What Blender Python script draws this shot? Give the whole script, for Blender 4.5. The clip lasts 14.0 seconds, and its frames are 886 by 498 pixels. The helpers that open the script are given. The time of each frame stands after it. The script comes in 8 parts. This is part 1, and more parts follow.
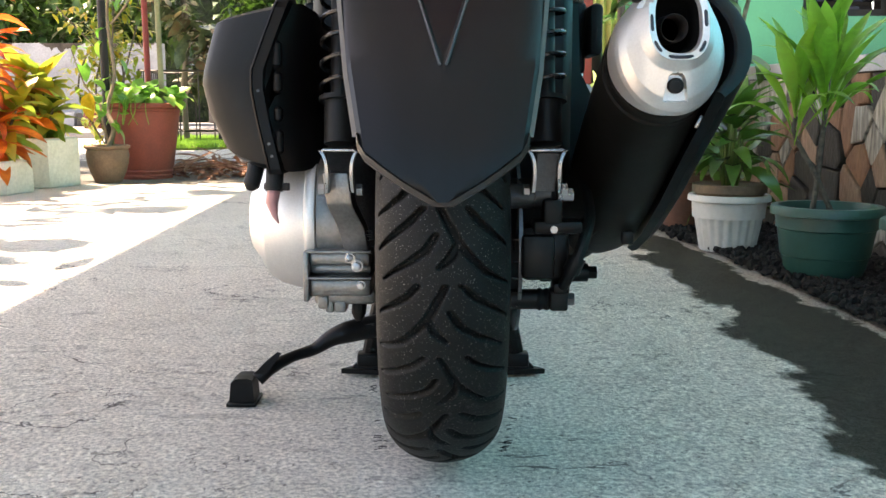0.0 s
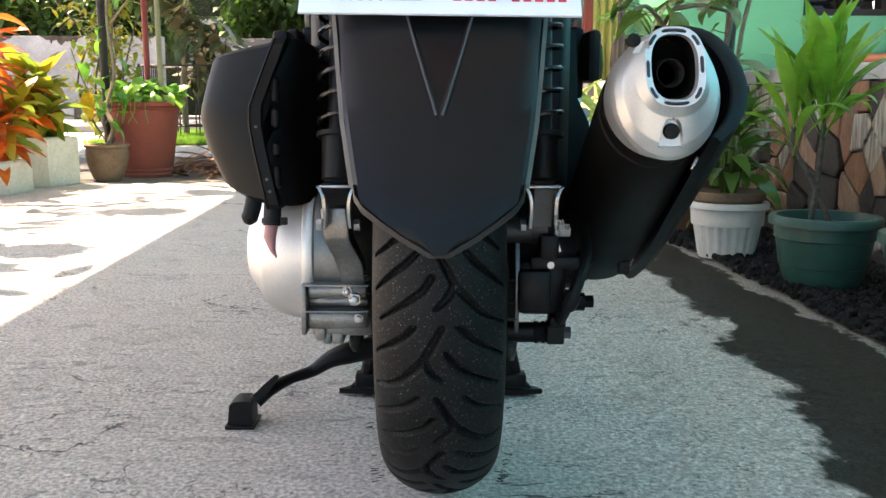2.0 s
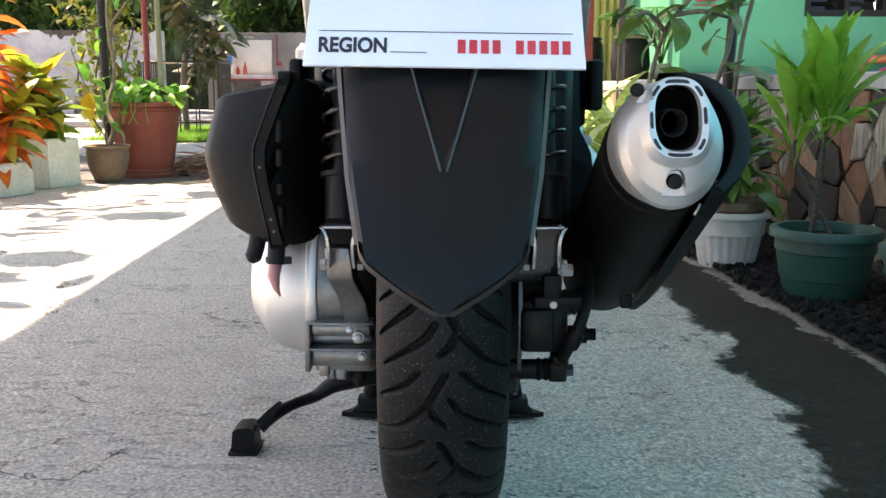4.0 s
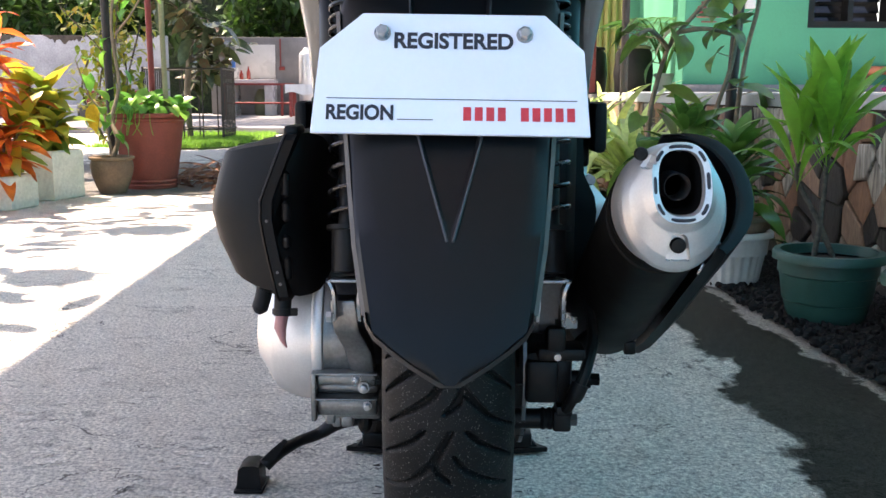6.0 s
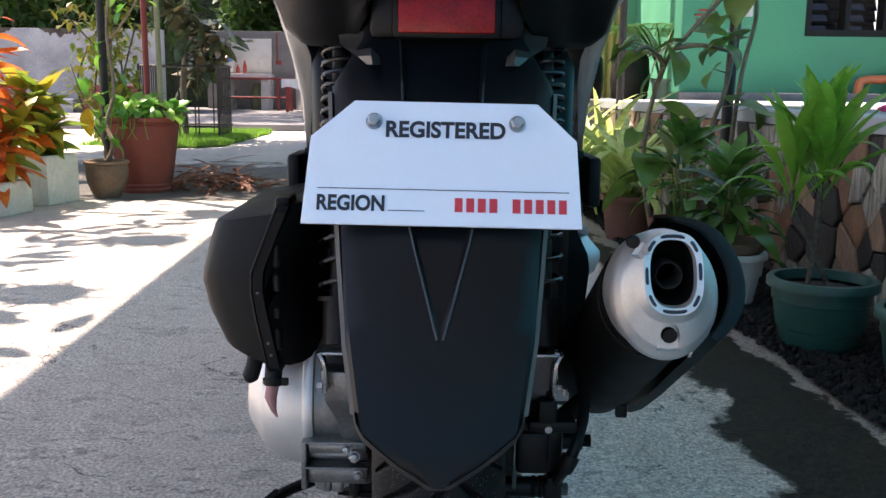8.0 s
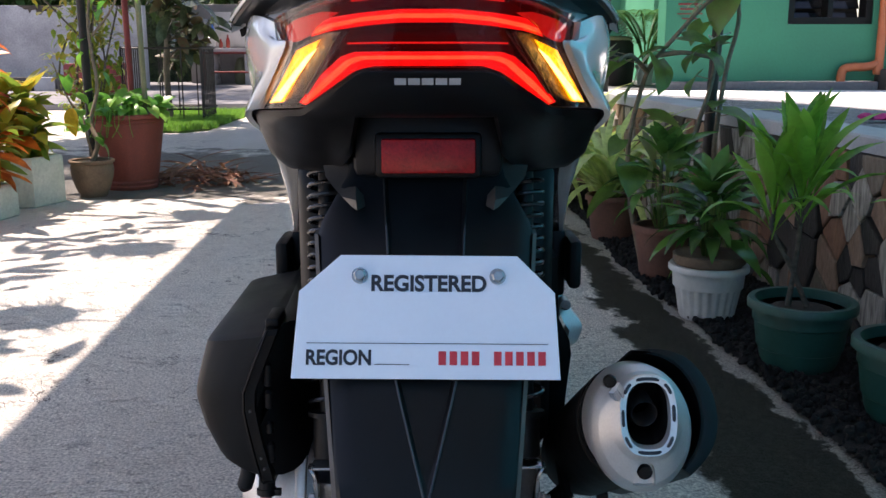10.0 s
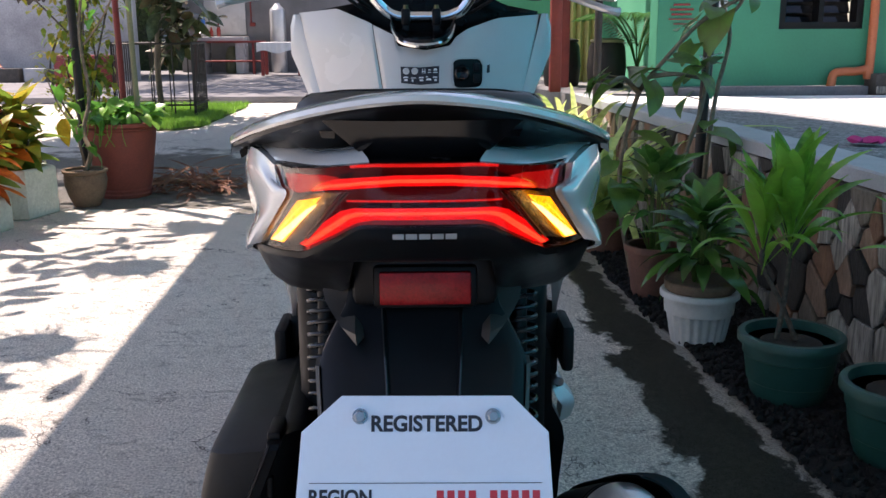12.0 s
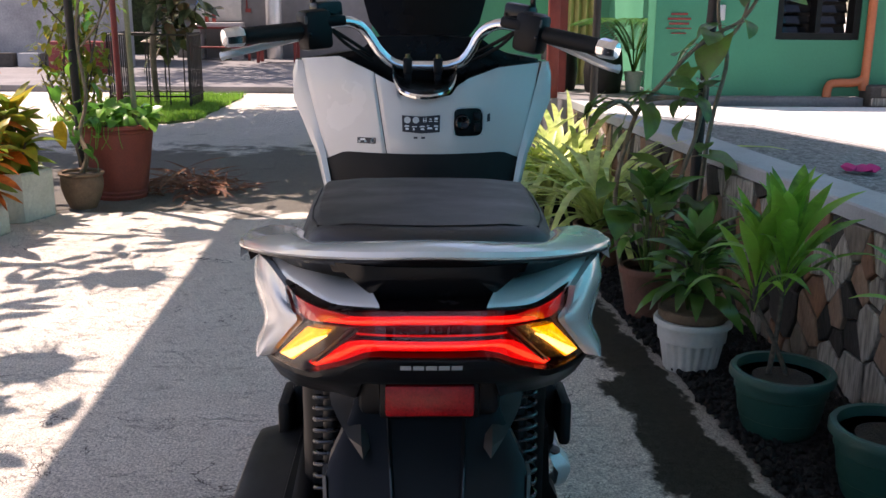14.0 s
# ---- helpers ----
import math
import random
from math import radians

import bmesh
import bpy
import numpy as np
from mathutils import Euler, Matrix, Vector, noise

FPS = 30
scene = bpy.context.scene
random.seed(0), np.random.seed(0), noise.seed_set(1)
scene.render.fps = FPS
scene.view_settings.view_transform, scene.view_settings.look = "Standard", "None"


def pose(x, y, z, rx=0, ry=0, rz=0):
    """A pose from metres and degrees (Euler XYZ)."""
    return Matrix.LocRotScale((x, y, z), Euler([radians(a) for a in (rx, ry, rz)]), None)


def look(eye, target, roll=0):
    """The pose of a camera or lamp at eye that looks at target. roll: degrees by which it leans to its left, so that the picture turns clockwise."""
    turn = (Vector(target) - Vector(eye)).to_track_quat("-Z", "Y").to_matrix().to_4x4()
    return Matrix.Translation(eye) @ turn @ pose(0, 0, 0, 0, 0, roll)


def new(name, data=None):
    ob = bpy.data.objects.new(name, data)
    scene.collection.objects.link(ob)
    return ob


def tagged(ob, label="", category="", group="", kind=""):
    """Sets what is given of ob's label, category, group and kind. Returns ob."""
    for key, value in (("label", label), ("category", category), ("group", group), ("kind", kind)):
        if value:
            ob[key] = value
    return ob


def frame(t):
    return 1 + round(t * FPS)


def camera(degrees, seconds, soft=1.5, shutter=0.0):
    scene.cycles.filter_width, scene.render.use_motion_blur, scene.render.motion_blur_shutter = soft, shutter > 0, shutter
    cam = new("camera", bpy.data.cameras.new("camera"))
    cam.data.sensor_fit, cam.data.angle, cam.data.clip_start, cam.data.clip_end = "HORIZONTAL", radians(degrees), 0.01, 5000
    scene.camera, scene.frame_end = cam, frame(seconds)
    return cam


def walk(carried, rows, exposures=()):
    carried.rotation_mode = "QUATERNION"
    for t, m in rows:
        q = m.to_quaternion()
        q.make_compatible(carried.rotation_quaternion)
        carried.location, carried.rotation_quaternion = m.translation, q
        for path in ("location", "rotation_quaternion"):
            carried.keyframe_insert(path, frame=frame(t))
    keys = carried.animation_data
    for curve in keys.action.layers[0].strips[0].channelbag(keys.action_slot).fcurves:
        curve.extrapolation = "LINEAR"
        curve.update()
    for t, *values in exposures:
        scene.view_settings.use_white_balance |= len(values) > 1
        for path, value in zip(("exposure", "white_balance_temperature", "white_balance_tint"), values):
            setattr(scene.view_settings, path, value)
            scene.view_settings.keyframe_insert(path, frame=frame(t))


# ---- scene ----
cam = camera(50.2, 14.0, soft=1.5)
METRES, EYE, TILT, LEAN, TURN = 0.7, 0.4226, -8.5, 0.0, 0.0
ROWS = [
    (0.0, 0.0, 0.0, 0.0, 0.0, -0.0, -0.0),
    (0.5, 0.0021, 0.0009, 0.0251, -0.02, -0.04, 0.04),
    (1.0, 0.0031, -0.0019, 0.0402, -0.01, -0.1, 0.05),
    (1.5, 0.0047, -0.0051, 0.0527, 0.0, -0.27, -0.02),
    (2.0, 0.0044, -0.0061, 0.0663, 0.0, -0.52, -0.13),
    (2.5, 0.002, -0.0073, 0.0782, -0.0, -0.77, -0.18),
    (3.0, 0.0004, -0.0078, 0.0966, -0.03, -0.97, -0.17),
    (5.5, -0.0036, -0.0185, 0.1981, 0.08, -0.99, -0.25),
    (6.0, -0.0049, -0.0214, 0.2164, 0.16, -0.88, -0.24),
    (6.5, -0.0056, -0.0192, 0.2407, 0.22, -0.82, -0.24),
    (7.0, -0.0038, -0.0225, 0.2707, 0.21, -0.81, -0.28),
    (7.5, -0.0018, -0.0189, 0.2951, 0.11, -0.95, -0.4),
    (8.0, 0.0005, -0.0147, 0.3382, -0.08, -1.37, -0.63),
    (10.5, 0.0049, -0.062, 0.6343, -1.07, -3.94, 0.41),
    (11.0, 0.0014, -0.0664, 0.6866, -1.13, -4.28, 0.63),
    (11.5, 0.0021, -0.0735, 0.7372, -1.2, -4.47, 0.64),
    (12.0, 0.0002, -0.0784, 0.7921, -1.31, -4.63, 0.48),
    (12.5, -0.0031, -0.0803, 0.8453, -1.4, -4.75, 0.3),
    (13.0, -0.0124, -0.0875, 0.9036, -1.48, -4.95, 0.1),
    (13.5, -0.0155, -0.0932, 0.9447, -1.55, -5.19, -0.07),
    (14.0, -0.018, -0.0982, 0.9887, -1.67, -5.66, -0.28),
]
EXPOSURES = [(0.0, 2.46, 9100, 22), (3.0, 2.12, 8700, 22), (6.5, 2.0, 7600, 24), (8.0, 1.46, 7400, 24), (10.5, 1.08, 7000, 25), (11.2, 1.14, 7700, 27), (12.0, 1.02, 7000, 25), (12.5, 1.08, 7700, 28), (13.0, 0.84, 7100, 27), (13.5, 0.8, 7100, 27), (14.0, 0.9, 7400, 29)]
walk(cam, [(t, pose(0, 0, EYE, TILT, LEAN, TURN) @ pose(METRES * x, METRES * y, METRES * z, 90 + pitch, roll, yaw)) for t, x, y, z, yaw, pitch, roll in ROWS], EXPOSURES)

# ---- sky and sun ----
SUN_EL, SUN_AZ = 65.0, -55.0      # degrees above the horizon; turned from straight ahead, minus to the left
world = bpy.data.worlds.new("sky")
scene.world = world
world.use_nodes = True
wn = world.node_tree
sky = wn.nodes.new("ShaderNodeTexSky")
sky.sky_type = "NISHITA"
sky.sun_disc = False
sky.sun_elevation, sky.sun_rotation = radians(SUN_EL), radians(SUN_AZ) % (2 * math.pi)
wn.links.new(sky.outputs[0], wn.nodes["Background"].inputs[0])
wn.nodes["Background"].inputs[1].default_value = 0.13
to_sun = Vector((math.sin(radians(SUN_AZ)) * math.cos(radians(SUN_EL)), math.cos(radians(SUN_AZ)) * math.cos(radians(SUN_EL)), math.sin(radians(SUN_EL))))
sun = new("sun", bpy.data.lights.new("sun", "SUN"))
sun.data.energy, sun.data.angle, sun.data.color = 5.0, radians(0.55), (1.0, 0.94, 0.85)
sun.matrix_world = look((0, 0, 20), Vector((0, 0, 20)) - to_sun)


def above(x, y, z, height):
    """The point at that height whose shadow falls on (x, y, z)."""
    p = Vector((x, y, z)) + to_sun * ((height - z) / to_sun.z)
    return (p.x, p.y)


# ---- materials ----
def tree_of(name):
    m = bpy.data.materials.new(name)
    m.use_nodes = True
    return m, m.node_tree, m.node_tree.nodes["Principled BSDF"]


def mixed(nt, a, b, fac):
    n = nt.nodes.new("ShaderNodeMix")
    n.data_type = "RGBA"
    for socket, v in ((n.inputs[6], a), (n.inputs[7], b)):
        if isinstance(v, tuple):
            socket.default_value = (*v[:3], 1)
        else:
            nt.links.new(v, socket)
    nt.links.new(fac, n.inputs[0])
    return n.outputs[2]


def noise_of(nt, scale, detail=4, rough=0.6, lo=0.35, hi=0.65, coords="Object", stretch=(1, 1, 1), distort=0.0):
    tc = nt.nodes.new("ShaderNodeTexCoord")
    mp = nt.nodes.new("ShaderNodeMapping")
    mp.inputs["Scale"].default_value = stretch
    nz = nt.nodes.new("ShaderNodeTexNoise")
    nz.inputs["Scale"].default_value, nz.inputs["Detail"].default_value, nz.inputs["Roughness"].default_value = scale, detail, rough
    nz.inputs["Distortion"].default_value = distort
    rp = nt.nodes.new("ShaderNodeMapRange")
    rp.inputs[1].default_value, rp.inputs[2].default_value = lo, hi
    nt.links.new(tc.outputs[coords], mp.inputs[0])
    nt.links.new(mp.outputs[0], nz.inputs[0])
    nt.links.new(nz.outputs[0], rp.inputs[0])
    return rp.outputs[0]


def bumped(nt, bs, height, strength, distance):
    b = nt.nodes.new("ShaderNodeBump")
    b.inputs["Strength"].default_value, b.inputs["Distance"].default_value = strength, distance
    nt.links.new(height, b.inputs["Height"])
    nt.links.new(b.outputs[0], bs.inputs["Normal"])


def surface(name, a, b, rough=0.6, metal=0.0, coarse=3.0, fine=60.0, bump=0.15, depth=0.002, spread=0.12, coat=0.0, spec=0.5, stretch=(1, 1, 1)):
    """A worn surface: colours a and b mixed by a coarse noise, darker grain by a fine one, with relief and uneven gloss."""
    m, nt, bs = tree_of(name)
    big = noise_of(nt, coarse, 5, 0.6, stretch=stretch)
    small = noise_of(nt, fine, 3, 0.6, 0.3, 0.7, stretch=stretch)
    col = mixed(nt, a, b, big)
    dk = mixed(nt, (1 - spread,) * 3, (1.0, 1.0, 1.0), small)
    mul = nt.nodes.new("ShaderNodeMix")
    mul.data_type, mul.blend_type = "RGBA", "MULTIPLY"
    mul.inputs[0].default_value = 1
    nt.links.new(col, mul.inputs[6])
    nt.links.new(dk, mul.inputs[7])
    nt.links.new(mul.outputs[2], bs.inputs["Base Color"])
    rr = nt.nodes.new("ShaderNodeMapRange")
    rr.inputs[3].default_value, rr.inputs[4].default_value = max(0.02, rough - 0.08), min(1, rough + 0.08)
    nt.links.new(big, rr.inputs[0])
    nt.links.new(rr.outputs[0], bs.inputs["Roughness"])
    bs.inputs["Metallic"].default_value = metal
    bs.inputs["Coat Weight"].default_value = coat
    bs.inputs["Coat Roughness"].default_value = 0.08
    bs.inputs["Specular IOR Level"].default_value = spec
    if bump:
        bumped(nt, bs, small, bump, depth)
    return m


def leafy(name, a, b, c, rough=0.35, through_light=0.35, veins=0.0):
    """A leaf: its colour by the piece's own random number and a noise, with light passing through."""
    m, nt, bs = tree_of(name)
    info = nt.nodes.new("ShaderNodeObjectInfo")
    geo = nt.nodes.new("ShaderNodeNewGeometry")
    add = nt.nodes.new("ShaderNodeMath")
    add.operation = "ADD"
    nt.links.new(info.outputs["Random"], add.inputs[0])
    nt.links.new(geo.outputs["Random Per Island"], add.inputs[1])
    fr = nt.nodes.new("ShaderNodeMath")
    fr.operation = "FRACT"
    nt.links.new(add.outputs[0], fr.inputs[0])
    rp = nt.nodes.new("ShaderNodeValToRGB")
    rp.color_ramp.elements[0].color, rp.color_ramp.elements[1].color = (*a, 1), (*c, 1)
    rp.color_ramp.elements.new(0.5).color = (*b, 1)
    nt.links.new(fr.outputs[0], rp.inputs[0])
    patch = noise_of(nt, 18, 3, 0.6, 0.4, 0.75)
    col = mixed(nt, rp.outputs[0], tuple(min(1, v * 1.7 + veins) for v in b), patch)
    nt.links.new(col, bs.inputs["Base Color"])
    bs.inputs["Roughness"].default_value = rough
    tr = nt.nodes.new("ShaderNodeBsdfTranslucent")
    nt.links.new(col, tr.inputs[0])
    mx = nt.nodes.new("ShaderNodeMixShader")
    mx.inputs[0].default_value = through_light
    nt.links.new(bs.outputs[0], mx.inputs[1])
    nt.links.new(tr.outputs[0], mx.inputs[2])
    nt.links.new(mx.outputs[0], nt.nodes["Material Output"].inputs[0])
    return m


def glowing(name, colour, strength, base, low=0.75, grain=90):
    m, nt, bs = tree_of(name)
    bs.inputs["Base Color"].default_value = (*base, 1)
    bs.inputs["Roughness"].default_value = 0.2
    band = noise_of(nt, grain, 2, 0.5, 0.3, 0.6)
    sc = nt.nodes.new("ShaderNodeMapRange")
    sc.inputs[3].default_value, sc.inputs[4].default_value = strength * low, strength
    nt.links.new(band, sc.inputs[0])
    bs.inputs["Emission Color"].default_value = (*colour, 1)
    nt.links.new(sc.outputs[0], bs.inputs["Emission Strength"])
    return m


def lamp_cover(name, tint, rough=0.03):
    """Thin clear plastic: lets light straight through, with a glossy skin."""
    m, nt, bs = tree_of(name)
    nt.nodes.remove(bs)
    tr = nt.nodes.new("ShaderNodeBsdfTransparent")
    tr.inputs[0].default_value = (*tint, 1)
    gl = nt.nodes.new("ShaderNodeBsdfGlossy")
    gl.inputs["Roughness"].default_value = rough
    fr = nt.nodes.new("ShaderNodeFresnel")
    fr.inputs[0].default_value = 1.5
    mx = nt.nodes.new("ShaderNodeMixShader")
    nt.links.new(fr.outputs[0], mx.inputs[0])
    nt.links.new(tr.outputs[0], mx.inputs[1])
    nt.links.new(gl.outputs[0], mx.inputs[2])
    nt.links.new(mx.outputs[0], nt.nodes["Material Output"].inputs[0])
    return m


def concrete_floor():
    """Rough broomed concrete with cracks, pits, stains, and a wet band along the gravel strip."""
    m, nt, bs = tree_of("rough_concrete")
    big = noise_of(nt, 1.1, 6, 0.65, 0.3, 0.7)
    mid = noise_of(nt, 9, 5, 0.7, 0.3, 0.7)
    grain = noise_of(nt, 150, 5, 0.78, 0.38, 0.60)
    groove = noise_of(nt, 26, 7, 0.8, 0.56, 0.64, stretch=(0.7, 1.15, 1), distort=1.6)
    pit = noise_of(nt, 80, 4, 0.7, 0.63, 0.69)
    col = mixed(nt, (0.62, 0.575, 0.505), (0.84, 0.785, 0.70), big)
    col = mixed(nt, col, (0.88, 0.825, 0.74), mid)
    col = mixed(nt, col, (0.17, 0.15, 0.135), pit)
    g2 = nt.nodes.new("ShaderNodeMath")
    g2.operation = "MULTIPLY"
    g2.inputs[1].default_value = 0.40
    nt.links.new(groove, g2.inputs[0])
    col = mixed(nt, col, (0.20, 0.18, 0.165), g2.outputs[0])
    # hairline cracks: the level line of a wandering noise, broken up by another
    wander = noise_of(nt, 2.3, 6, 0.6, 0.0, 1.0, distort=0.8)
    line = nt.nodes.new("ShaderNodeMath")
    line.operation = "COMPARE"
    line.inputs[1].default_value, line.inputs[2].default_value = 0.5, 0.0036
    nt.links.new(wander, line.inputs[0])
    broken = nt.nodes.new("ShaderNodeMath")
    broken.operation = "MULTIPLY"
    nt.links.new(line.outputs[0], broken.inputs[0])
    nt.links.new(noise_of(nt, 2.6, 3, 0.6, 0.50, 0.56), broken.inputs[1])
    col = mixed(nt, col, (0.22, 0.20, 0.18), broken.outputs[0])
    broom = nt.nodes.new("ShaderNodeTexWave")
    broom.wave_type, broom.bands_direction = "RINGS", "Z"
    broom.inputs["Scale"].default_value, broom.inputs["Distortion"].default_value = 7.0, 14.0
    broom.inputs["Detail"].default_value, broom.inputs["Detail Scale"].default_value, broom.inputs["Detail Roughness"].default_value = 6.0, 0.55, 0.66
    place = nt.nodes.new("ShaderNodeTexCoord")
    nt.links.new(place.outputs["Object"], broom.inputs[0])
    furrow = nt.nodes.new("ShaderNodeMapRange")
    furrow.inputs[1].default_value, furrow.inputs[2].default_value = 0.38, 0.15
    nt.links.new(broom.outputs[1], furrow.inputs[0])
    gouge = nt.nodes.new("ShaderNodeMath")
    gouge.operation = "MULTIPLY"
    nt.links.new(furrow.outputs[0], gouge.inputs[0])
    nt.links.new(noise_of(nt, 9, 6, 0.75, 0.54, 0.62), gouge.inputs[1])
    faint = nt.nodes.new("ShaderNodeMath")
    faint.operation = "MULTIPLY"
    faint.inputs[1].default_value = 0.42
    nt.links.new(gouge.outputs[0], faint.inputs[0])
    col = mixed(nt, col, (0.20, 0.18, 0.16), faint.outputs[0])
    speck = noise_of(nt, 300, 2, 0.6, 0.62, 0.68)
    col = mixed(nt, col, (0.24, 0.22, 0.20), speck)
    dark = mixed(nt, (0.50, 0.50, 0.50), (1.34, 1.34, 1.34), grain)
    mul = nt.nodes.new("ShaderNodeMix")
    mul.data_type, mul.blend_type = "RGBA", "MULTIPLY"
    mul.inputs[0].default_value = 1
    nt.links.new(col, mul.inputs[6])
    nt.links.new(dark, mul.inputs[7])
    # wet patch: a band beside the gravel and a puddle trail further along the drive, both with ragged edges
    tc = nt.nodes.new("ShaderNodeTexCoord")
    sx = nt.nodes.new("ShaderNodeSeparateXYZ")
    nt.links.new(tc.outputs["Object"], sx.inputs[0])
    rag = noise_of(nt, 3.2, 5, 0.62, 0.0, 1.0)

    def math_node(op, a, b):
        n = nt.nodes.new("ShaderNodeMath")
        n.operation = op
        for i, v in enumerate((a, b)):
            if isinstance(v, (int, float)):
                n.inputs[i].default_value = v
            else:
                nt.links.new(v, n.inputs[i])
        return n.outputs[0]

    def ramp(v, lo, hi):
        n = nt.nodes.new("ShaderNodeMapRange")
        n.inputs[1].default_value, n.inputs[2].default_value = lo, hi
        nt.links.new(v, n.inputs[0])
        return n.outputs[0]
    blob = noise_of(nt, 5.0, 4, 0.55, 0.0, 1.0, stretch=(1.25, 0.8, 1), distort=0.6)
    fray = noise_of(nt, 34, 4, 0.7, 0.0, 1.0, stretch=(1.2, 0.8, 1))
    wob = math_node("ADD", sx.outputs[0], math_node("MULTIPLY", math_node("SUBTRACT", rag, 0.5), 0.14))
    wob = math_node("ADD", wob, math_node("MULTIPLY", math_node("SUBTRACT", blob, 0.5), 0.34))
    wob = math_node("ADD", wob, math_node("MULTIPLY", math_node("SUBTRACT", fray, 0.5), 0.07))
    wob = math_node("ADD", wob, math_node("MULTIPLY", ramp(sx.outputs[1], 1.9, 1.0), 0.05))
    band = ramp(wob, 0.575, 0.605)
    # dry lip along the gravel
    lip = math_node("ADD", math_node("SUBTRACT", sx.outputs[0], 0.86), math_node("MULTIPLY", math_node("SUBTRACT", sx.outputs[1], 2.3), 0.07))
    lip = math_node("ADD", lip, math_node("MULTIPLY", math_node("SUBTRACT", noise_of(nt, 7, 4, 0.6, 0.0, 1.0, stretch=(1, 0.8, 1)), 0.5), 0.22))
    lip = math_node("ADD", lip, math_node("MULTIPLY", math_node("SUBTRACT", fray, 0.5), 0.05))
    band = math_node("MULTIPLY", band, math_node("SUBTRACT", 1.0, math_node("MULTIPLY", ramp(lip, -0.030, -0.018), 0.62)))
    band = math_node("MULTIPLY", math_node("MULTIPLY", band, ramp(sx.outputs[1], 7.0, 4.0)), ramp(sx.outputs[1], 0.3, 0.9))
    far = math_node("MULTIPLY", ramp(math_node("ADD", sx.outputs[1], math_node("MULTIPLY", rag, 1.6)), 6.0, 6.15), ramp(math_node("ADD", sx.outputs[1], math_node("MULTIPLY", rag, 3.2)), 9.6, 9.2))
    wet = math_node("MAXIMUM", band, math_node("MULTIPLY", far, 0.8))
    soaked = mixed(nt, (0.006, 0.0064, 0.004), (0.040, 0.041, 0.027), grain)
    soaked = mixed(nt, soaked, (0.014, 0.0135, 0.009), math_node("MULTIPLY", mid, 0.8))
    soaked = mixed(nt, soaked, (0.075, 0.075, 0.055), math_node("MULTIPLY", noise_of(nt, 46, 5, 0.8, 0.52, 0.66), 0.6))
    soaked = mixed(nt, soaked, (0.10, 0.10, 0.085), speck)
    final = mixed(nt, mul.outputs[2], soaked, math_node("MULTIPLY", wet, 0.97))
    nt.links.new(final, bs.inputs["Base Color"])
    rr = nt.nodes.new("ShaderNodeMapRange")
    rr.inputs[3].default_value, rr.inputs[4].default_value = 0.9, 0.5
    nt.links.new(wet, rr.inputs[0])
    nt.links.new(rr.outputs[0], bs.inputs["Roughness"])
    sp = nt.nodes.new("ShaderNodeMapRange")
    sp.inputs[3].default_value, sp.inputs[4].default_value = 0.4, 0.11
    nt.links.new(wet, sp.inputs[0])
    nt.links.new(sp.outputs[0], bs.inputs["Specular IOR Level"])
    h = math_node("SUBTRACT", math_node("ADD", math_node("MULTIPLY", grain, 0.35), math_node("MULTIPLY", mid, 0.5)), math_node("ADD", math_node("ADD", math_node("MULTIPLY", groove, 0.7), pit), math_node("ADD", broken.outputs[0], gouge.outputs[0])))
    bumped(nt, bs, h, 1.0, 0.0075)
    return m


def gritty_rubber():
    """Worn tread rubber: dull black with pale specks of grit."""
    m, nt, bs = tree_of("tyre_rubber")
    big = noise_of(nt, 18, 4, 0.6)
    fine = noise_of(nt, 500, 3, 0.7, 0.3, 0.7)
    grit = noise_of(nt, 700, 1, 0.5, 0.685, 0.73)
    col = mixed(nt, (0.0036, 0.0038, 0.0040), (0.0068, 0.0069, 0.0069), big)
    col = mixed(nt, col, (0.17, 0.165, 0.155), grit)
    nt.links.new(col, bs.inputs["Base Color"])
    bs.inputs["Roughness"].default_value = 0.58
    bs.inputs["Specular IOR Level"].default_value = 0.19
    bumped(nt, bs, fine, 0.35, 0.0006)
    return m


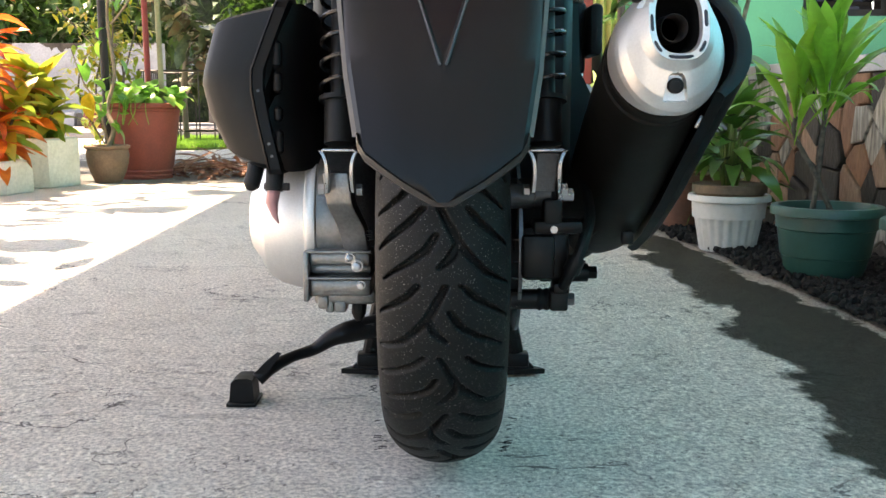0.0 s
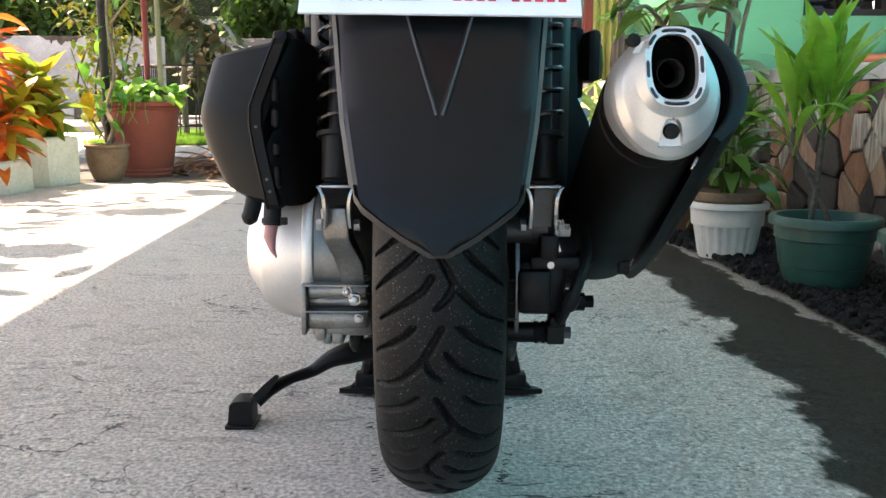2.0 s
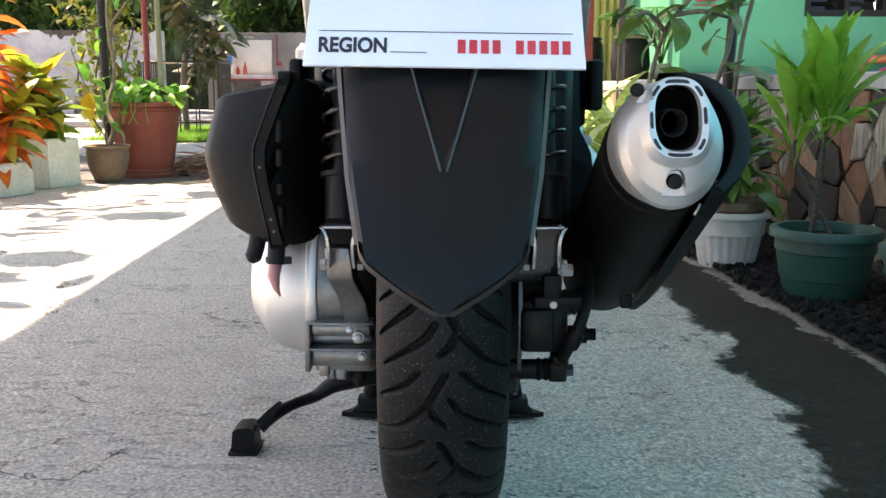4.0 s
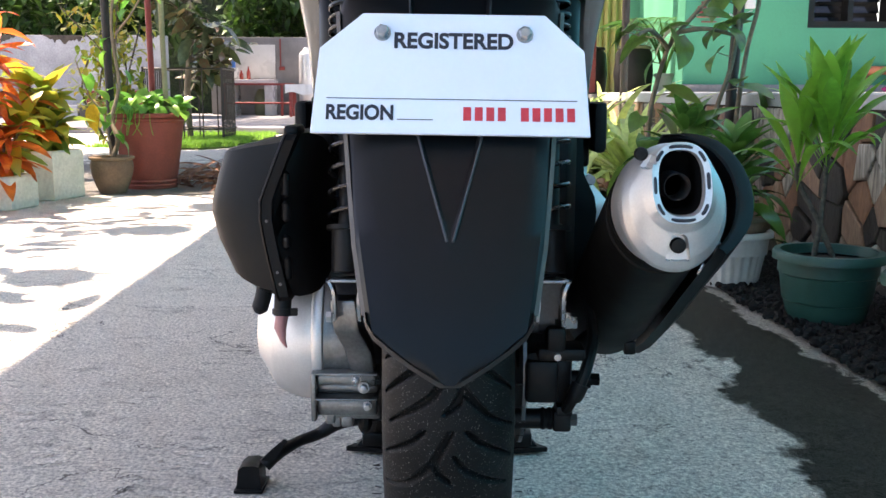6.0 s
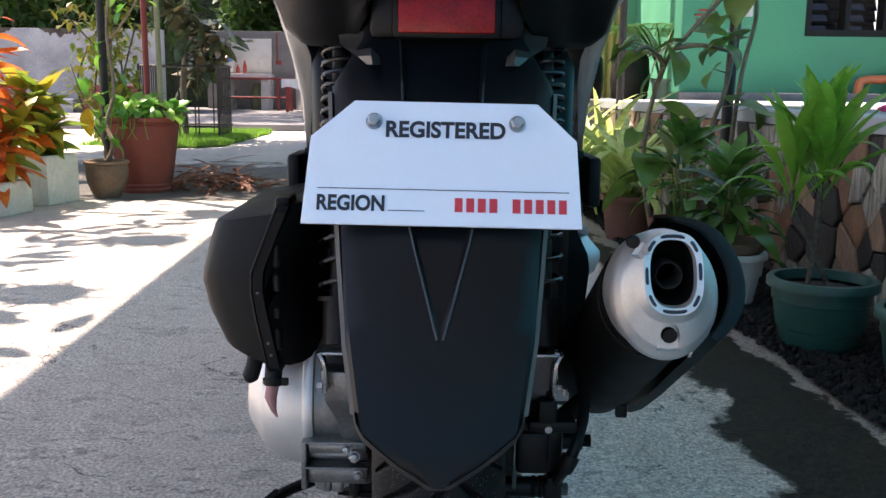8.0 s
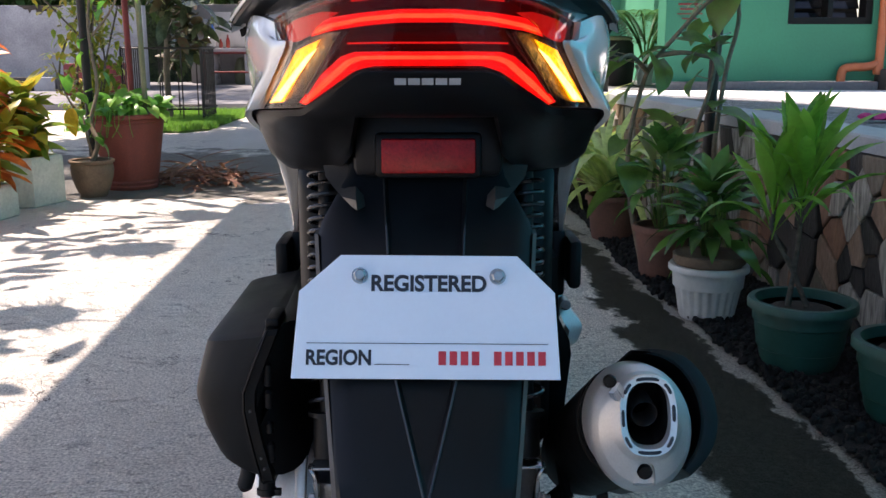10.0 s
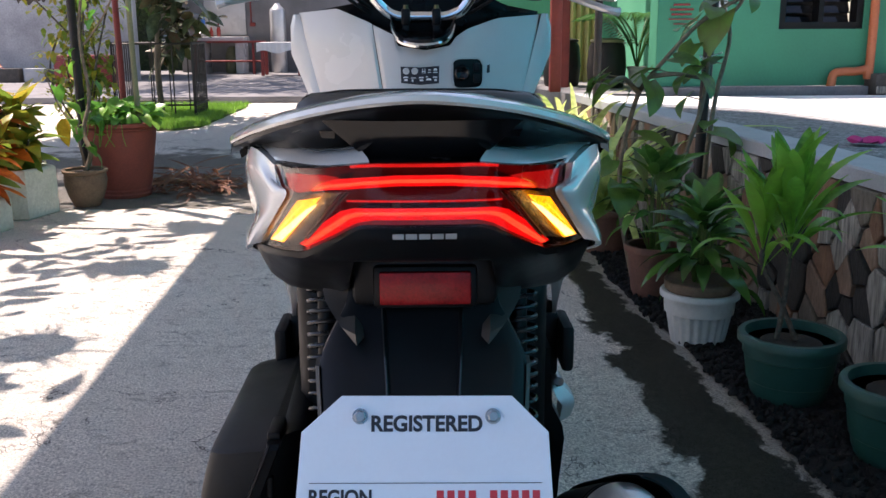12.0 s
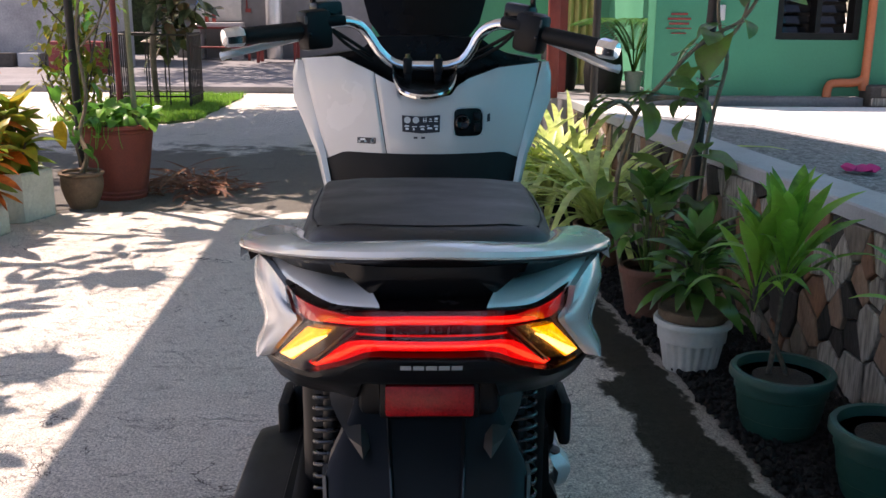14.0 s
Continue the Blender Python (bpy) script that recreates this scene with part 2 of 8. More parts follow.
M = {
    "concrete": concrete_floor(),
    "matte_black": surface("matte_black_plastic", (0.0018, 0.0031, 0.0042), (0.003, 0.0048, 0.0062), 0.42, 0, 6, 700, 0.12, 0.0003, 0.2, spec=0.22),
    "satin_black": surface("satin_black_plastic", (0.0035, 0.0035, 0.004), (0.006, 0.006, 0.0065), 0.36, 0, 8, 300, 0.05, 0.0003, spec=0.17),
    "gloss_black": surface("gloss_black_plastic", (0.003, 0.003, 0.0035), (0.005, 0.005, 0.0055), 0.16, 0, 5, 60, 0, spread=0.05, spec=0.3),
    "frame_black": surface("painted_black_steel", (0.004, 0.004, 0.0045), (0.008, 0.0076, 0.0072), 0.42, 0.0, 14, 160, 0.1, 0.0005, 0.3, spec=0.2),
    "rim_brown": surface("dull_brown_black_plastic", (0.018, 0.0155, 0.014), (0.028, 0.024, 0.022), 0.55, 0, 20, 300, 0.05, 0.0003),
    "wedge_grey": surface("lit_wedge_plastic", (0.042, 0.036, 0.032), (0.060, 0.052, 0.046), 0.5, 0, 20, 300, 0.05, 0.0003),
    "edge_grey": surface("grey_plastic_edge", (0.060, 0.054, 0.048), (0.10, 0.092, 0.084), 0.7, 0, 20, 300, 0.05, 0.0003),
    "ridge_grey": surface("ridge_highlight_plastic", (0.022, 0.026, 0.03), (0.045, 0.05, 0.055), 0.36, 0, 30, 300, 0.05, 0.0003, 0.3),
    "outlet_black": surface("exhaust_black", (0.0015, 0.0015, 0.0016), (0.003, 0.003, 0.003), 0.8, 0, 20, 300, 0.2, 0.0004, spec=0.1),
    "rubber": gritty_rubber(),
    "soft_rubber": surface("grip_rubber", (0.005, 0.005, 0.005), (0.008, 0.008, 0.008), 0.6, 0, 20, 500, 0.2, 0.0005, spec=0.25),
    "seat": surface("seat_vinyl", (0.012, 0.0128, 0.014), (0.018, 0.019, 0.021), 0.46, 0, 10, 420, 0.3, 0.0005, 0.25, spec=0.5),
    "pearl_white": surface("pearl_white_paint", (0.52, 0.51, 0.485), (0.58, 0.57, 0.545), 0.2, 0.0, 3, 500, 0.01, 0.0002, 0.03, coat=0.8),
    "cast_alu": surface("cast_aluminium", (0.17, 0.166, 0.160), (0.30, 0.293, 0.282), 0.36, 0.9, 14, 260, 0.25, 0.0006, 0.25),
    "brushed_alu": surface("silver_painted_metal", (0.60, 0.59, 0.575), (0.69, 0.68, 0.665), 0.42, 0.7, 8, 420, 0.08, 0.0003, 0.1),
    "chrome": surface("chrome", (0.78, 0.78, 0.78), (0.86, 0.86, 0.86), 0.08, 1.0, 6, 80, 0, spread=0.04),
    "steel": surface("zinc_plated_steel", (0.32, 0.32, 0.33), (0.46, 0.46, 0.46), 0.3, 0.9, 30, 200, 0.1, 0.0003, 0.2),
    "spring": surface("lacquered_spring_steel", (0.010, 0.010, 0.011), (0.018, 0.018, 0.019), 0.25, 0.0, 20, 200, 0.05, 0.0003, 0.2),
    "bolt_gold": surface("yellow_zinc", (0.10, 0.095, 0.045), (0.17, 0.155, 0.07), 0.4, 0.7, 30, 200, 0.1, 0.0003, 0.3),
    "dark_steel": surface("dulled_steel", (0.10, 0.10, 0.105), (0.2, 0.2, 0.2), 0.4, 0.8, 30, 200, 0.1, 0.0003, 0.3),
    "cane": surface("dark_mottled_cane", (0.035, 0.032, 0.022), (0.13, 0.115, 0.085), 0.8, 0, 60, 160, 0.4, 0.002, 0.4),
    "muffler": surface("black_muffler_paint", (0.0031, 0.0028, 0.0024), (0.0063, 0.0052, 0.0042), 0.6, 0.0, 7, 260, 0.12, 0.0005, 0.3, spec=0.16),
    "plate_white": surface("white_plastic_plate", (0.69, 0.735, 0.83), (0.73, 0.775, 0.86), 0.4, 0, 4, 200, 0.02, 0.0002, 0.02),
    "ink_black": surface("black_ink", (0.012, 0.012, 0.02), (0.018, 0.018, 0.026), 0.5, 0, 30, 200, 0),
    "ink_red": surface("red_ink", (0.62, 0.03, 0.045), (0.68, 0.04, 0.055), 0.5, 0, 30, 200, 0),
    "ink_white": surface("white_ink", (0.72, 0.72, 0.72), (0.78, 0.78, 0.78), 0.4, 0, 30, 200, 0),
    "reflector_red": surface("red_reflector_prisms", (0.30, 0.006, 0.008), (0.40, 0.010, 0.012), 0.16, 0, 60, 420, 0.25, 0.0006, 0.45, spec=0.25),
    "lens_cover": lamp_cover("clear_lamp_cover", (0.88, 0.82, 0.82)),
    "lamp_black": surface("lamp_housing_black", (0.006, 0.003, 0.0035), (0.014, 0.007, 0.007), 0.22, 0, 30, 200, 0.1, 0.0004, 0.3, spec=0.4),
    "dark_cast": surface("dark_cast_metal", (0.035, 0.038, 0.04), (0.07, 0.072, 0.074), 0.42, 0.6, 18, 260, 0.25, 0.0006, 0.3),
    "lens_clear": surface("faceted_lamp_reflector", (0.10, 0.09, 0.085), (0.34, 0.32, 0.30), 0.16, 0.8, 90, 220, 0.7, 0.001, 0.5),
    "glow_red": glowing("red_lamp_light", (1.0, 0.010, 0.007), 0.56, (0.5, 0.01, 0.01)),
    "glow_red_core": glowing("red_lamp_core", (1.0, 0.062, 0.022), 1.15, (0.5, 0.02, 0.01)),
    "glow_red_soft": glowing("red_lamp_glow", (1.0, 0.02, 0.015), 0.36, (0.4, 0.01, 0.01)),
    "glow_red_dim": glowing("red_lamp_corner", (1.0, 0.016, 0.012), 0.22, (0.25, 0.008, 0.008)),
    "glow_amber": glowing("amber_lamp_light", (1.0, 0.66, 0.16), 2.9, (0.8, 0.3, 0.02)),
    "glow_amber_soft": glowing("amber_lamp_glow", (1.0, 0.42, 0.03), 1.3, (0.8, 0.3, 0.02)),
    "lens_amber": glowing("amber_lens_glow", (1.0, 0.34, 0.004), 1.7, (0.6, 0.25, 0.02), 0.28, 220),
    "pink_cap": surface("pink_rubber_cap", (0.36, 0.15, 0.15), (0.46, 0.21, 0.20), 0.4, 0, 20, 100, 0.1),
    "terracotta": surface("painted_terracotta", (0.21, 0.043, 0.028), (0.29, 0.070, 0.044), 0.75, 0, 5, 90, 0.2, 0.002, 0.2),
    "old_clay": surface("weathered_clay", (0.15, 0.10, 0.065), (0.24, 0.16, 0.10), 0.9, 0, 10, 90, 0.3, 0.003, 0.3),
    "brown_clay": surface("dark_clay", (0.13, 0.055, 0.035), (0.19, 0.08, 0.05), 0.8, 0, 8, 80, 0.25, 0.002, 0.25),
    "white_pot": surface("white_plastic_pot", (0.54, 0.54, 0.49), (0.63, 0.62, 0.58), 0.5, 0, 7, 60, 0.1, 0.001, 0.12),
    "green_pot": surface("green_plastic_pot", (0.009, 0.066, 0.052), (0.015, 0.090, 0.070), 0.42, 0, 7, 90, 0.12, 0.001, 0.15),
    "soil": surface("dark_soil", (0.03, 0.022, 0.015), (0.06, 0.045, 0.03), 0.95, 0, 20, 120, 0.8, 0.01, 0.4),
    "planter": surface("mossy_painted_cement", (0.52, 0.55, 0.44), (0.68, 0.68, 0.58), 0.85, 0, 5, 60, 0.3, 0.003, 0.2),
    "gravel": surface("dark_river_gravel", (0.005, 0.0055, 0.0058), (0.020, 0.020, 0.0195), 0.75, 0, 30, 200, 0.2, 0.001, 0.3, spec=0.22),
    "gravel_bed": surface("dark_gravel_bed", (0.007, 0.007, 0.007), (0.018, 0.017, 0.016), 0.9, 0, 40, 200, 0.6, 0.01, 0.4),
    "mortar": surface("grey_mortar", (0.06, 0.054, 0.048), (0.11, 0.10, 0.088), 0.9, 0, 10, 120, 0.4, 0.003, 0.3),
    # near-white: sunlight on the terrace put into the colour
    "apron": surface("sunlit_strip_white", (0.80, 0.79, 0.77), (0.86, 0.85, 0.83), 0.8, 0, 5, 160, 0.3, 0.003, 0.15),
    "kerb": surface("smooth_grey_cement", (0.34, 0.36, 0.37), (0.44, 0.45, 0.46), 0.8, 0, 4, 120, 0.2, 0.002, 0.15),
    "pebble": surface("pebble_washout", (0.10, 0.105, 0.11), (0.50, 0.50, 0.50), 0.7, 0, 55, 130, 0.9, 0.006, 0.55),
    "green_wall": surface("mint_green_wall_paint", (0.022, 0.20, 0.115), (0.032, 0.25, 0.145), 0.75, 0, 1.5, 60, 0.15, 0.002, 0.08),
    "pale_green": surface("pale_green_wall_paint", (0.07, 0.34, 0.20), (0.09, 0.40, 0.24), 0.75, 0, 1.5, 60, 0.15, 0.002, 0.08),
    "aqua_wall": surface("aqua_bounce_paint", (0.012, 0.33, 0.50), (0.020, 0.37, 0.55), 0.75, 0, 1.5, 60, 0.15, 0.002, 0.08),
    "blue_wall": surface("blue_bounce_paint", (0.10, 0.27, 0.47), (0.13, 0.31, 0.52), 0.75, 0, 1.5, 60, 0.15, 0.002, 0.08),
    "grey_wall": surface("stained_whitewash", (0.28, 0.285, 0.30), (0.50, 0.505, 0.52), 0.9, 0, 1.2, 30, 0.3, 0.004, 0.25),
    "wall_stain": surface("black_algae_stain", (0.05, 0.042, 0.032), (0.12, 0.10, 0.08), 0.95, 0, 6, 50, 0.3, 0.003, 0.4),
    "cement": surface("plain_cement_render", (0.17, 0.168, 0.172), (0.25, 0.245, 0.25), 0.9, 0, 2, 60, 0.25, 0.003, 0.2),
    "patio_grey": surface("worn_patio_concrete", (0.16, 0.158, 0.165), (0.25, 0.245, 0.25), 0.85, 0, 1.5, 60, 0.25, 0.003, 0.25),
    "tile_white": surface("white_wall_tile", (0.48, 0.475, 0.465), (0.56, 0.55, 0.54), 0.3, 0, 3, 40, 0.03, 0.001, 0.06),
    "red_oxide": surface("red_oxide_paint", (0.20, 0.022, 0.020), (0.28, 0.04, 0.032), 0.55, 0, 8, 90, 0.15, 0.001, 0.2),
    "orange_pipe": surface("orange_pvc_pipe", (0.42, 0.11, 0.04), (0.5, 0.15, 0.06), 0.5, 0, 6, 60, 0.05),
    "iron_black": surface("black_iron", (0.012, 0.012, 0.012), (0.03, 0.026, 0.022), 0.55, 0.3, 12, 160, 0.2, 0.001, 0.3),
    "pole_brown": surface("dark_painted_pole", (0.022, 0.017, 0.015), (0.045, 0.032, 0.026), 0.6, 0.1, 14, 160, 0.25, 0.001, 0.3),
    "bark": surface("grey_brown_bark", (0.11, 0.09, 0.065), (0.2, 0.165, 0.12), 0.9, 0, 14, 90, 0.6, 0.004, 0.35, stretch=(1, 1, 0.3)),
    "vine_bark": surface("brown_vine_stem", (0.17, 0.13, 0.085), (0.28, 0.21, 0.14), 0.85, 0, 20, 90, 0.4, 0.002, 0.3),
    "bamboo": surface("dry_bamboo", (0.20, 0.20, 0.10), (0.30, 0.29, 0.16), 0.7, 0, 8, 90, 0.2, 0.002, 0.2),
    "lawn_soil": surface("lawn_soil", (0.06, 0.11, 0.02), (0.10, 0.17, 0.03), 0.95, 0, 8, 120, 0.5, 0.01, 0.3),
    "grass": leafy("grass_blades", (0.10, 0.24, 0.025), (0.16, 0.34, 0.04), (0.23, 0.40, 0.06), 0.6, 0.4),
    "croton_red": leafy("croton_red_leaf", (0.55, 0.06, 0.02), (0.66, 0.17, 0.025), (0.28, 0.03, 0.03), 0.35, 0.45),
    "croton_yellow": leafy("croton_yellow_leaf", (0.42, 0.36, 0.03), (0.13, 0.22, 0.03), (0.55, 0.36, 0.04), 0.35, 0.45),
    "dracaena": leafy("dracaena_leaf", (0.070, 0.200, 0.024), (0.14, 0.34, 0.038), (0.25, 0.48, 0.062), 0.3, 0.45),
    "lily": leafy("peace_lily_leaf", (0.028, 0.088, 0.018), (0.050, 0.145, 0.027), (0.085, 0.21, 0.036), 0.25, 0.3),
    "vine": leafy("vine_leaf", (0.045, 0.10, 0.018), (0.08, 0.17, 0.03), (0.15, 0.18, 0.05), 0.3, 0.4),
    "pothos": leafy("pothos_leaf", (0.06, 0.22, 0.03), (0.10, 0.30, 0.04), (0.22, 0.38, 0.06), 0.3, 0.4),
    "spider": leafy("striped_spider_leaf", (0.24, 0.37, 0.07), (0.48, 0.55, 0.19), (0.19, 0.32, 0.05), 0.4, 0.4),
    "rubber_leaf": leafy("rubber_plant_leaf", (0.035, 0.06, 0.03), (0.07, 0.09, 0.045), (0.16, 0.09, 0.055), 0.25, 0.25),
    "hedge": leafy("hedge_leaf", (0.014, 0.042, 0.009), (0.03, 0.08, 0.014), (0.07, 0.14, 0.022), 0.4, 0.35),
    "dark_hedge": surface("dark_tree_mass", (0.012, 0.028, 0.008), (0.035, 0.075, 0.016), 0.9, 0, 3, 14, 0.8, 0.1, 0.6),
    "palm": leafy("palm_leaflet", (0.018, 0.07, 0.014), (0.035, 0.12, 0.02), (0.06, 0.16, 0.03), 0.35, 0.35),
    "dry": leafy("dry_leaf", (0.15, 0.065, 0.04), (0.22, 0.11, 0.065), (0.10, 0.035, 0.035), 0.8, 0.2),
    "yellow_leaf": leafy("yellowed_leaf", (0.60, 0.36, 0.02), (0.62, 0.40, 0.04), (0.55, 0.32, 0.02), 0.4, 0.4),
    "curtain": surface("pale_yellow_curtain", (0.50, 0.46, 0.16), (0.60, 0.55, 0.22), 0.9, 0, 8, 200, 0.2, 0.001, 0.1),
    "dark_glass": surface("dark_window_glass", (0.006, 0.007, 0.008), (0.012, 0.013, 0.014), 0.08, 0, 3, 40, 0),
    "pink_cloth": surface("pink_cloth", (0.50, 0.02, 0.16), (0.6, 0.04, 0.22), 0.9, 0, 20, 300, 0.4, 0.002, 0.2),
    "white_cloth": surface("white_tablecloth", (0.72, 0.71, 0.70), (0.8, 0.8, 0.79), 0.9, 0, 8, 200, 0.2, 0.001, 0.1),
    "sack": surface("olive_sack", (0.16, 0.17, 0.09), (0.26, 0.26, 0.15), 0.9, 0, 8, 120, 0.4, 0.003, 0.3),
    "cola": surface("dark_red_bottle", (0.22, 0.02, 0.015), (0.30, 0.035, 0.02), 0.2, 0, 20, 100, 0),
    "blue_plastic": surface("blue_plastic", (0.02, 0.12, 0.40), (0.03, 0.16, 0.5), 0.4, 0, 8, 90, 0),
    "roofing": surface("pale_roof_sheet", (0.45, 0.46, 0.47), (0.53, 0.54, 0.55), 0.55, 0.0, 2, 40, 0.1, 0.001, 0.2),
    "screen_black": surface("dark_smoked_plastic", (0.0022, 0.0020, 0.0020), (0.004, 0.0036, 0.0036), 0.3, 0, 6, 300, 0.03, 0.0003, spec=0.1),
}
flag_mats = []
for a, b, grain, deep_grain in (((0.20, 0.095, 0.055), (0.31, 0.16, 0.095), 0.4, 0.35), ((0.40, 0.36, 0.30), (0.56, 0.51, 0.44), 0.12, 0.8), ((0.020, 0.018, 0.017), (0.055, 0.047, 0.040), 0.4, 0.35), ((0.15, 0.12, 0.095), (0.25, 0.205, 0.16), 0.3, 0.45), ((0.27, 0.16, 0.105), (0.38, 0.25, 0.175), 0.35, 0.4)):
    flag_mats.append(surface("flagstone", a, b, 0.72, 0, 11, 70, 0.6, 0.004, deep_grain, stretch=(1, 1, grain)))


# ---- building tools ----
def mesh_from(bm, name, material, smooth=35):
    me = bpy.data.meshes.new(name)
    bm.normal_update()
    bm.to_mesh(me)
    bm.free()
    me.materials.append(material)
    if smooth:
        me.polygons.foreach_set("use_smooth", [True] * len(me.polygons))
        me.set_sharp_from_angle(angle=radians(smooth))
    return me


def thing(name, at, label, category, group="", kind=""):
    ob = new(name)
    ob.empty_display_size = 0.05
    ob.location = at
    return tagged(ob, label, category, group, kind)


def base_of(ob):
    p = Vector((0, 0, 0))
    while ob is not None:
        p += ob.location
        ob = ob.parent
    return p


def part(name, bm, material, parent, label="", smooth=35):
    """Links a bmesh, whose points are given in the world, as one mesh under parent."""
    bmesh.ops.translate(bm, verts=bm.verts, vec=-base_of(parent))
    ob = new(name, mesh_from(bm, name, material, smooth))
    ob.parent = parent
    return tagged(ob, label)


def single(name, bm, material, label, category="", kind="", group="", smooth=35):
    return tagged(new(name, mesh_from(bm, name, material, smooth)), label, category, group, kind)


def box(bm, c, s, bevel=0.0, turn=None):
    m = Matrix.Translation(c) @ (turn or Matrix()) @ Matrix.Diagonal((*s, 1))
    r = bmesh.ops.create_cube(bm, size=1, matrix=m)
    if bevel:
        es = list({e for v in r["verts"] for e in v.link_edges})
        bmesh.ops.bevel(bm, geom=es, offset=bevel, segments=2, affect="EDGES", profile=0.5)
    return bm


def loft(bm, rings, closed=True, caps=True, wrap=False):
    """Skins rows of points; closed: each row is a loop; wrap: the last row joins the first."""
    rows = [[bm.verts.new(p) for p in r] for r in rings]
    n = len(rows[0])
    pairs = list(zip(rows, rows[1:])) + ([(rows[-1], rows[0])] if wrap else [])
    for a, b in pairs:
        for i in range(n if closed else n - 1):
            j = (i + 1) % n
            bm.faces.new((a[i], a[j], b[j], b[i]))
    if closed and caps and not wrap:
        bm.faces.new(rows[0][::-1])
        bm.faces.new(rows[-1])
    bmesh.ops.recalc_face_normals(bm, faces=bm.faces)
    return bm


def tube(bm, pts, r, n=10, caps=True):
    """A round tube along points; r: one radius or one for each point."""
    pts = [Vector(p) for p in pts]
    rs = r if isinstance(r, (list, tuple)) else [r] * len(pts)
    rings, side = [], None
    for i, p in enumerate(pts):
        d = (pts[min(i + 1, len(pts) - 1)] - pts[max(i - 1, 0)]).normalized()
        if side is None:
            side = d.orthogonal().normalized()
        side = (side - d * side.dot(d)).normalized()
        up = d.cross(side)
        rings.append([p + (side * math.cos(a) + up * math.sin(a)) * rs[i] for a in (2 * math.pi * k / n for k in range(n))])
    return loft(bm, rings, caps=caps)


def curve(pts, steps=6):
    """Points of a smooth line through pts."""
    pts = [Vector(p) for p in pts]
    out = []
    for i in range(len(pts) - 1):
        p0, p1, p2, p3 = pts[max(i - 1, 0)], pts[i], pts[i + 1], pts[min(i + 2, len(pts) - 1)]
        for k in range(steps):
            t = k / steps
            out.append(0.5 * (2 * p1 + (p2 - p0) * t + (2 * p0 - 5 * p1 + 4 * p2 - p3) * t * t + (3 * p1 - p0 - 3 * p2 + p3) * t ** 3))
    return out + [pts[-1]]


def lathe(bm, c, profile, n=32, axis="Z", ripple=0, depth=0.0):
    """Turns (radius, height) pairs about an axis through c; ripple: flutes round the body."""
    rings = []
    for r, h in profile:
        ring = []
        for k in range(n):
            a = 2 * math.pi * k / n
            q = r * (1 - depth * (0.5 + 0.5 * math.cos(ripple * a)) * (1 if ripple else 0))
            x, y = q * math.cos(a), q * math.sin(a)
            v = {"Z": (x, y, h), "X": (h, x, y), "Y": (x, h, y)}[axis]
            ring.append(Vector(c) + Vector(v))
        rings.append(ring)
    return loft(bm, rings)


def prism(bm, outline, back, bevel=0.0):
    """A plate: an outline of points in space, thickened by the vector back."""
    a = [bm.verts.new(p) for p in outline]
    b = [bm.verts.new(Vector(p) + Vector(back)) for p in outline]
    n = len(a)
    fs = [bm.faces.new(a), bm.faces.new(b[::-1])]
    for i in range(n):
        fs.append(bm.faces.new((a[i], b[i], b[(i + 1) % n], a[(i + 1) % n])))
    bmesh.ops.recalc_face_normals(bm, faces=fs)
    if bevel:
        bmesh.ops.bevel(bm, geom=list(fs[0].edges), offset=bevel, segments=2, affect="EDGES", profile=0.5)
    return bm


def raw(name, verts, faces, material, smooth=True):
    me = bpy.data.meshes.new(name)
    me.from_pydata(verts, [], faces)
    me.materials.append(material)
    if smooth:
        me.polygons.foreach_set("use_smooth", [True] * len(me.polygons))
    return me


def smoothstep(a, b, v):
    t = min(1, max(0, (v - a) / (b - a)))
    return t * t * (3 - 2 * t)


def ground_z(x, y):
    """The drive falls a little towards the gravel strip."""
    return -0.028 * smoothstep(0.1, 1.0, x) if x < 3 else -0.028


# ---- ground ----
xs = [-400, -60, -20, -8, -5, -4, -3, -2.5] + [-2.2 + 0.1 * i for i in range(40)] + [2.0, 3, 5, 8, 20, 60, 400]
ys = [-400, -60, -20, -6, -3, -1.5] + [-1 + 0.25 * i for i in range(60)] + [15, 18, 24, 60, 400]
verts = [(x, y, ground_z(x, y) + 0.0025 * noise.noise((x * 2.1, y * 2.1, 0.3))) for y in ys for x in xs]
nx = len(xs)
faces = [(j * nx + i, j * nx + i + 1, (j + 1) * nx + i + 1, (j + 1) * nx + i) for j in range(len(ys) - 1) for i in range(nx - 1)]
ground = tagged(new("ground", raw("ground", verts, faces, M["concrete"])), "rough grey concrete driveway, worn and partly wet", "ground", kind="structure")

# ---- terrace and stone wall ----
TOP = 0.58


def wall_x(y):
    return 1.30 - 0.093 * (y - 2.6)


wall_dir = Vector((-0.093, 1, 0)).normalized()
wall_out = Vector((-1, -0.093, 0)).normalized()
y0, y1 = -1.5, 6.05
bm = bmesh.new()
prism(bm, [(wall_x(y0) + 0.012, y0, -0.25), (wall_x(y1) + 0.012, y1, -0.25), (wall_x(y1) + 0.012, y1, TOP - 0.05), (wall_x(y0) + 0.012, y0, TOP - 0.05)], (0.22, 0.02, 0))
wall_stone = single("wall_stone", bm, M["mortar"], "low retaining wall clad with brown and cream flagstones", "wall", "structure")
bm = bmesh.new()
ring = []
for z, dx in ((TOP - 0.05, -0.02), (TOP - 0.006, -0.02), (TOP, -0.013), (TOP, 0.16), (TOP - 0.05, 0.16)):
    ring.append([(wall_x(y) + dx, y, z) for y in (y0, 1.0, 2.5, 4.0, 5.2, y1)])
loft(bm, ring, closed=False, wrap=True)
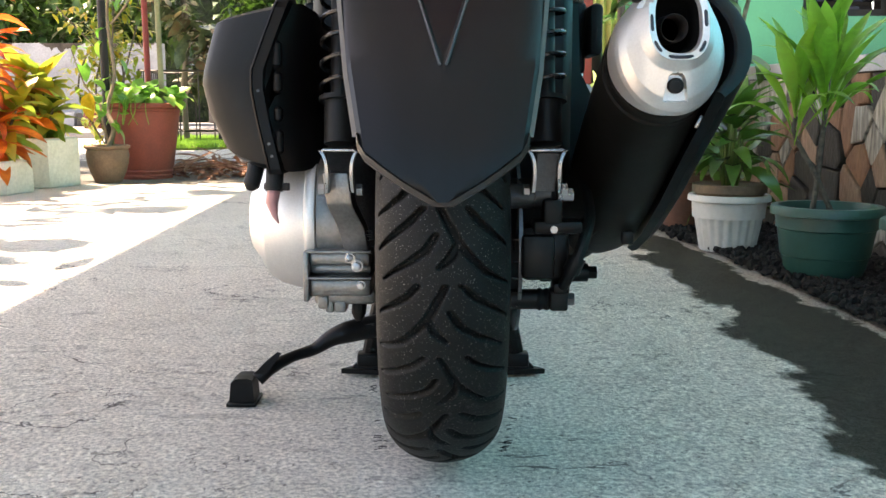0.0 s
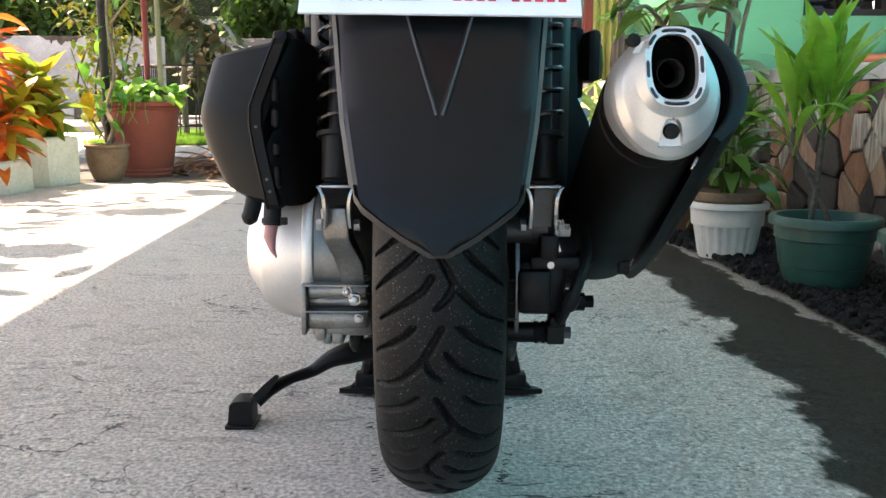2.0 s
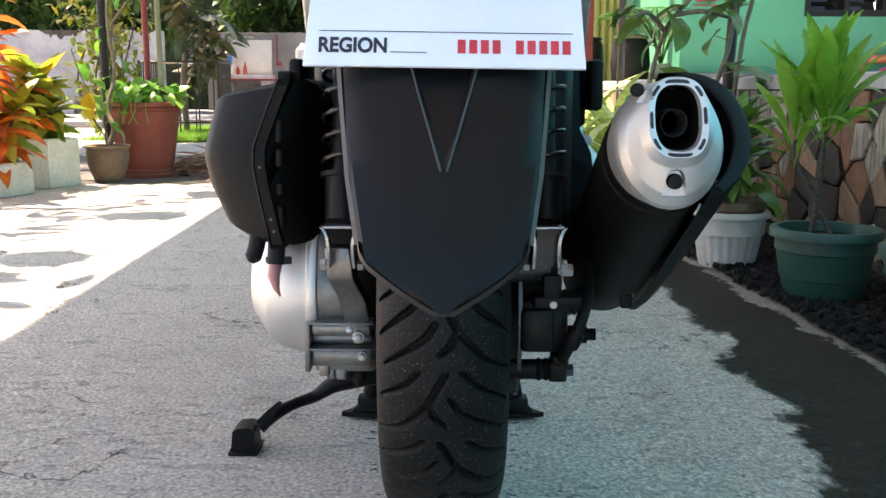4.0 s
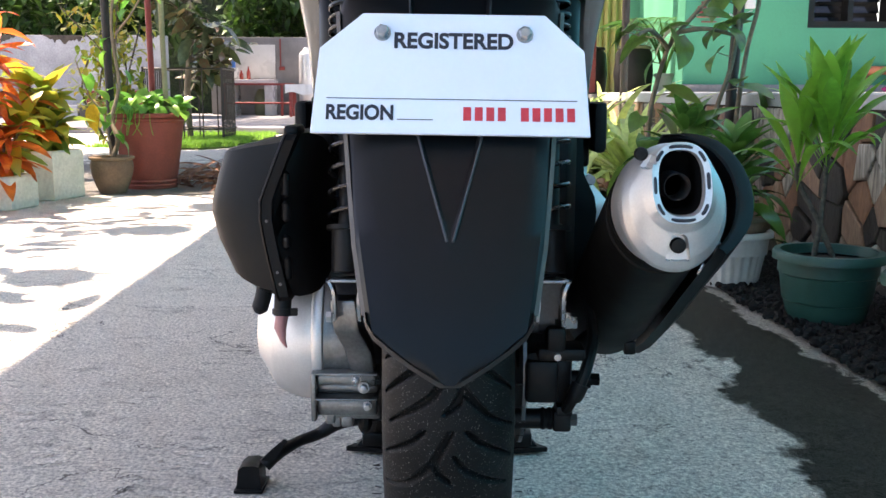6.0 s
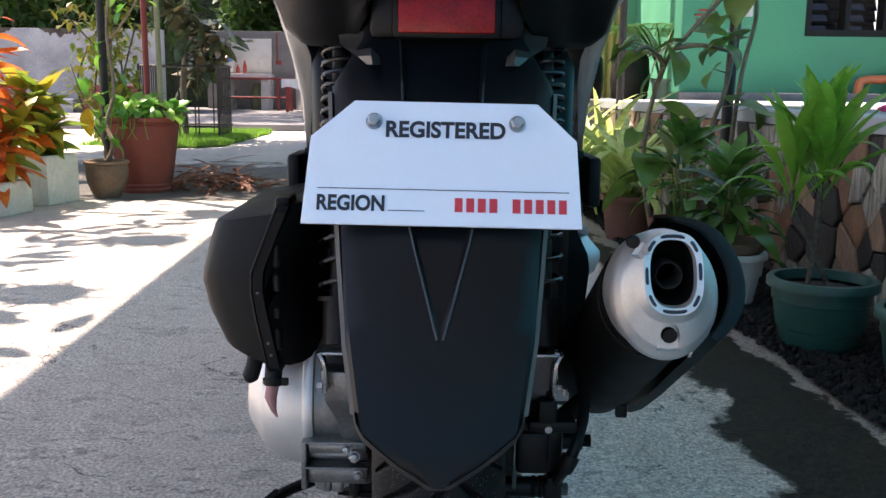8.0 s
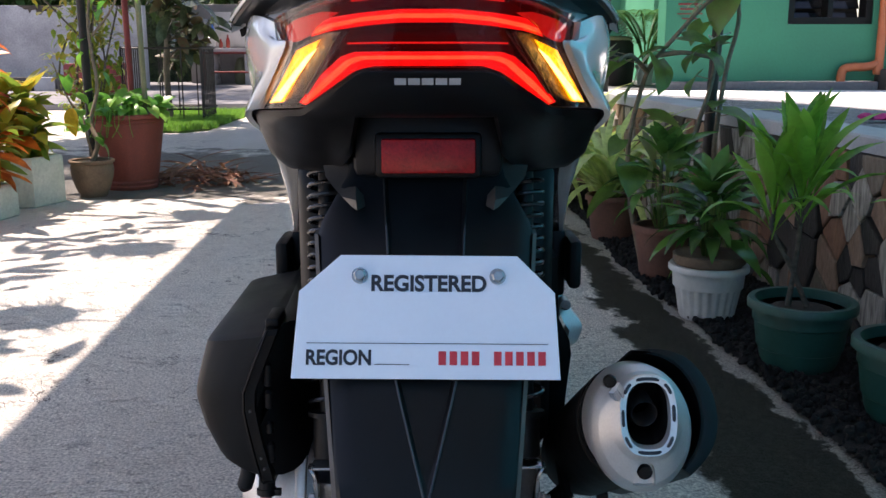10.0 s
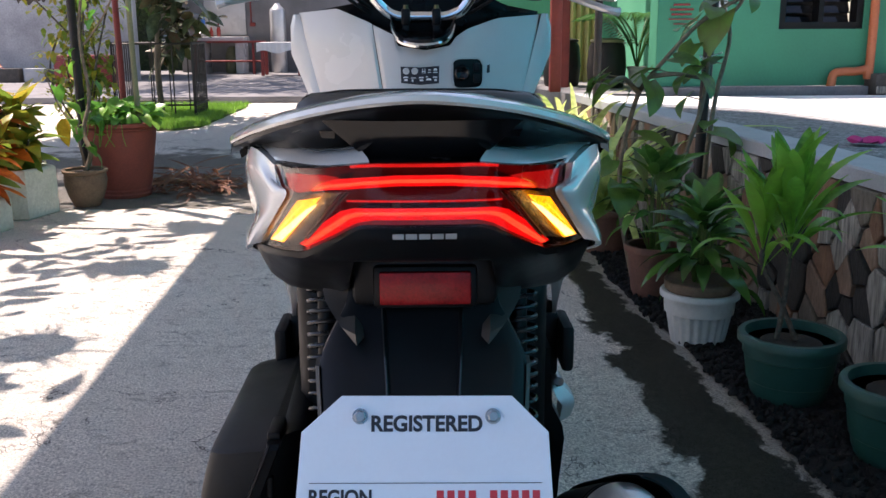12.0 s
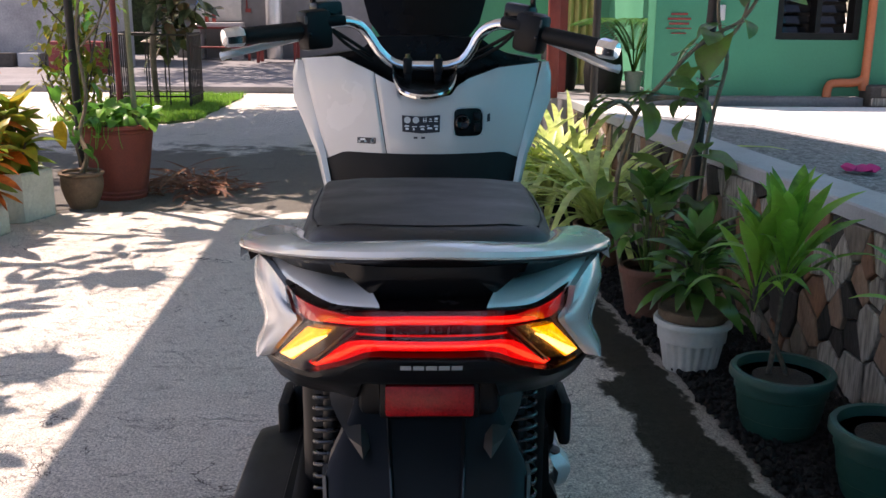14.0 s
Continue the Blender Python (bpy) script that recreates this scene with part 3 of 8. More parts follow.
bmesh.ops.recalc_face_normals(bm, faces=bm.faces)
single("terrace_kerb", bm, M["kerb"], "smooth grey cement kerb along the terrace edge", "kerb", "structure")
bm = bmesh.new()
prism(bm, [(wall_x(y0) + 0.162, y0, TOP - 0.006), (9, y0, TOP - 0.006), (9, 5.85, TOP - 0.006), (wall_x(5.85) + 0.162, 5.85, TOP - 0.006)], (0, 0, -0.3))
single("terrace_floor", bm, M["pebble"], "raised terrace floor of washed grey pebbles", "floor", "structure")
bm = bmesh.new()
prism(bm, [(wall_x(6.05) - 0.02, 6.05, TOP - 0.01), (1.68, 6.05, TOP - 0.01), (1.68, 10.0, TOP - 0.01), (-0.1, 10.0, TOP - 0.01)], (0, 0, -0.7))
single("porch_floor", bm, M["cement"], "shaded cement porch floor beside the house", "floor", "structure")

# flagstones: cells grown round scattered seeds, each an uneven slab with a mortar gap
rng = random.Random(7)
seeds = []
for i in range(56):
    for j in range(6):
        seeds.append((0.95 + (i + 0.5 * (j % 2)) * 0.090 + rng.uniform(-0.052, 0.052), -0.06 + j * 0.108 + rng.uniform(-0.058, 0.058)))
seeds = [p for p in seeds if rng.random() > 0.10]


def cell_of(k):
    """The part of the wall nearer to seed k than to any other, as (along, up) corners."""
    cu, cv = seeds[k]
    poly = [(cu - 0.16, max(-0.12, cv - 0.2)), (cu + 0.16, max(-0.12, cv - 0.2)), (cu + 0.16, min(TOP - 0.052, cv + 0.2)), (cu - 0.16, min(TOP - 0.052, cv + 0.2))]
    for q, (u, v) in enumerate(seeds):
        if q == k or abs(u - cu) > 0.35 or len(poly) < 3:
            continue
        mu, mv, du, dv = (u + cu) / 2, (v + cv) / 2, u - cu, v - cv
        dv *= 0.6
        out = []
        for (au, av), (bu, bv) in zip(poly, poly[1:] + poly[:1]):
            fa, fb = (au - mu) * du + (av - mv) * dv, (bu - mu) * du + (bv - mv) * dv
            if fa <= 0:
                out.append((au, av))
            if fa * fb < 0:
                t = fa / (fa - fb)
                out.append((au + (bu - au) * t, av + (bv - av) * t))
        poly = out
    return poly


for k in range(len(seeds)):
    poly = cell_of(k)
    if len(poly) < 3:
        continue
    cu, cv = sum(p[0] for p in poly) / len(poly), sum(p[1] for p in poly) / len(poly)
    reach = max(math.hypot(u - cu, v - cv) for u, v in poly)
    gap = 1 - 0.0055 / max(reach, 0.02)
    poly = [(cu + (u - cu) * gap, cv + (v - cv) * gap) for u, v in poly]
    proud = rng.uniform(0.010, 0.026)
    tilt_u, tilt_v = rng.uniform(-0.06, 0.06), rng.uniform(-0.06, 0.06)
    front = [Vector((wall_x(u), u, v)) + wall_out * (proud + (u - cu) * tilt_u + (v - cv) * tilt_v) for u, v in poly]
    cf = sum(front, Vector()) / len(front)
    face = [cf + (p - cf) * 0.92 + wall_out * 0.0035 for p in front]
    back = [p - wall_out * (proud + 0.02) for p in front]
    bm = bmesh.new()
    a, b, c = ([bm.verts.new(p) for p in r] for r in (back, front, face))
    n = len(a)
    for r0, r1 in ((a, b), (b, c)):
        for q in range(n):
            bm.faces.new((r0[q], r0[(q + 1) % n], r1[(q + 1) % n], r1[q]))
    bm.faces.new(c)
    bmesh.ops.recalc_face_normals(bm, faces=bm.faces)
    part("flagstone", bm, flag_mats[rng.choice((0, 0, 1, 1, 2, 2, 2, 3, 4, 4))], wall_stone, smooth=20)

# ---- gravel strip ----
def strip_x(y):
    return 0.83 - 0.07 * (min(y, 3.7) - 2.3) + 0.006 * math.sin(y * 3.1) + 0.005 * math.sin(y * 11.3)


bm = bmesh.new()
rows = []
for k in range(60):
    y = -1 + k * 0.12
    rows.append([(strip_x(y) + 0.04, y, -0.016), (strip_x(y) + 0.14, y, -0.010), (wall_x(y) + 0.02, y, 0.0)])
loft(bm, rows, closed=False)
single("gravel_bed", bm, M["gravel_bed"], "dark gravel bed between drive and wall", "gravel", "structure")
base_v, base_f = [], []
bm = bmesh.new()
bmesh.ops.create_icosphere(bm, subdivisions=1, radius=1)
for v in bm.verts:
    base_v.append(v.co.copy())
for f in bm.faces:
    base_f.append([v.index for v in f.verts])
bm.free()
verts, faces = [], []
for _ in range(7600):
    y = rng.uniform(0.9, 5.6)
    x = strip_x(y) + 0.03 + (wall_x(y) - strip_x(y)) * rng.random()
    s = rng.uniform(0.005, 0.014)
    m = Matrix.Translation((x, y, -0.012 + 0.012 * (x - strip_x(y)) + s * 0.3)) @ Euler([rng.uniform(0, 6.3) for _ in range(3)]).to_matrix().to_4x4() @ Matrix.Diagonal((s * rng.uniform(0.8, 1.5), s, s * rng.uniform(0.5, 0.8), 1))
    o = len(verts)
    verts += [m @ v for v in base_v]
    faces += [[o + k for k in f] for f in base_f]
tagged(new("gravel", raw("gravel", verts, faces, M["gravel"], False)), "loose dark grey river gravel", "gravel", kind="stuff")

# ---- house ----
HY = 5.80
win = (2.15, 2.66, 0.965, 1.72)
bm = bmesh.new()
outer = [(1.42, TOP + 0.05), (2.86, TOP + 0.05), (2.86, 2.35), (1.42, 2.35)]
hole = [(win[0], win[2]), (win[1], win[2]), (win[1], win[3]), (win[0], win[3])]
loops = [[bm.verts.new((x, y, z)) for x, z in lp] for lp, y in ((outer, HY), (hole, HY), (hole, HY + 0.2), (outer, HY + 0.2))]
for a, b in zip(loops, loops[1:] + loops[:1]):
    for k in range(4):
        bm.faces.new((a[k], a[(k + 1) % 4], b[(k + 1) % 4], b[k]))
bmesh.ops.recalc_face_normals(bm, faces=bm.faces)
wall_house = single("wall_house", bm, M["green_wall"], "mint green painted house wall", "wall", "structure")
bm = bmesh.new()
box(bm, (1.78, HY + 1.5, 1.46), (0.17, 2.56, 1.78))
single("wall_porch", bm, M["pale_green"], "pale green porch wall in the shade", "wall", "structure")
bm = bmesh.new()
box(bm, (0.9, 8.75, 1.46), (2.6, 0.15, 1.78))
single("wall_porch_end", bm, M["pale_green"], "pale green wall closing the porch", "wall", "structure")
bm = bmesh.new()
box(bm, (5.37, HY + 0.1, 1.48), (5.0, 0.2, 1.74))
single("wall_side", bm, M["grey_wall"], "grey whitewashed wall beside the house", "wall", "structure")
bm = bmesh.new()
box(bm, (2.05, HY - 0.045, TOP + 0.022), (1.28, 0.09, 0.055), 0.006)
single("wall_foot", bm, M["patio_grey"], "plain grey cement foot of the green wall", "plinth", "structure")
bm = bmesh.new()
box(bm, (5.15, HY - 0.05, TOP + 0.06), (4.9, 0.2, 0.125), 0.01)
plinth = single("wall_plinth", bm, M["mortar"], "low grey stone plinth beside the house wall", "plinth", "structure")
for k in range(30):
    x = 2.76 + k * 0.105
    for r in range(2):
        bm = bmesh.new()
        box(bm, (x + 0.05 * r + rng.uniform(-0.01, 0.01), HY - 0.155, TOP + 0.03 + 0.058 * r), (rng.uniform(0.07, 0.1), 0.02, rng.uniform(0.042, 0.052)), 0.006)
        part("stone", bm, flag_mats[rng.choice((3, 1, 3, 2, 3))], plinth)
w1 = thing("window_1", (2.405, HY, 0.965), "dark louvred window in a green wall", "window", kind="structure")
bm = bmesh.new()
wc, ww = 2.405, 0.51
for c, sz in (((wc - ww / 2 + 0.02, HY + 0.06, 1.342), (0.04, 0.1, 0.75)), ((wc + ww / 2 - 0.02, HY + 0.06, 1.342), (0.04, 0.1, 0.75)), ((wc, HY + 0.06, 0.985), (ww - 0.08, 0.1, 0.04)), ((wc, HY + 0.06, 1.70), (ww - 0.08, 0.1, 0.04)), ((wc, HY + 0.06, 1.342), (0.03, 0.1, 0.67))):
    box(bm, c, sz)
part("window_frame", bm, M["frame_black"], w1)
for k in range(10):
    bm = bmesh.new()
    box(bm, (wc, HY + 0.125, 1.03 + k * 0.066), (ww - 0.085, 0.006, 0.08), turn=Matrix.Rotation(radians(-25), 4, "X"))
    part("pane", bm, M["dark_glass"], w1)
bm = bmesh.new()
tube(bm, curve([(2.69, HY - 0.05, 2.3), (2.70, HY - 0.05, 0.80), (2.68, HY - 0.05, 0.735), (2.62, HY - 0.05, 0.716), (2.53, HY - 0.05, 0.714), (2.482, HY - 0.05, 0.69), (2.475, HY - 0.05, 0.585)], 6), 0.026, 12)
single("drain_pipe", bm, M["orange_pipe"], "orange plastic drain pipe on the house wall", "pipe")

# porch columns, curtain
for x, y in ((0.86, 6.15), (0.98, 6.6)):
    bm = bmesh.new()
    box(bm, (x, y, TOP + 1.0), (0.07, 0.07, 2.0), 0.006)
    single("porch_column", bm, M["red_oxide"], "dark red painted porch column", "column", group="porch columns")
bm = bmesh.new()
loft(bm, [[(1.02 + 0.36 * k / 30, 7.5 + 0.03 * math.sin(k * 1.3), z) for k in range(31)] for z in (TOP - 0.01, 0.98, 1.5, 2.6)], closed=False)
bmesh.ops.solidify(bm, geom=bm.faces, thickness=0.004)
single("curtain", bm, M["curtain"], "pale yellow curtain hanging in the porch", "curtain")

# ---- roof over the drive ----
H = 3.1
# unseen: edges follow the shadow line; right rear reach added to dim that side
edge = [above(-0.86, -0.2, 0, H), above(-0.93, 2.0, 0, H), above(-1.045, 5.13, 0, H), above(0.5, 5.17, 0, H), above(1.0, 5.25, TOP, H), above(1.63, 4.63, TOP, H), above(1.9, 3.8, TOP, H), above(2.6, 3.0, TOP, H), above(2.9, 2.0, TOP, H), above(2.95, -2.6, TOP, H), above(0.5, -2.6, TOP, H), above(0.3, -0.2, TOP, H)]
bm = bmesh.new()
prism(bm, [(x, y, H) for x, y in edge], (0, 0, 0.06))
single("roof", bm, M["roofing"], "pale painted metal carport roof over the drive", "roof", "structure")
# unseen wall on the right, added for its teal bounce light
bm = bmesh.new()
box(bm, (3.1, -0.6, 2.5), (0.2, 9.8, 4.0))
# unseen wall, added to cut light from behind and reflect blue
bm_back = bmesh.new()
box(bm_back, (0.5, -3.4, 2.3), (9.0, 0.2, 4.6))
single("bounce_wall_south", bm_back, M["blue_wall"], "tall unseen blue wall added behind to cut and tint the light", "wall", "structure")
single("bounce_wall_east", bm, M["aqua_wall"], "unseen aqua wall added on the right for teal bounce light", "wall", "structure")


# ---- scooter ----
scooter = thing("scooter", (0.003, 1.11, 0.0), "pearl white and black scooter parked on its centre stand", "scooter")
AXLE, HUB = 1.11, 0.266


def lerp(v, xs_, ys_):
    return float(np.interp(v, xs_, ys_))


def rear_face(x, z):
    """How far ahead the curved tail lies, at a width and a height."""
    return lerp(z, (0.70, 0.757, 0.769, 0.795, 0.845, 0.877, 0.923), (0.97, 0.905, 0.883, 0.853, 0.81, 0.782, 0.771)) + lerp(z, (0.7, 0.766, 0.80, 0.845, 0.9), (1.5, 2.3, 4.2, 7.2, 7.0)) * (0.12 * x * x + 42.0 * x ** 4)


def along(pts, n):
    """n points evenly along a line of pairs."""
    ds = [0.0]
    for a, b in zip(pts, pts[1:]):
        ds.append(ds[-1] + math.dist(a, b))
    return [(lerp(ds[-1] * k / (n - 1), ds, [p[0] for p in pts]), lerp(ds[-1] * k / (n - 1), ds, [p[1] for p in pts])) for k in range(n)]


def shell(bm, top, bottom, depth, thick, n=25, rows=5, lift=0.0, round_edge=0.0):
    """A plate between two (x, z) lines, laid on the surface depth(x, z), lift in front of it."""
    a, b = along(top, n), along(bottom, n)
    front, back = [], []
    for j in range(rows):
        f = j / (rows - 1)
        fr, bk = [], []
        for i in range(n):
            x, z = a[i][0] * (1 - f) + b[i][0] * f, a[i][1] * (1 - f) + b[i][1] * f
            y = depth(x, z)
            e = round_edge if (j in (0, rows - 1) or i in (0, n - 1)) else 0.0
            fr.append((x, y - lift + e, z))
            bk.append((x, y - lift + thick, z))
        front.append(fr)
        back.append(bk)
    loft(bm, [[front[j][i] for j in range(rows)] + [back[j][i] for j in reversed(range(rows))] for i in range(n)])
    return bm


# tyre with its tread
def tread(u, v):
    """Depth of the tread at u (metres round the tyre) and v (across, -1 to 1)."""
    period = 2 * math.pi * 0.256 / 11
    long = period / 0.0655
    lines = (((0.0, -0.03), (0.104, 0.057), (0.226, 0.156), (0.315, 0.283), (0.413, 0.444), (0.48, 0.66), (0.51, 0.82)), ((0.226, 0.145), (0.312, 0.084), (0.385, -0.045)),
             ((0.0, 0.254), (0.084, 0.376), (0.156, 0.557), (0.237, 0.80)), ((0.50, 0.196), (0.59, 0.346), (0.677, 0.565), (0.765, 0.80)), ((0.67, 0.068), (0.77, 0.169), (0.85, 0.351), (0.975, 0.70)))
    d = 0.0
    for mirror in (1, -1):
        uu = ((u / period) + 0.454 + (0.5 if mirror < 0 else 0)) % 1.0
        vv = v * mirror
        for shift in (-1, 0, 1):
            px, py = (uu + shift) * long, vv
            for line in lines:
                for k, ((u0, v0), (u1, v1)) in enumerate(zip(line, line[1:])):
                    ax, ay, bx, by = u0 * long, v0, u1 * long, v1
                    t = min(1, max(0, ((px - ax) * (bx - ax) + (py - ay) * (by - ay)) / ((bx - ax) ** 2 + (by - ay) ** 2)))
                    q = math.hypot(px - ax - t * (bx - ax), py - ay - t * (by - ay))
                    f = (k + t) / (len(line) - 1)
                    wide = 0.020 + 0.029 * math.sin(math.pi * min(1.0, 0.12 + 0.88 * f)) ** 0.7
                    d = max(d, smoothstep(wide, wide - 0.012, q))
    return d


def tyre_mesh(cy, cz, R, half, deep, nu, nv, grooves):
    verts, faces = [], []
    cache = {}
    steps_in_period = nu // 11
    for i in range(nu):
        a = 2 * math.pi * i / nu
        for j in range(nv):
            v = -1 + 2 * j / (nv - 1)
            key = (i % steps_in_period, j)
            if grooves and key not in cache:
                cache[key] = tread(key[0] / nu * 2 * math.pi * 0.256, v * 1.02) if abs(v) < 0.93 else 0.0
            g = cache.get(key, 0.0) * 0.009
            x = half * math.sin(v * 1.45) / math.sin(1.45)
            r = R - deep * (1 - math.cos(v * 1.35)) / (1 - math.cos(1.35)) * 0.62 - g
            verts.append((x, cy - r * math.cos(a), cz - r * math.sin(a)))
    for i in range(nu):
        for j in range(nv - 1):
            p, q = i * nv + j, ((i + 1) % nu) * nv + j
            faces.append((p, q, q + 1, p + 1))
    # side walls down to the rim
    for side, col in ((-1, 0), (1, nv - 1)):
        last = [i * nv + col for i in range(nu)]
        for x, r in ((1.0, R - deep * 0.78), (0.97, R - deep * 1.0), (0.86, R - deep * 1.35), (0.70, R - deep * 1.6)):
            row = []
            for i in range(nu):
                a = 2 * math.pi * i / nu
                row.append(len(verts))
                verts.append((side * half * x, cy - r * math.cos(a), cz - r * math.sin(a)))
            for i in range(nu):
                k = (i + 1) % nu
                faces.append((last[i], last[k], row[k], row[i]) if side > 0 else (last[k], last[i], row[i], row[k]))
            last = row
    return verts, faces


def wheel(name, cy, cz, R, half, deep, grooves):
    bm = bmesh.new()
    lathe(bm, (0, cy, cz), [(0.165, -half * 0.72), (0.172, -half * 0.72), (0.160, -half * 0.6), (0.150, -half * 0.3), (0.150, half * 0.3), (0.160, half * 0.6), (0.172, half * 0.72), (0.165, half * 0.72)], 48, "X")
    lathe(bm, (0, cy, cz), [(0.04, -0.06), (0.045, -0.05), (0.045, 0.05), (0.04, 0.06)], 24, "X")
    for k in range(5):
        a = 2 * math.pi * k / 5
        box(bm, (0, cy + 0.095 * math.cos(a), cz + 0.095 * math.sin(a)), (0.022, 0.125, 0.03), 0.005, Matrix.Rotation(a, 4, "X"))
    rim = part(name, bm, M["satin_black"], scooter, "black cast alloy wheel")
    v, f = tyre_mesh(cy, cz, R, half, deep, 1100 if grooves else 99, 121 if grooves else 17, grooves)
    me = raw("tyre", [Vector(p) - Vector((0, 0, 0)) for p in v], f, M["rubber"])
    ob = new("tyre", me)
    ob.parent = rim
    ob.location = -base_of(scooter)
    tagged(ob, "worn black rubber tyre with curved tread grooves")
    return rim


rear_wheel = wheel("rear_wheel", AXLE, HUB, 0.256, 0.0655, 0.075, True)
rng = random.Random(3)
bm = bmesh.new()
for k in range(46):
    a = rng.uniform(-0.2, 1.45)
    s = rng.choice((-1, 1))
    r = 0.246 - 0.012 * rng.random()
    p = Vector((s * 0.0655, AXLE - r * math.cos(a), HUB - r * math.sin(a)))
    tube(bm, [p, p + Vector((s * rng.uniform(0.004, 0.009), -0.001, rng.uniform(-0.002, 0.002)))], 0.0005, 4)
tagged(part("moulding_whisker", bm, M["rubber"], rear_wheel), kind="stuff")
front_wheel = wheel("front_wheel", 2.43, 0.262, 0.262, 0.055, 0.07, False)

# tail flap that carries the plate
FZ = (0.352, 0.370, 0.39, 0.455, 0.537, 0.60, 0.655, 0.70, 0.745)
FY = (0.707, 0.714, 0.722, 0.762, 0.832, 0.878, 0.920, 0.968, 0.995)
FW = (0.007, 0.0375, 0.0645, 0.0775, 0.0895, 0.0985, 0.105, 0.080, 0.070)


def flap_y(z):
    """The flap's rear face: a smooth sweep down to its tip."""
    return sum(lerp(z + d, FZ, FY) for d in (-0.03, -0.02, -0.01, 0.0, 0.01, 0.02, 0.03)) / 7


def flap(bm, zs):
    rings = []
    for z in zs:
        w, y = lerp(z, FZ, FW), flap_y(z)
        rid = lerp(z, (0.455, 0.537, 0.70, 0.745), (0.001, 0.0265, 0.040, 0.044)) if z > 0.455 else 0.0
        e = min(0.004, w * 0.4)
        sag = 0.009 * (w / 0.105) ** 2
        row = [(-w, y + 0.03 + sag), (-w, y + 0.004 + sag), (-w + e, y + sag * (1 - e / w) ** 2)]
        dip = 0.007 * smoothstep(0.455, 0.53, z)
        for f in (0.75, 0.5, 0.25):
            xx = (rid + 0.003) + (w - e - rid - 0.003) * f
            row.append((-xx, y - 0.0015 + sag * (xx / w) ** 2))
        hi = 0.003 * smoothstep(0.452, 0.462, z)
        row += [(-rid - 0.0028, y - 0.0018), (-rid - 0.0012, y - 0.0018 - hi), (-max(rid - 0.002, 0), y - 0.0018 + dip)]
        row += [(0, y - 0.0018 + dip)]
        row = row + [(-x, yy) for x, yy in row[:-1][::-1]]
        rings.append([(x, yy, z) for x, yy in row] + [(x * 0.94, yy + 0.012, z) for x, yy in row[::-1]])
    loft(bm, rings)


bm = bmesh.new()
flap(bm, [0.352, 0.358, 0.366, 0.375, 0.383, 0.39, 0.394, 0.40, 0.42, 0.44, 0.452, 0.456, 0.465, 0.48, 0.50, 0.52, 0.54, 0.56, 0.58, 0.60, 0.62, 0.64, 0.65, 0.66, 0.67, 0.685, 0.70, 0.72, 0.745])
mudflap = part("mudflap", bm, M["matte_black"], scooter, "matte black plastic tail flap with moulded ridges")
# brown tone paints the light caught by the flap's downward edge
bm = bmesh.new()
rim_pts = [(-lerp(z, FZ, FW), flap_y(z), z) for z in (0.402, 0.395, 0.386, 0.376, 0.366, 0.358, 0.3525)]
rim_pts += [(-x, y, z) for x, y, z in rim_pts[::-1]]
loft(bm, [[(x, y + 0.009 * (x / 0.105) ** 2 + 0.0005, z + 0.001), (x * 1.01, y + 0.009 * (x / 0.105) ** 2 + 0.002, z - 0.0035), (x * 1.02, y + 0.014, z - 0.0055), (x * 0.98, y + 0.014, z + 0.002)] for x, y, z in rim_pts])
part("flap_rim", bm, M["rim_brown"], mudflap, "lower rim of the flap, tinted brown as if lit from below")
for s in (-1, 1):
    bm = bmesh.new()
    pts = [(s * (lerp(z, FZ, FW) + 0.0006), flap_y(z) + 0.0225, z) for z in (0.40, 0.45, 0.5, 0.55, 0.6, 0.65)]
    rings = []
    for x, y, z in pts:
        rings.append([(x - s * 0.0005, y - 0.0145, z), (x + s * 0.0035, y - 0.011, z), (x + s * 0.0045, y + 0.012, z), (x, y + 0.014, z)])
    loft(bm, rings)
    part("edge_trim", bm, M["edge_grey"], mudflap, "lighter grey edge of the flap")
    # paler grey than the flap: the ridge's highlight put into its colour
    bm = bmesh.new()
    tube(bm, [(s * (lerp(z, (0.455, 0.537, 0.70), (0.001, 0.0265, 0.040)) + 0.0012), flap_y(z) - 0.0044, z) for z in (0.456, 0.462, 0.48, 0.50, 0.52, 0.54, 0.57, 0.60, 0.63, 0.66)], 0.0011, 8)
    part("moulded_ridge", bm, M["ridge_grey"], mudflap)
    # wedges beside the reflector; grey-brown stands in for light on black plastic
    bm = bmesh.new()
    loft(bm, [[(s * xo, yo + 0.026, z), (s * xi, yo + 0.004, z), (s * (xi - 0.006), yo + 0.03, z), (s * (xo - 0.003), yo + 0.04, z)] for xo, xi, yo, z in ((0.112, 0.076, 1.005, 0.735), (0.109, 0.074, 0.994, 0.712), (0.104, 0.071, 0.975, 0.697), (0.093, 0.069, 0.945, 0.690), (0.082, 0.067, 0.920, 0.684), (0.072, 0.065, 0.908, 0.676))])
    part("wedge", bm, M["wedge_grey"], mudflap, "moulded wedge, tinted grey-brown as if lit")
bm = bmesh.new()
box(bm, (0, 1.07, 0.55), (0.15, 0.14, 0.36), 0.02)
part("inner_fender", bm, M["satin_black"], scooter)
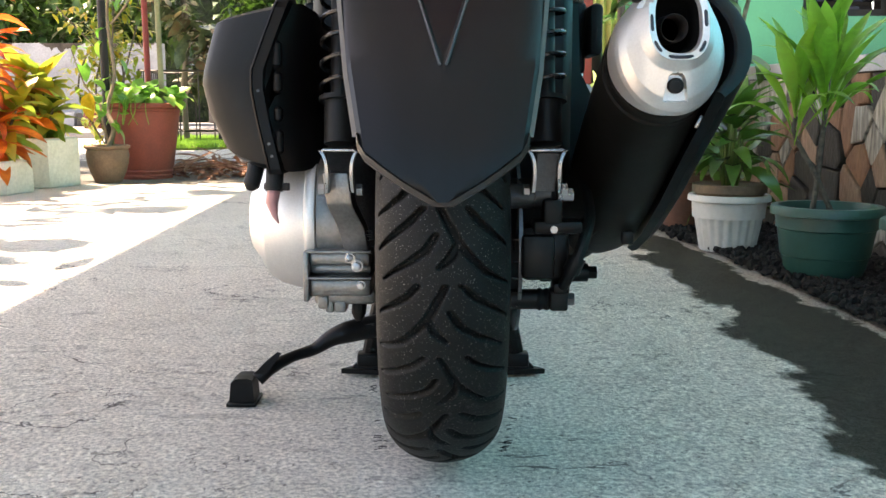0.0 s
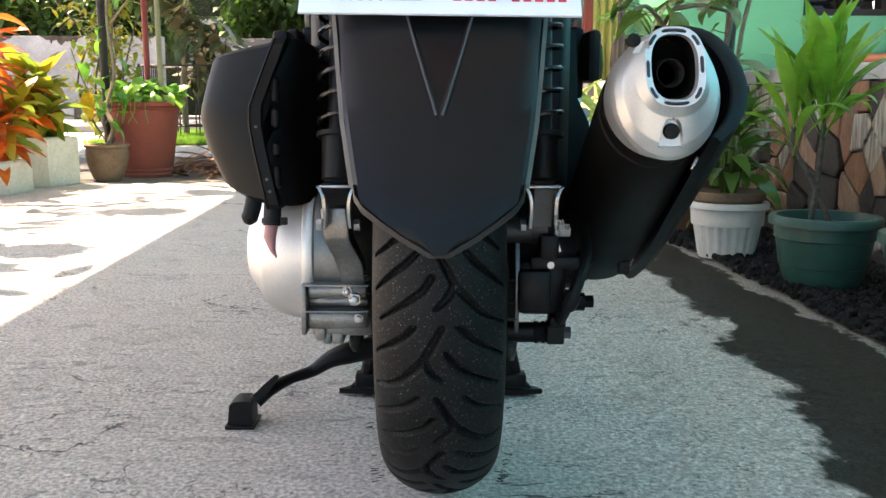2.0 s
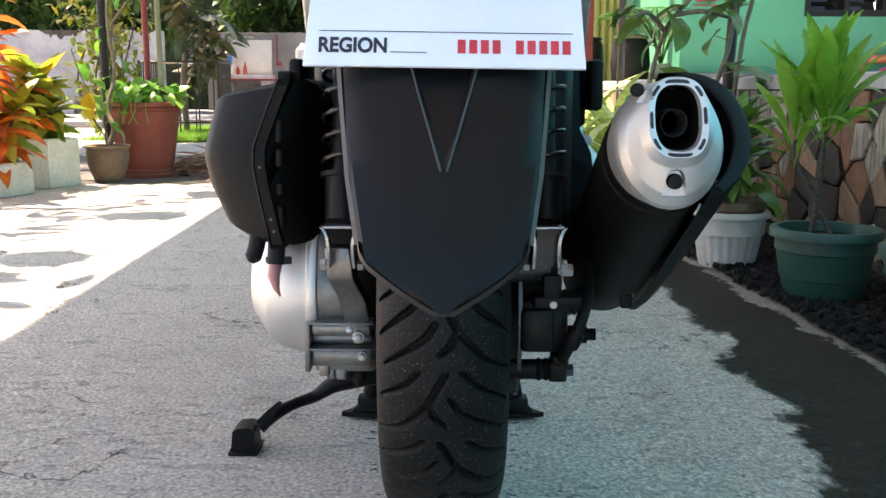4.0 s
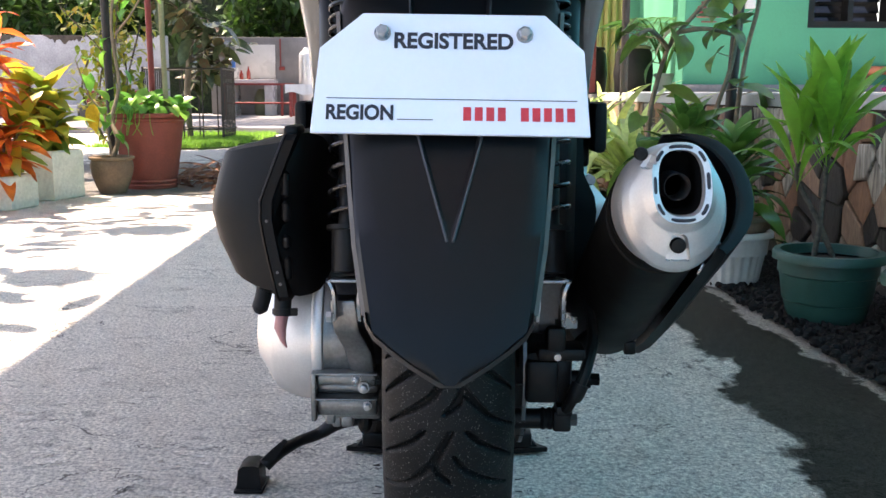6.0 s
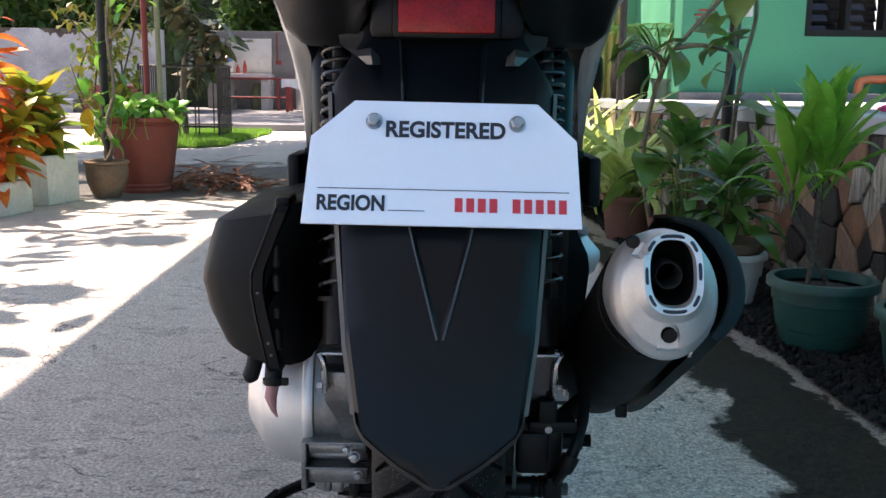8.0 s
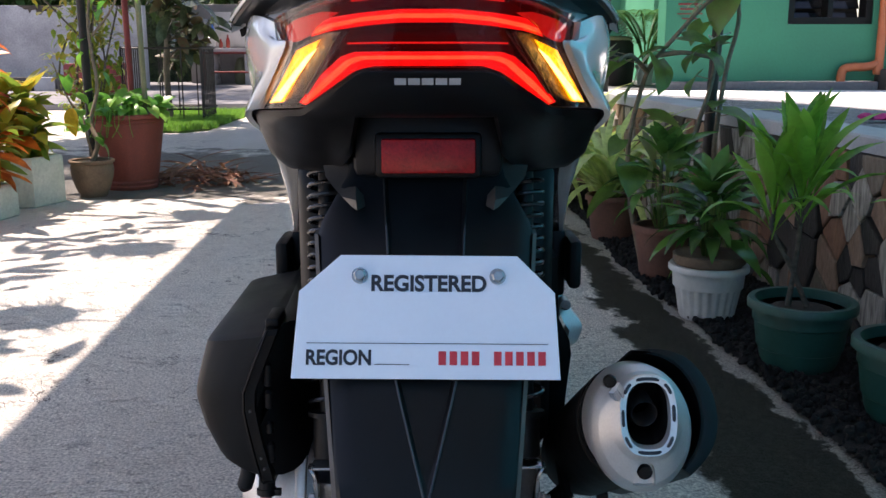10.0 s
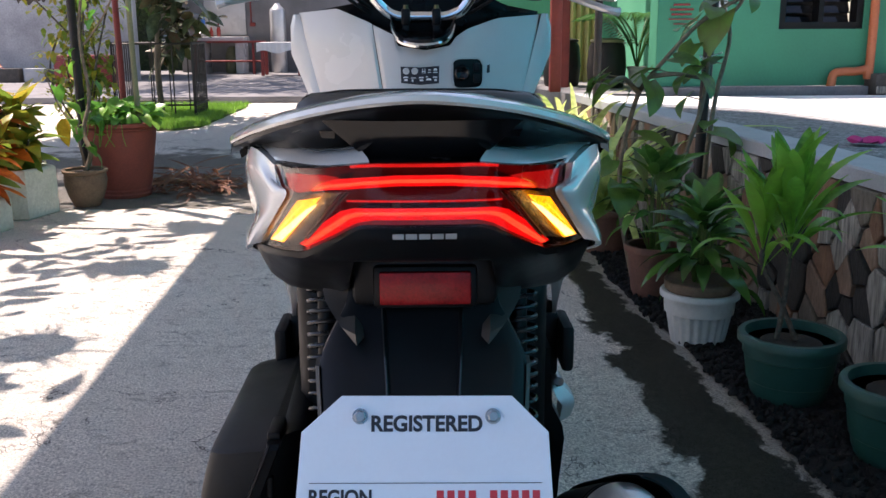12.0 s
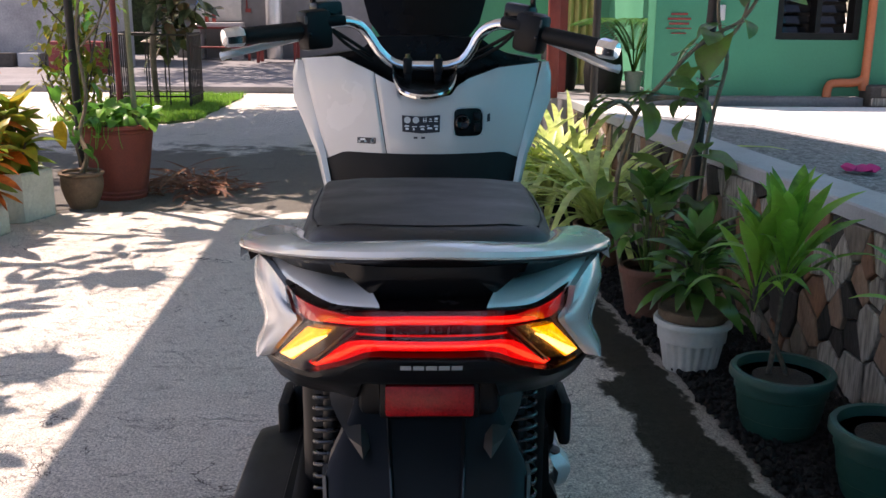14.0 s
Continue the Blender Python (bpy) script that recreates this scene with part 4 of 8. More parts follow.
for s in (-1, 1):
    bm = bmesh.new()
    loft(bm, [[(s * 0.085, y, z0), (s * (w - 0.01), y, z0), (s * w, y, z0 + 0.02), (s * w, y, z1 - 0.02), (s * (w - 0.01), y, z1), (s * 0.085, y, z1)] for y, z0, z1, w in ((1.14, 0.36, 0.66, 0.142), (1.16, 0.33, 0.70, 0.155), (1.4, 0.30, 0.72, 0.165), (1.6, 0.30, 0.60, 0.165))])
    part("inner_cover", bm, M["satin_black"], scooter)

# number plate: a white plastic board with chamfered corners
PT = Matrix.Translation((0, 0.822, 0.539)) @ Matrix.Rotation(radians(-22), 4, "X") @ Matrix.Rotation(radians(0.7), 4, "Y")


def on_plate(x, h, out=0.0):
    return PT @ Vector((x, -out, h))


ph, pw = 0.1115, 0.120
bm = bmesh.new()
ring = [(-pw, 0.0), (pw, 0.0), (pw - 0.004, 0.078), (0.082, ph), (-0.078, ph), (-pw + 0.005, 0.078)]
a = [on_plate(x, h, 0.0015) for x, h in ring]
prism(bm, a, PT.to_3x3() @ Vector((0, 0.003, 0)), 0.0006)
plate = part("plate", bm, M["plate_white"], mudflap, "white plastic temporary plate with printed lettering", smooth=20)


def written(text, size, x, h, material, parent, name, wide=1.0):
    cu = bpy.data.curves.new(name, "FONT")
    cu.body, cu.size, cu.align_x, cu.extrude, cu.offset = text, size, "LEFT", 0.0002, size * 0.034
    tmp = bpy.data.objects.new(name, cu)
    scene.collection.objects.link(tmp)
    bpy.context.view_layer.update()
    me = bpy.data.meshes.new_from_object(tmp.evaluated_get(bpy.context.evaluated_depsgraph_get()))
    bpy.data.objects.remove(tmp)
    xs_ = [v.co.x for v in me.vertices]
    me.transform(Matrix.Translation((-base_of(parent))) @ PT @ Matrix.Translation((x, -0.0019, h)) @ Matrix.Rotation(radians(90), 4, "X") @ Matrix.Diagonal((wide / (max(xs_) - min(xs_)), 1, 1, 1)) @ Matrix.Translation((-min(xs_), 0, 0)))
    me.materials.clear()
    me.materials.append(material)
    ob = new(name, me)
    ob.parent = parent
    return ob


# the plate hangs under the flap, so its parts lie one level deeper than the plate itself: they are set on the flap
written("REGISTERED", 0.0200, -0.050, 0.079, M["ink_black"], mudflap, "lettering", 0.104)
written("REGION", 0.0185, -0.107, 0.0125, M["ink_black"], mudflap, "lettering", 0.058)
for name, x0, x1, h0, h1, m in (("printed_line", -0.107, 0.109, 0.0312, 0.0318, "ink_black"), ("printed_line", -0.046, -0.015, 0.0125, 0.0131, "ink_black")):
    bm = bmesh.new()
    prism(bm, [on_plate(x0, h0, 0.0021), on_plate(x1, h0, 0.0021), on_plate(x1, h1, 0.0021), on_plate(x0, h1, 0.0021)], PT.to_3x3() @ Vector((0, 0.0004, 0)))
    part(name, bm, M[m], mudflap)
# red print
for k in range(10):
    if k == 4:
        continue
    x0 = 0.0110 + k * 0.0099
    bm = bmesh.new()
    prism(bm, [on_plate(x0, 0.0125, 0.0021), on_plate(x0 + 0.0068, 0.0125, 0.0021), on_plate(x0 + 0.0068, 0.0248, 0.0021), on_plate(x0, 0.0248, 0.0021)], PT.to_3x3() @ Vector((0, 0.0004, 0)))
    part("red_print", bm, M["ink_red"], mudflap)
for x in (-0.0605, 0.064):
    bm = bmesh.new()
    c = on_plate(x, 0.0925, 0.0)
    nrm = PT.to_3x3() @ Vector((0, -1, 0))
    tube(bm, [c, c + nrm * 0.0026], 0.0074, 24)
    washer = part("washer", bm, M["steel"], mudflap, "bright zinc washer")
    bm = bmesh.new()
    tube(bm, [c + nrm * 0.0024, c + nrm * 0.008, c + nrm * 0.0088], [0.0058, 0.0058, 0.0046], 6)
    part("plate_bolt", bm, M["steel"], mudflap, "zinc plated hexagon bolt")

# reflector
bm = bmesh.new()
box(bm, (0.003, 0.962, 0.7235), (0.106, 0.02, 0.045), 0.005)
reflector = part("reflector", bm, M["satin_black"], scooter, "red rear reflector in a black frame")
bm = bmesh.new()
box(bm, (0.003, 0.951, 0.7235), (0.093, 0.008, 0.0345), 0.0025)
part("reflector_lens", bm, M["reflector_red"], reflector, "red prismatic plastic")

# tail cowl under the lamp
bm = bmesh.new()
top = [(-0.175, 0.766), (-0.115, 0.772), (-0.060, 0.808), (-0.05, 0.811), (0.05, 0.811), (0.064, 0.808), (0.12, 0.772), (0.183, 0.764)]
bot = [(-0.168, 0.716), (-0.150, 0.699), (-0.095, 0.698), (-0.074, 0.722), (-0.064, 0.765), (0.066, 0.765), (0.077, 0.722), (0.1, 0.698), (0.156, 0.699), (0.176, 0.714)]


def cowl_y(x, z):
    """The cowl follows the tail, then turns away under it."""
    return rear_face(x, z) + lerp(z, (0.695, 0.72, 0.757), (0.050, 0.030, 0.0)) * smoothstep(0.06, 0.10, abs(x))


shell(bm, top, bot, cowl_y, 0.05, 81, 13, 0.0, 0.004)
part("tail_cowl", bm, M["satin_black"], scooter, "satin black tail cowl")
bm = bmesh.new()
box(bm, (0.003, 0.99, 0.735), (0.15, 0.06, 0.07), 0.01)
part("tail_bracket", bm, M["satin_black"], scooter)
# silver badge
badge_x = (-0.026, -0.0142, -0.0024, 0.0094, 0.0212)
for k, x in enumerate(badge_x):
    bm = bmesh.new()
    shell(bm, [(x, 0.8020), (x + 0.0100, 0.8020)], [(x, 0.7962), (x + 0.0100, 0.7962)], rear_face, 0.001, 3, 3, 0.002)
    part("badge", bm, M["brushed_alu"], scooter)

# tail lamp: a black housing, light bars inside it and a clear cover over all
ltop = [(-0.146, 0.851), (-0.139, 0.855), (-0.095, 0.864), (-0.043, 0.873), (0.003, 0.874), (0.049, 0.873), (0.101, 0.864), (0.145, 0.855), (0.152, 0.851)]
lbot = [(-0.166, 0.769), (-0.113, 0.774), (-0.070, 0.798), (-0.045, 0.8085), (0.003, 0.809), (0.051, 0.8085), (0.076, 0.798), (0.119, 0.774), (0.172, 0.769)]


def behind(d):
    return lambda x, z: rear_face(x, z) + d


bm = bmesh.new()
shell(bm, ltop, lbot, behind(0.036), 0.012, 49, 9)
edge_loop = along(ltop, 41) + along(lbot, 41)[::-1]
loft(bm, [[(x, rear_face(x, z) + d, z) for x, z in edge_loop] for d in (0.003, 0.040)], caps=False)
lamp = part("tail_lamp", bm, M["lamp_black"], scooter, "tail lamp cluster, lit, behind a clear cover")
bm = bmesh.new()
a_, b_ = along(ltop, 49), along(lbot, 49)
loft(bm, [[(p[0] * (1 - f) + q[0] * f, rear_face(p[0] * (1 - f) + q[0] * f, p[1] * (1 - f) + q[1] * f) + 0.0005, p[1] * (1 - f) + q[1] * f) for p, q in zip(a_, b_)] for f in [k / 12 for k in range(13)]], closed=False)
bm.normal_update()
if sum(f.normal.y for f in bm.faces) > 0:
    bmesh.ops.reverse_faces(bm, faces=bm.faces)
part("lamp_cover", bm, M["lens_cover"], lamp, "clear glossy lamp cover")


def strip(name, top, bot, material, d, label="", n=31, rows=4, thick=0.004):
    """A lamp piece between two lines, d inside the cover."""
    bm = bmesh.new()
    shell(bm, top, bot, behind(d), thick, n, rows, 0.0, 0.0012)
    return part(name, bm, M[material], lamp, label)


def both(pts):
    """A line given for one half, carried across the middle of the tail."""
    return pts + [(0.006 - x, z) for x, z in pts[::-1]]


strip("upper_light", both([(-0.092, 0.8485), (-0.078, 0.8525), (-0.050, 0.8560), (-0.020, 0.8585)]), both([(-0.099, 0.8370), (-0.080, 0.8415), (-0.050, 0.8455), (-0.020, 0.8480)]), "glow_red", 0.018, "glowing red light bar", 61)
strip("upper_core", both([(-0.093, 0.8440), (-0.079, 0.8475), (-0.050, 0.8525), (-0.020, 0.8550)]), both([(-0.096, 0.8395), (-0.080, 0.8437), (-0.050, 0.8490), (-0.020, 0.8515)]), "glow_red_core", 0.0165, "", 61)
strip("upper_glow", both([(-0.060, 0.8670), (-0.038, 0.8690)]), both([(-0.060, 0.8645), (-0.038, 0.8660)]), "glow_red_soft", 0.022, "", 41)
strip("middle_glow", both([(-0.066, 0.8320), (-0.040, 0.8325)]), both([(-0.066, 0.8304), (-0.040, 0.8309)]), "glow_red_soft", 0.020, "", 41)
strip("lower_light", both([(-0.118, 0.7775), (-0.096, 0.8015), (-0.073, 0.8200), (-0.061, 0.8240), (-0.040, 0.8245)]), both([(-0.107, 0.7735), (-0.080, 0.7905), (-0.056, 0.8085), (-0.044, 0.8120), (-0.030, 0.8120)]), "glow_red", 0.018, "glowing red light bar, bent down at its ends", 81, 6)
strip("lower_core", both([(-0.1145, 0.7780), (-0.092, 0.7985), (-0.069, 0.8165), (-0.058, 0.8205), (-0.040, 0.8210)]), both([(-0.1105, 0.7765), (-0.0865, 0.7955), (-0.0640, 0.8138), (-0.053, 0.8175), (-0.040, 0.8178)]), "glow_red_core", 0.0165, "", 81)
for s, o in ((-1, 0.0), (1, 0.006)):
    def side(pts):
        return [(s * -x + o, z) for x, z in (pts if s < 0 else pts[::-1])]
    strip("corner_light", side([(-0.129, 0.8460), (-0.113, 0.8520), (-0.085, 0.8570), (-0.070, 0.8560)]), side([(-0.124, 0.8325), (-0.112, 0.8330), (-0.099, 0.8380), (-0.088, 0.8480)]), "glow_red_dim", 0.013, "red corner light", 13)
    strip("indicator_reflector", side([(-0.120, 0.8270), (-0.088, 0.8385), (-0.061, 0.8425)]), side([(-0.160, 0.7730), (-0.134, 0.7760), (-0.106, 0.7880)]), "lens_clear", 0.014, "faceted silver reflector behind the indicator", 13)
    strip("indicator", side([(-0.1145, 0.8250), (-0.0890, 0.8345)]), side([(-0.1515, 0.7750), (-0.1340, 0.7775)]), "lens_amber", 0.008, "amber turn indicator, lit", 9)
    strip("indicator_light", side([(-0.1045, 0.8200), (-0.0930, 0.8270)]), side([(-0.1490, 0.7765), (-0.1365, 0.7785)]), "glow_amber", 0.0062, "bright amber light field", 7, 9)
    strip("indicator_light", side([(-0.1110, 0.8215), (-0.1080, 0.8230)]), side([(-0.1390, 0.7905), (-0.1360, 0.7915)]), "glow_amber_soft", 0.0066, "", 5, 9)
    for x0, z0, x1, z1 in ((-0.1265, 0.8215, -0.1605, 0.7750), (-0.0640, 0.8400, -0.1080, 0.7860), (-0.0700, 0.8405, -0.1130, 0.7835)):
        strip("reflector_rib", side([(x0 - 0.0007, z0), (x0 + 0.0007, z0)]), side([(x1 - 0.0007, z1), (x1 + 0.0007, z1)]), "edge_grey", 0.009, "", 3, 9, 0.006)

# white tail panels beside the lamp and along the flanks
for s, o in ((-1, 0.0), (1, 0.006)):
    bm = bmesh.new()
    low = [(0.042, 0.797, 0.8742), (0.077, 0.824, 0.8685), (0.097, 0.852, 0.8640), (0.120, 0.902, 0.8575), (0.1415, 0.953, 0.8515)]
    top = [(0.0625, 0.865, 0.8780), (0.0835, 0.900, 0.8725), (0.105, 0.945, 0.8690), (0.145, 1.02, 0.8640), (0.176, 1.04, 0.8600)]
    lo, hi = curve(low, 5), curve(top, 5)
    rows_ = []
    for f in (0.0, 0.08, 0.35, 0.65, 1.0):
        rows_.append([p.lerp(q, f) + Vector((0, 0, 0.004 * math.sin(math.pi * f) - (0.002 if f == 0 else 0))) for p, q in zip(lo, hi)])
    rows_.append([q + Vector((0, 0.004, -0.010)) for q in hi])
    rows_.append([p + Vector((0, 0.012, -0.004)) for p in lo])
    loft(bm, [[Vector((s * p.x + o, p.y, p.z)) for p in r] for r in rows_], closed=False, wrap=True)
    part("tail_panel", bm, M["pearl_white"], scooter, "glossy pearl white tail panel")
    bm = bmesh.new()
    secs = [
        [(x, rear_face(x, z) - 0.004, z) for x, z in ((0.1415, 0.8515), (0.1380, 0.8355), (0.1245, 0.8325), (0.1365, 0.8120), (0.1505, 0.7905), (0.1655, 0.7690))],
        [(0.166, 0.995, 0.8590), (0.160, 0.965, 0.8430), (0.146, 0.930, 0.8260), (0.152, 0.942, 0.8070), (0.166, 0.958, 0.7860), (0.1765, 0.966, 0.7665)],
        [(0.183, 1.040, 0.8580), (0.184, 1.025, 0.8360), (0.172, 1.000, 0.8080), (0.173, 1.000, 0.7900), (0.184, 1.000, 0.7640), (0.180, 1.010, 0.7500)],
        [(0.190, 1.080, 0.8520), (0.193, 1.065, 0.8260), (0.183, 1.050, 0.7950), (0.182, 1.055, 0.7750), (0.185, 1.065, 0.7520), (0.166, 1.190, 0.6900)],
        [(0.193, 1.14, 0.845), (0.200, 1.13, 0.815), (0.197, 1.12, 0.785), (0.195, 1.16, 0.750), (0.187, 1.27, 0.670), (0.192, 1.37, 0.565)],
        [(0.176, 1.35, 0.792), (0.196, 1.35, 0.770), (0.203, 1.35, 0.740), (0.203, 1.38, 0.690), (0.200, 1.43, 0.620), (0.190, 1.49, 0.520)],
        [(0.140, 1.62, 0.760), (0.168, 1.62, 0.720), (0.185, 1.62, 0.670), (0.195, 1.62, 0.600), (0.196, 1.62, 0.500), (0.180, 1.62, 0.400)],
        [(0.120, 1.85, 0.62), (0.150, 1.85, 0.58), (0.175, 1.85, 0.53), (0.190, 1.85, 0.47), (0.195, 1.85, 0.40), (0.180, 1.85, 0.330)],
    ]
    dense = []
    for sec in secs:
        dense.append([(s * p.x + o, p.y, p.z) for p in curve(sec, 4)])
    cols = list(zip(*dense))
    cols = [curve(c, 4) for c in cols]
    rows_ = list(zip(*cols))
    loft(bm, [[Vector(p) for p in r] + [Vector((p[0] - s * 0.006, p[1] + 0.002, p[2])) for p in r[::-1]] for r in rows_])
    part("side_panel", bm, M["pearl_white"], scooter, "glossy pearl white side panel")

# grab rail: a wide curved shelf behind the seat
bm = bmesh.new()
secs, under = [], []
for k in range(41):
    x = -0.211 + 0.422 * k / 40
    u = abs(x) / 0.211
    lip_y, lip_z = 0.771 + 6.9 * x * x, 0.929 - 0.066 * u ** 1.8
    in_y = lip_y + lerp(u, (0, 0.5, 0.62, 0.8, 0.95, 1), (0.076, 0.062, 0.105, 0.10, 0.055, 0.012))
    in_z = lip_z + lerp(u, (0, 0.5, 0.65, 0.95, 1), (-0.013, -0.011, -0.002, 0.002, 0.001))
    secs.append([(x, lip_y + 0.004, lip_z - 0.0075), (x, lip_y, lip_z - 0.0045), (x, lip_y + 0.003, lip_z - 0.0005), (x, lip_y + 0.010, lip_z + 0.001), (x, lip_y * 0.55 + in_y * 0.45, lip_z + 0.0018), (x, lip_y * 0.3 + in_y * 0.7, lip_z * 0.55 + in_z * 0.45 + 0.0015), (x, in_y, in_z), (x, in_y + 0.004, in_z - 0.006), (x, in_y - 0.01, lip_z - 0.020), (x, lip_y + 0.02, lip_z - 0.0085)])
    y2 = lip_y + 0.01 + (in_y - lip_y) * 0.9
    hang = 0.040 * (1 - u ** 3) + 0.004
    under.append([(x * 0.992, lip_y + 0.0045, lip_z - 0.008), (x * 0.99, lip_y + 0.008, lip_z - 0.0115), (x * 0.97, lip_y + 0.05, lip_z - 0.016 - hang * 0.25), (x * 0.95, lip_y + 0.05 + 0.06 * (1 - u), lip_z - 0.012 - hang), (x * 0.95, max(lip_y + 0.055 + 0.06 * (1 - u), in_y - 0.006), lip_z - 0.014 - hang), (x * 0.95, in_y - 0.006, lip_z - 0.024), (x * 0.98, lip_y + 0.02, lip_z - 0.010)])
loft(bm, secs)
rail = part("grab_rail", bm, M["pearl_white"], scooter, "pearl white painted grab rail")
bm = bmesh.new()
loft(bm, under)
part("rail_underside", bm, M["satin_black"], rail, "black underside of the rail")
bm = bmesh.new()
shell(bm, [(-0.085, 0.905), (0.09, 0.905)], [(-0.042, 0.870), (0.047, 0.870)], lambda x, z: rear_face(x, z) + 0.035, 0.2, 13, 4)
for s in (-1, 1):
    loft(bm, [[(s * 0.095, 0.87, 0.905), (s * 0.075, 0.86, 0.905), (s * 0.075, 0.90, 0.905), (s * 0.095, 0.92, 0.905)], [(s * 0.088, 0.87, 0.885), (s * 0.076, 0.865, 0.885), (s * 0.076, 0.9, 0.885), (s * 0.088, 0.91, 0.885)]])
part("tail_recess", bm, M["gloss_black"], scooter, "glossy black recess under the rail")

# seat
bm = bmesh.new()
secs = []
for y, zt, w, zb in ((0.846, 0.9075, 0.096, 0.892), (0.850, 0.9165, 0.102, 0.889), (0.858, 0.9215, 0.106, 0.887), (0.875, 0.9245, 0.109, 0.884), (0.93, 0.9225, 0.114, 0.876), (1.0, 0.9185, 0.122, 0.866), (1.1, 0.912, 0.128, 0.855), (1.2, 0.905, 0.134, 0.845), (1.3, 0.896, 0.139, 0.835), (1.36, 0.879, 0.142, 0.825), (1.42, 0.840, 0.14, 0.80), (1.5, 0.800, 0.15, 0.76), (1.65, 0.79, 0.15, 0.73), (1.8, 0.80, 0.10, 0.72), (1.86, 0.79, 0.07, 0.73)):
    prof = [(-1.10, zb), (-1.10, zb + (zt - zb) * 0.35), (-1.04, zb + (zt - zb) * 0.70), (-0.93, zt - 0.004), (-0.6, zt + 0.0005), (-0.2, zt + 0.0015)]
    bow = 2.9 * max(0.0, 1 - (y - 0.846) / 0.3)
    row = [(w * px, y + bow * (w * px) ** 2, pz) for px, pz in prof]
    secs.append(row + [(-x, yy, z) for x, yy, z in row[::-1]])
cols = [curve(c, 3) for c in zip(*secs)]
loft(bm, [list(r) for r in zip(*cols)])
seat = part("seat", bm, M["seat"], scooter, "black vinyl dual seat with a stitched edge")
bm = bmesh.new()
pts = [(x, 0.876 + 2.7 * x * x, 0.9262 - 0.25 * x * x - 0.004 * smoothstep(0.07, 0.098, abs(x))) for x in [-0.104 + 0.208 * k / 24 for k in range(25)]]
tube(bm, [(-0.132, 1.25, 0.8925), (-0.124, 1.06, 0.9055), (-0.1165, 0.975, 0.9115)] + pts + [(0.1165, 0.975, 0.9115), (0.124, 1.06, 0.9055), (0.132, 1.25, 0.8925)], 0.0012, 6)
part("seat_seam", bm, M["soft_rubber"], seat)

# front inner panel
def panel_y(x, z):
    return 2.04 + 1.6 * x * x + 0.10 * max(0.0, z - 0.95)


def panel_part(name, top, bot, material, lift=0.0, thick=0.03, n=25, rows=7, label="", parent=scooter, e=0.004):
    bm = bmesh.new()
    shell(bm, top, bot, panel_y, thick, n, rows, lift, e)
    return part(name, bm, M[material], parent, label)


glove = panel_part("glove_box_lid", [(-0.262, 1.0135), (-0.175, 1.021), (-0.108, 0.993), (-0.0998, 0.9885)], [(-0.207, 0.80), (-0.17, 0.812), (-0.09, 0.812), (-0.0738, 0.811)], "pearl_white", 0.004, label="pearl white glove box lid", n=25)
panel_part("inner_panel", [(-0.098, 0.987), (-0.054, 0.966), (-0.046, 0.944), (0.011, 0.935), (0.063, 0.944), (0.075, 0.962), (0.100, 0.978), (0.165, 1.000), (0.262, 1.008)], [(-0.072, 0.811), (-0.03, 0.812), (0.0, 0.812), (0.05, 0.812), (0.08, 0.812), (0.10, 0.812), (0.15, 0.812), (0.18, 0.815), (0.222, 0.80)], "pearl_white", 0.003, label="pearl white inner leg shield", n=61, rows=9)
for s, o in ((-1, 0), (1, 0.006)):
    bm = bmesh.new()
    rings = []
    for z, xa, xb, ya in ((1.010, 0.2605, 0.277, 2.155), (0.985, 0.2540, 0.283, 2.15), (0.925, 0.2385, 0.283, 2.15), (0.87, 0.2245, 0.258, 2.13), (0.81, 0.2085, 0.232, 2.11), (0.74, 0.195, 0.214, 2.09), (0.62, 0.175, 0.20, 2.05), (0.45, 0.17, 0.20, 1.98)):
        rings.append([(s * xa + o, min(ya - 0.004, panel_y(xa, z) + 0.001), z), (s * (xa * 0.45 + xb * 0.55) + o, ya - 0.004, z), (s * xb + o, ya + 0.012, z), (s * (xb + 0.004) + o, ya + 0.06, z), (s * (xb - 0.06) + o, ya + 0.26, z), (s * (xa - 0.06) + o, ya + 0.25, z), (s * xa + o, ya + 0.05, z)])
    loft(bm, rings)
    part("front_fairing", bm, M["pearl_white"], scooter, "pearl white front fairing side")
panel_part("lower_panel", [(-0.208, 0.80), (-0.166, 0.8195), (0.0, 0.820), (0.179, 0.8195), (0.222, 0.80)], [(-0.205, 0.70), (0.0, 0.66), (0.212, 0.70)], "soft_rubber", 0.006, label="matte black lower leg shield panel", n=33)
panel_part("panel_gap", [(-0.1035, 0.990), (-0.096, 0.987)], [(-0.0775, 0.812), (-0.070, 0.812)], "satin_black", -0.0015, 0.002, 5, 9, e=0)
# dash, stickers, socket
bm = bmesh.new()
rings = []
for k in range(17):
    u = -1 + 2 * k / 16
    x = 0.0065 + 0.066 * u
    z = 0.946 + 0.014 * u * u + 0.024 * u ** 8
    rings.append([(x, 1.985 + 0.05 * u * u, z), (x, 1.990 + 0.05 * u * u, z + 0.010), (x * 1.05, 2.05, z + 0.026), (x * 1.05, 2.08, z + 0.024), (x * 1.05, 2.10, z - 0.01)])
loft(bm, rings)
part("meter_hood", bm, M["gloss_black"], scooter, "gloss black instrument hood")
bm = bmesh.new()
loft(bm, [[(0.0065 + 0.0665 * u + dx * u, 1.983 + 0.05 * u * u + dy, 0.9455 + 0.014 * u * u + 0.026 * u ** 8 + dz) for dx, dy, dz in ((0, 0, -0.005), (0, -0.002, 0.0), (0, 0.001, 0.0045), (0, 0.006, 0.0))] for u in [-1 + 2 * k / 40 for k in range(41)]])
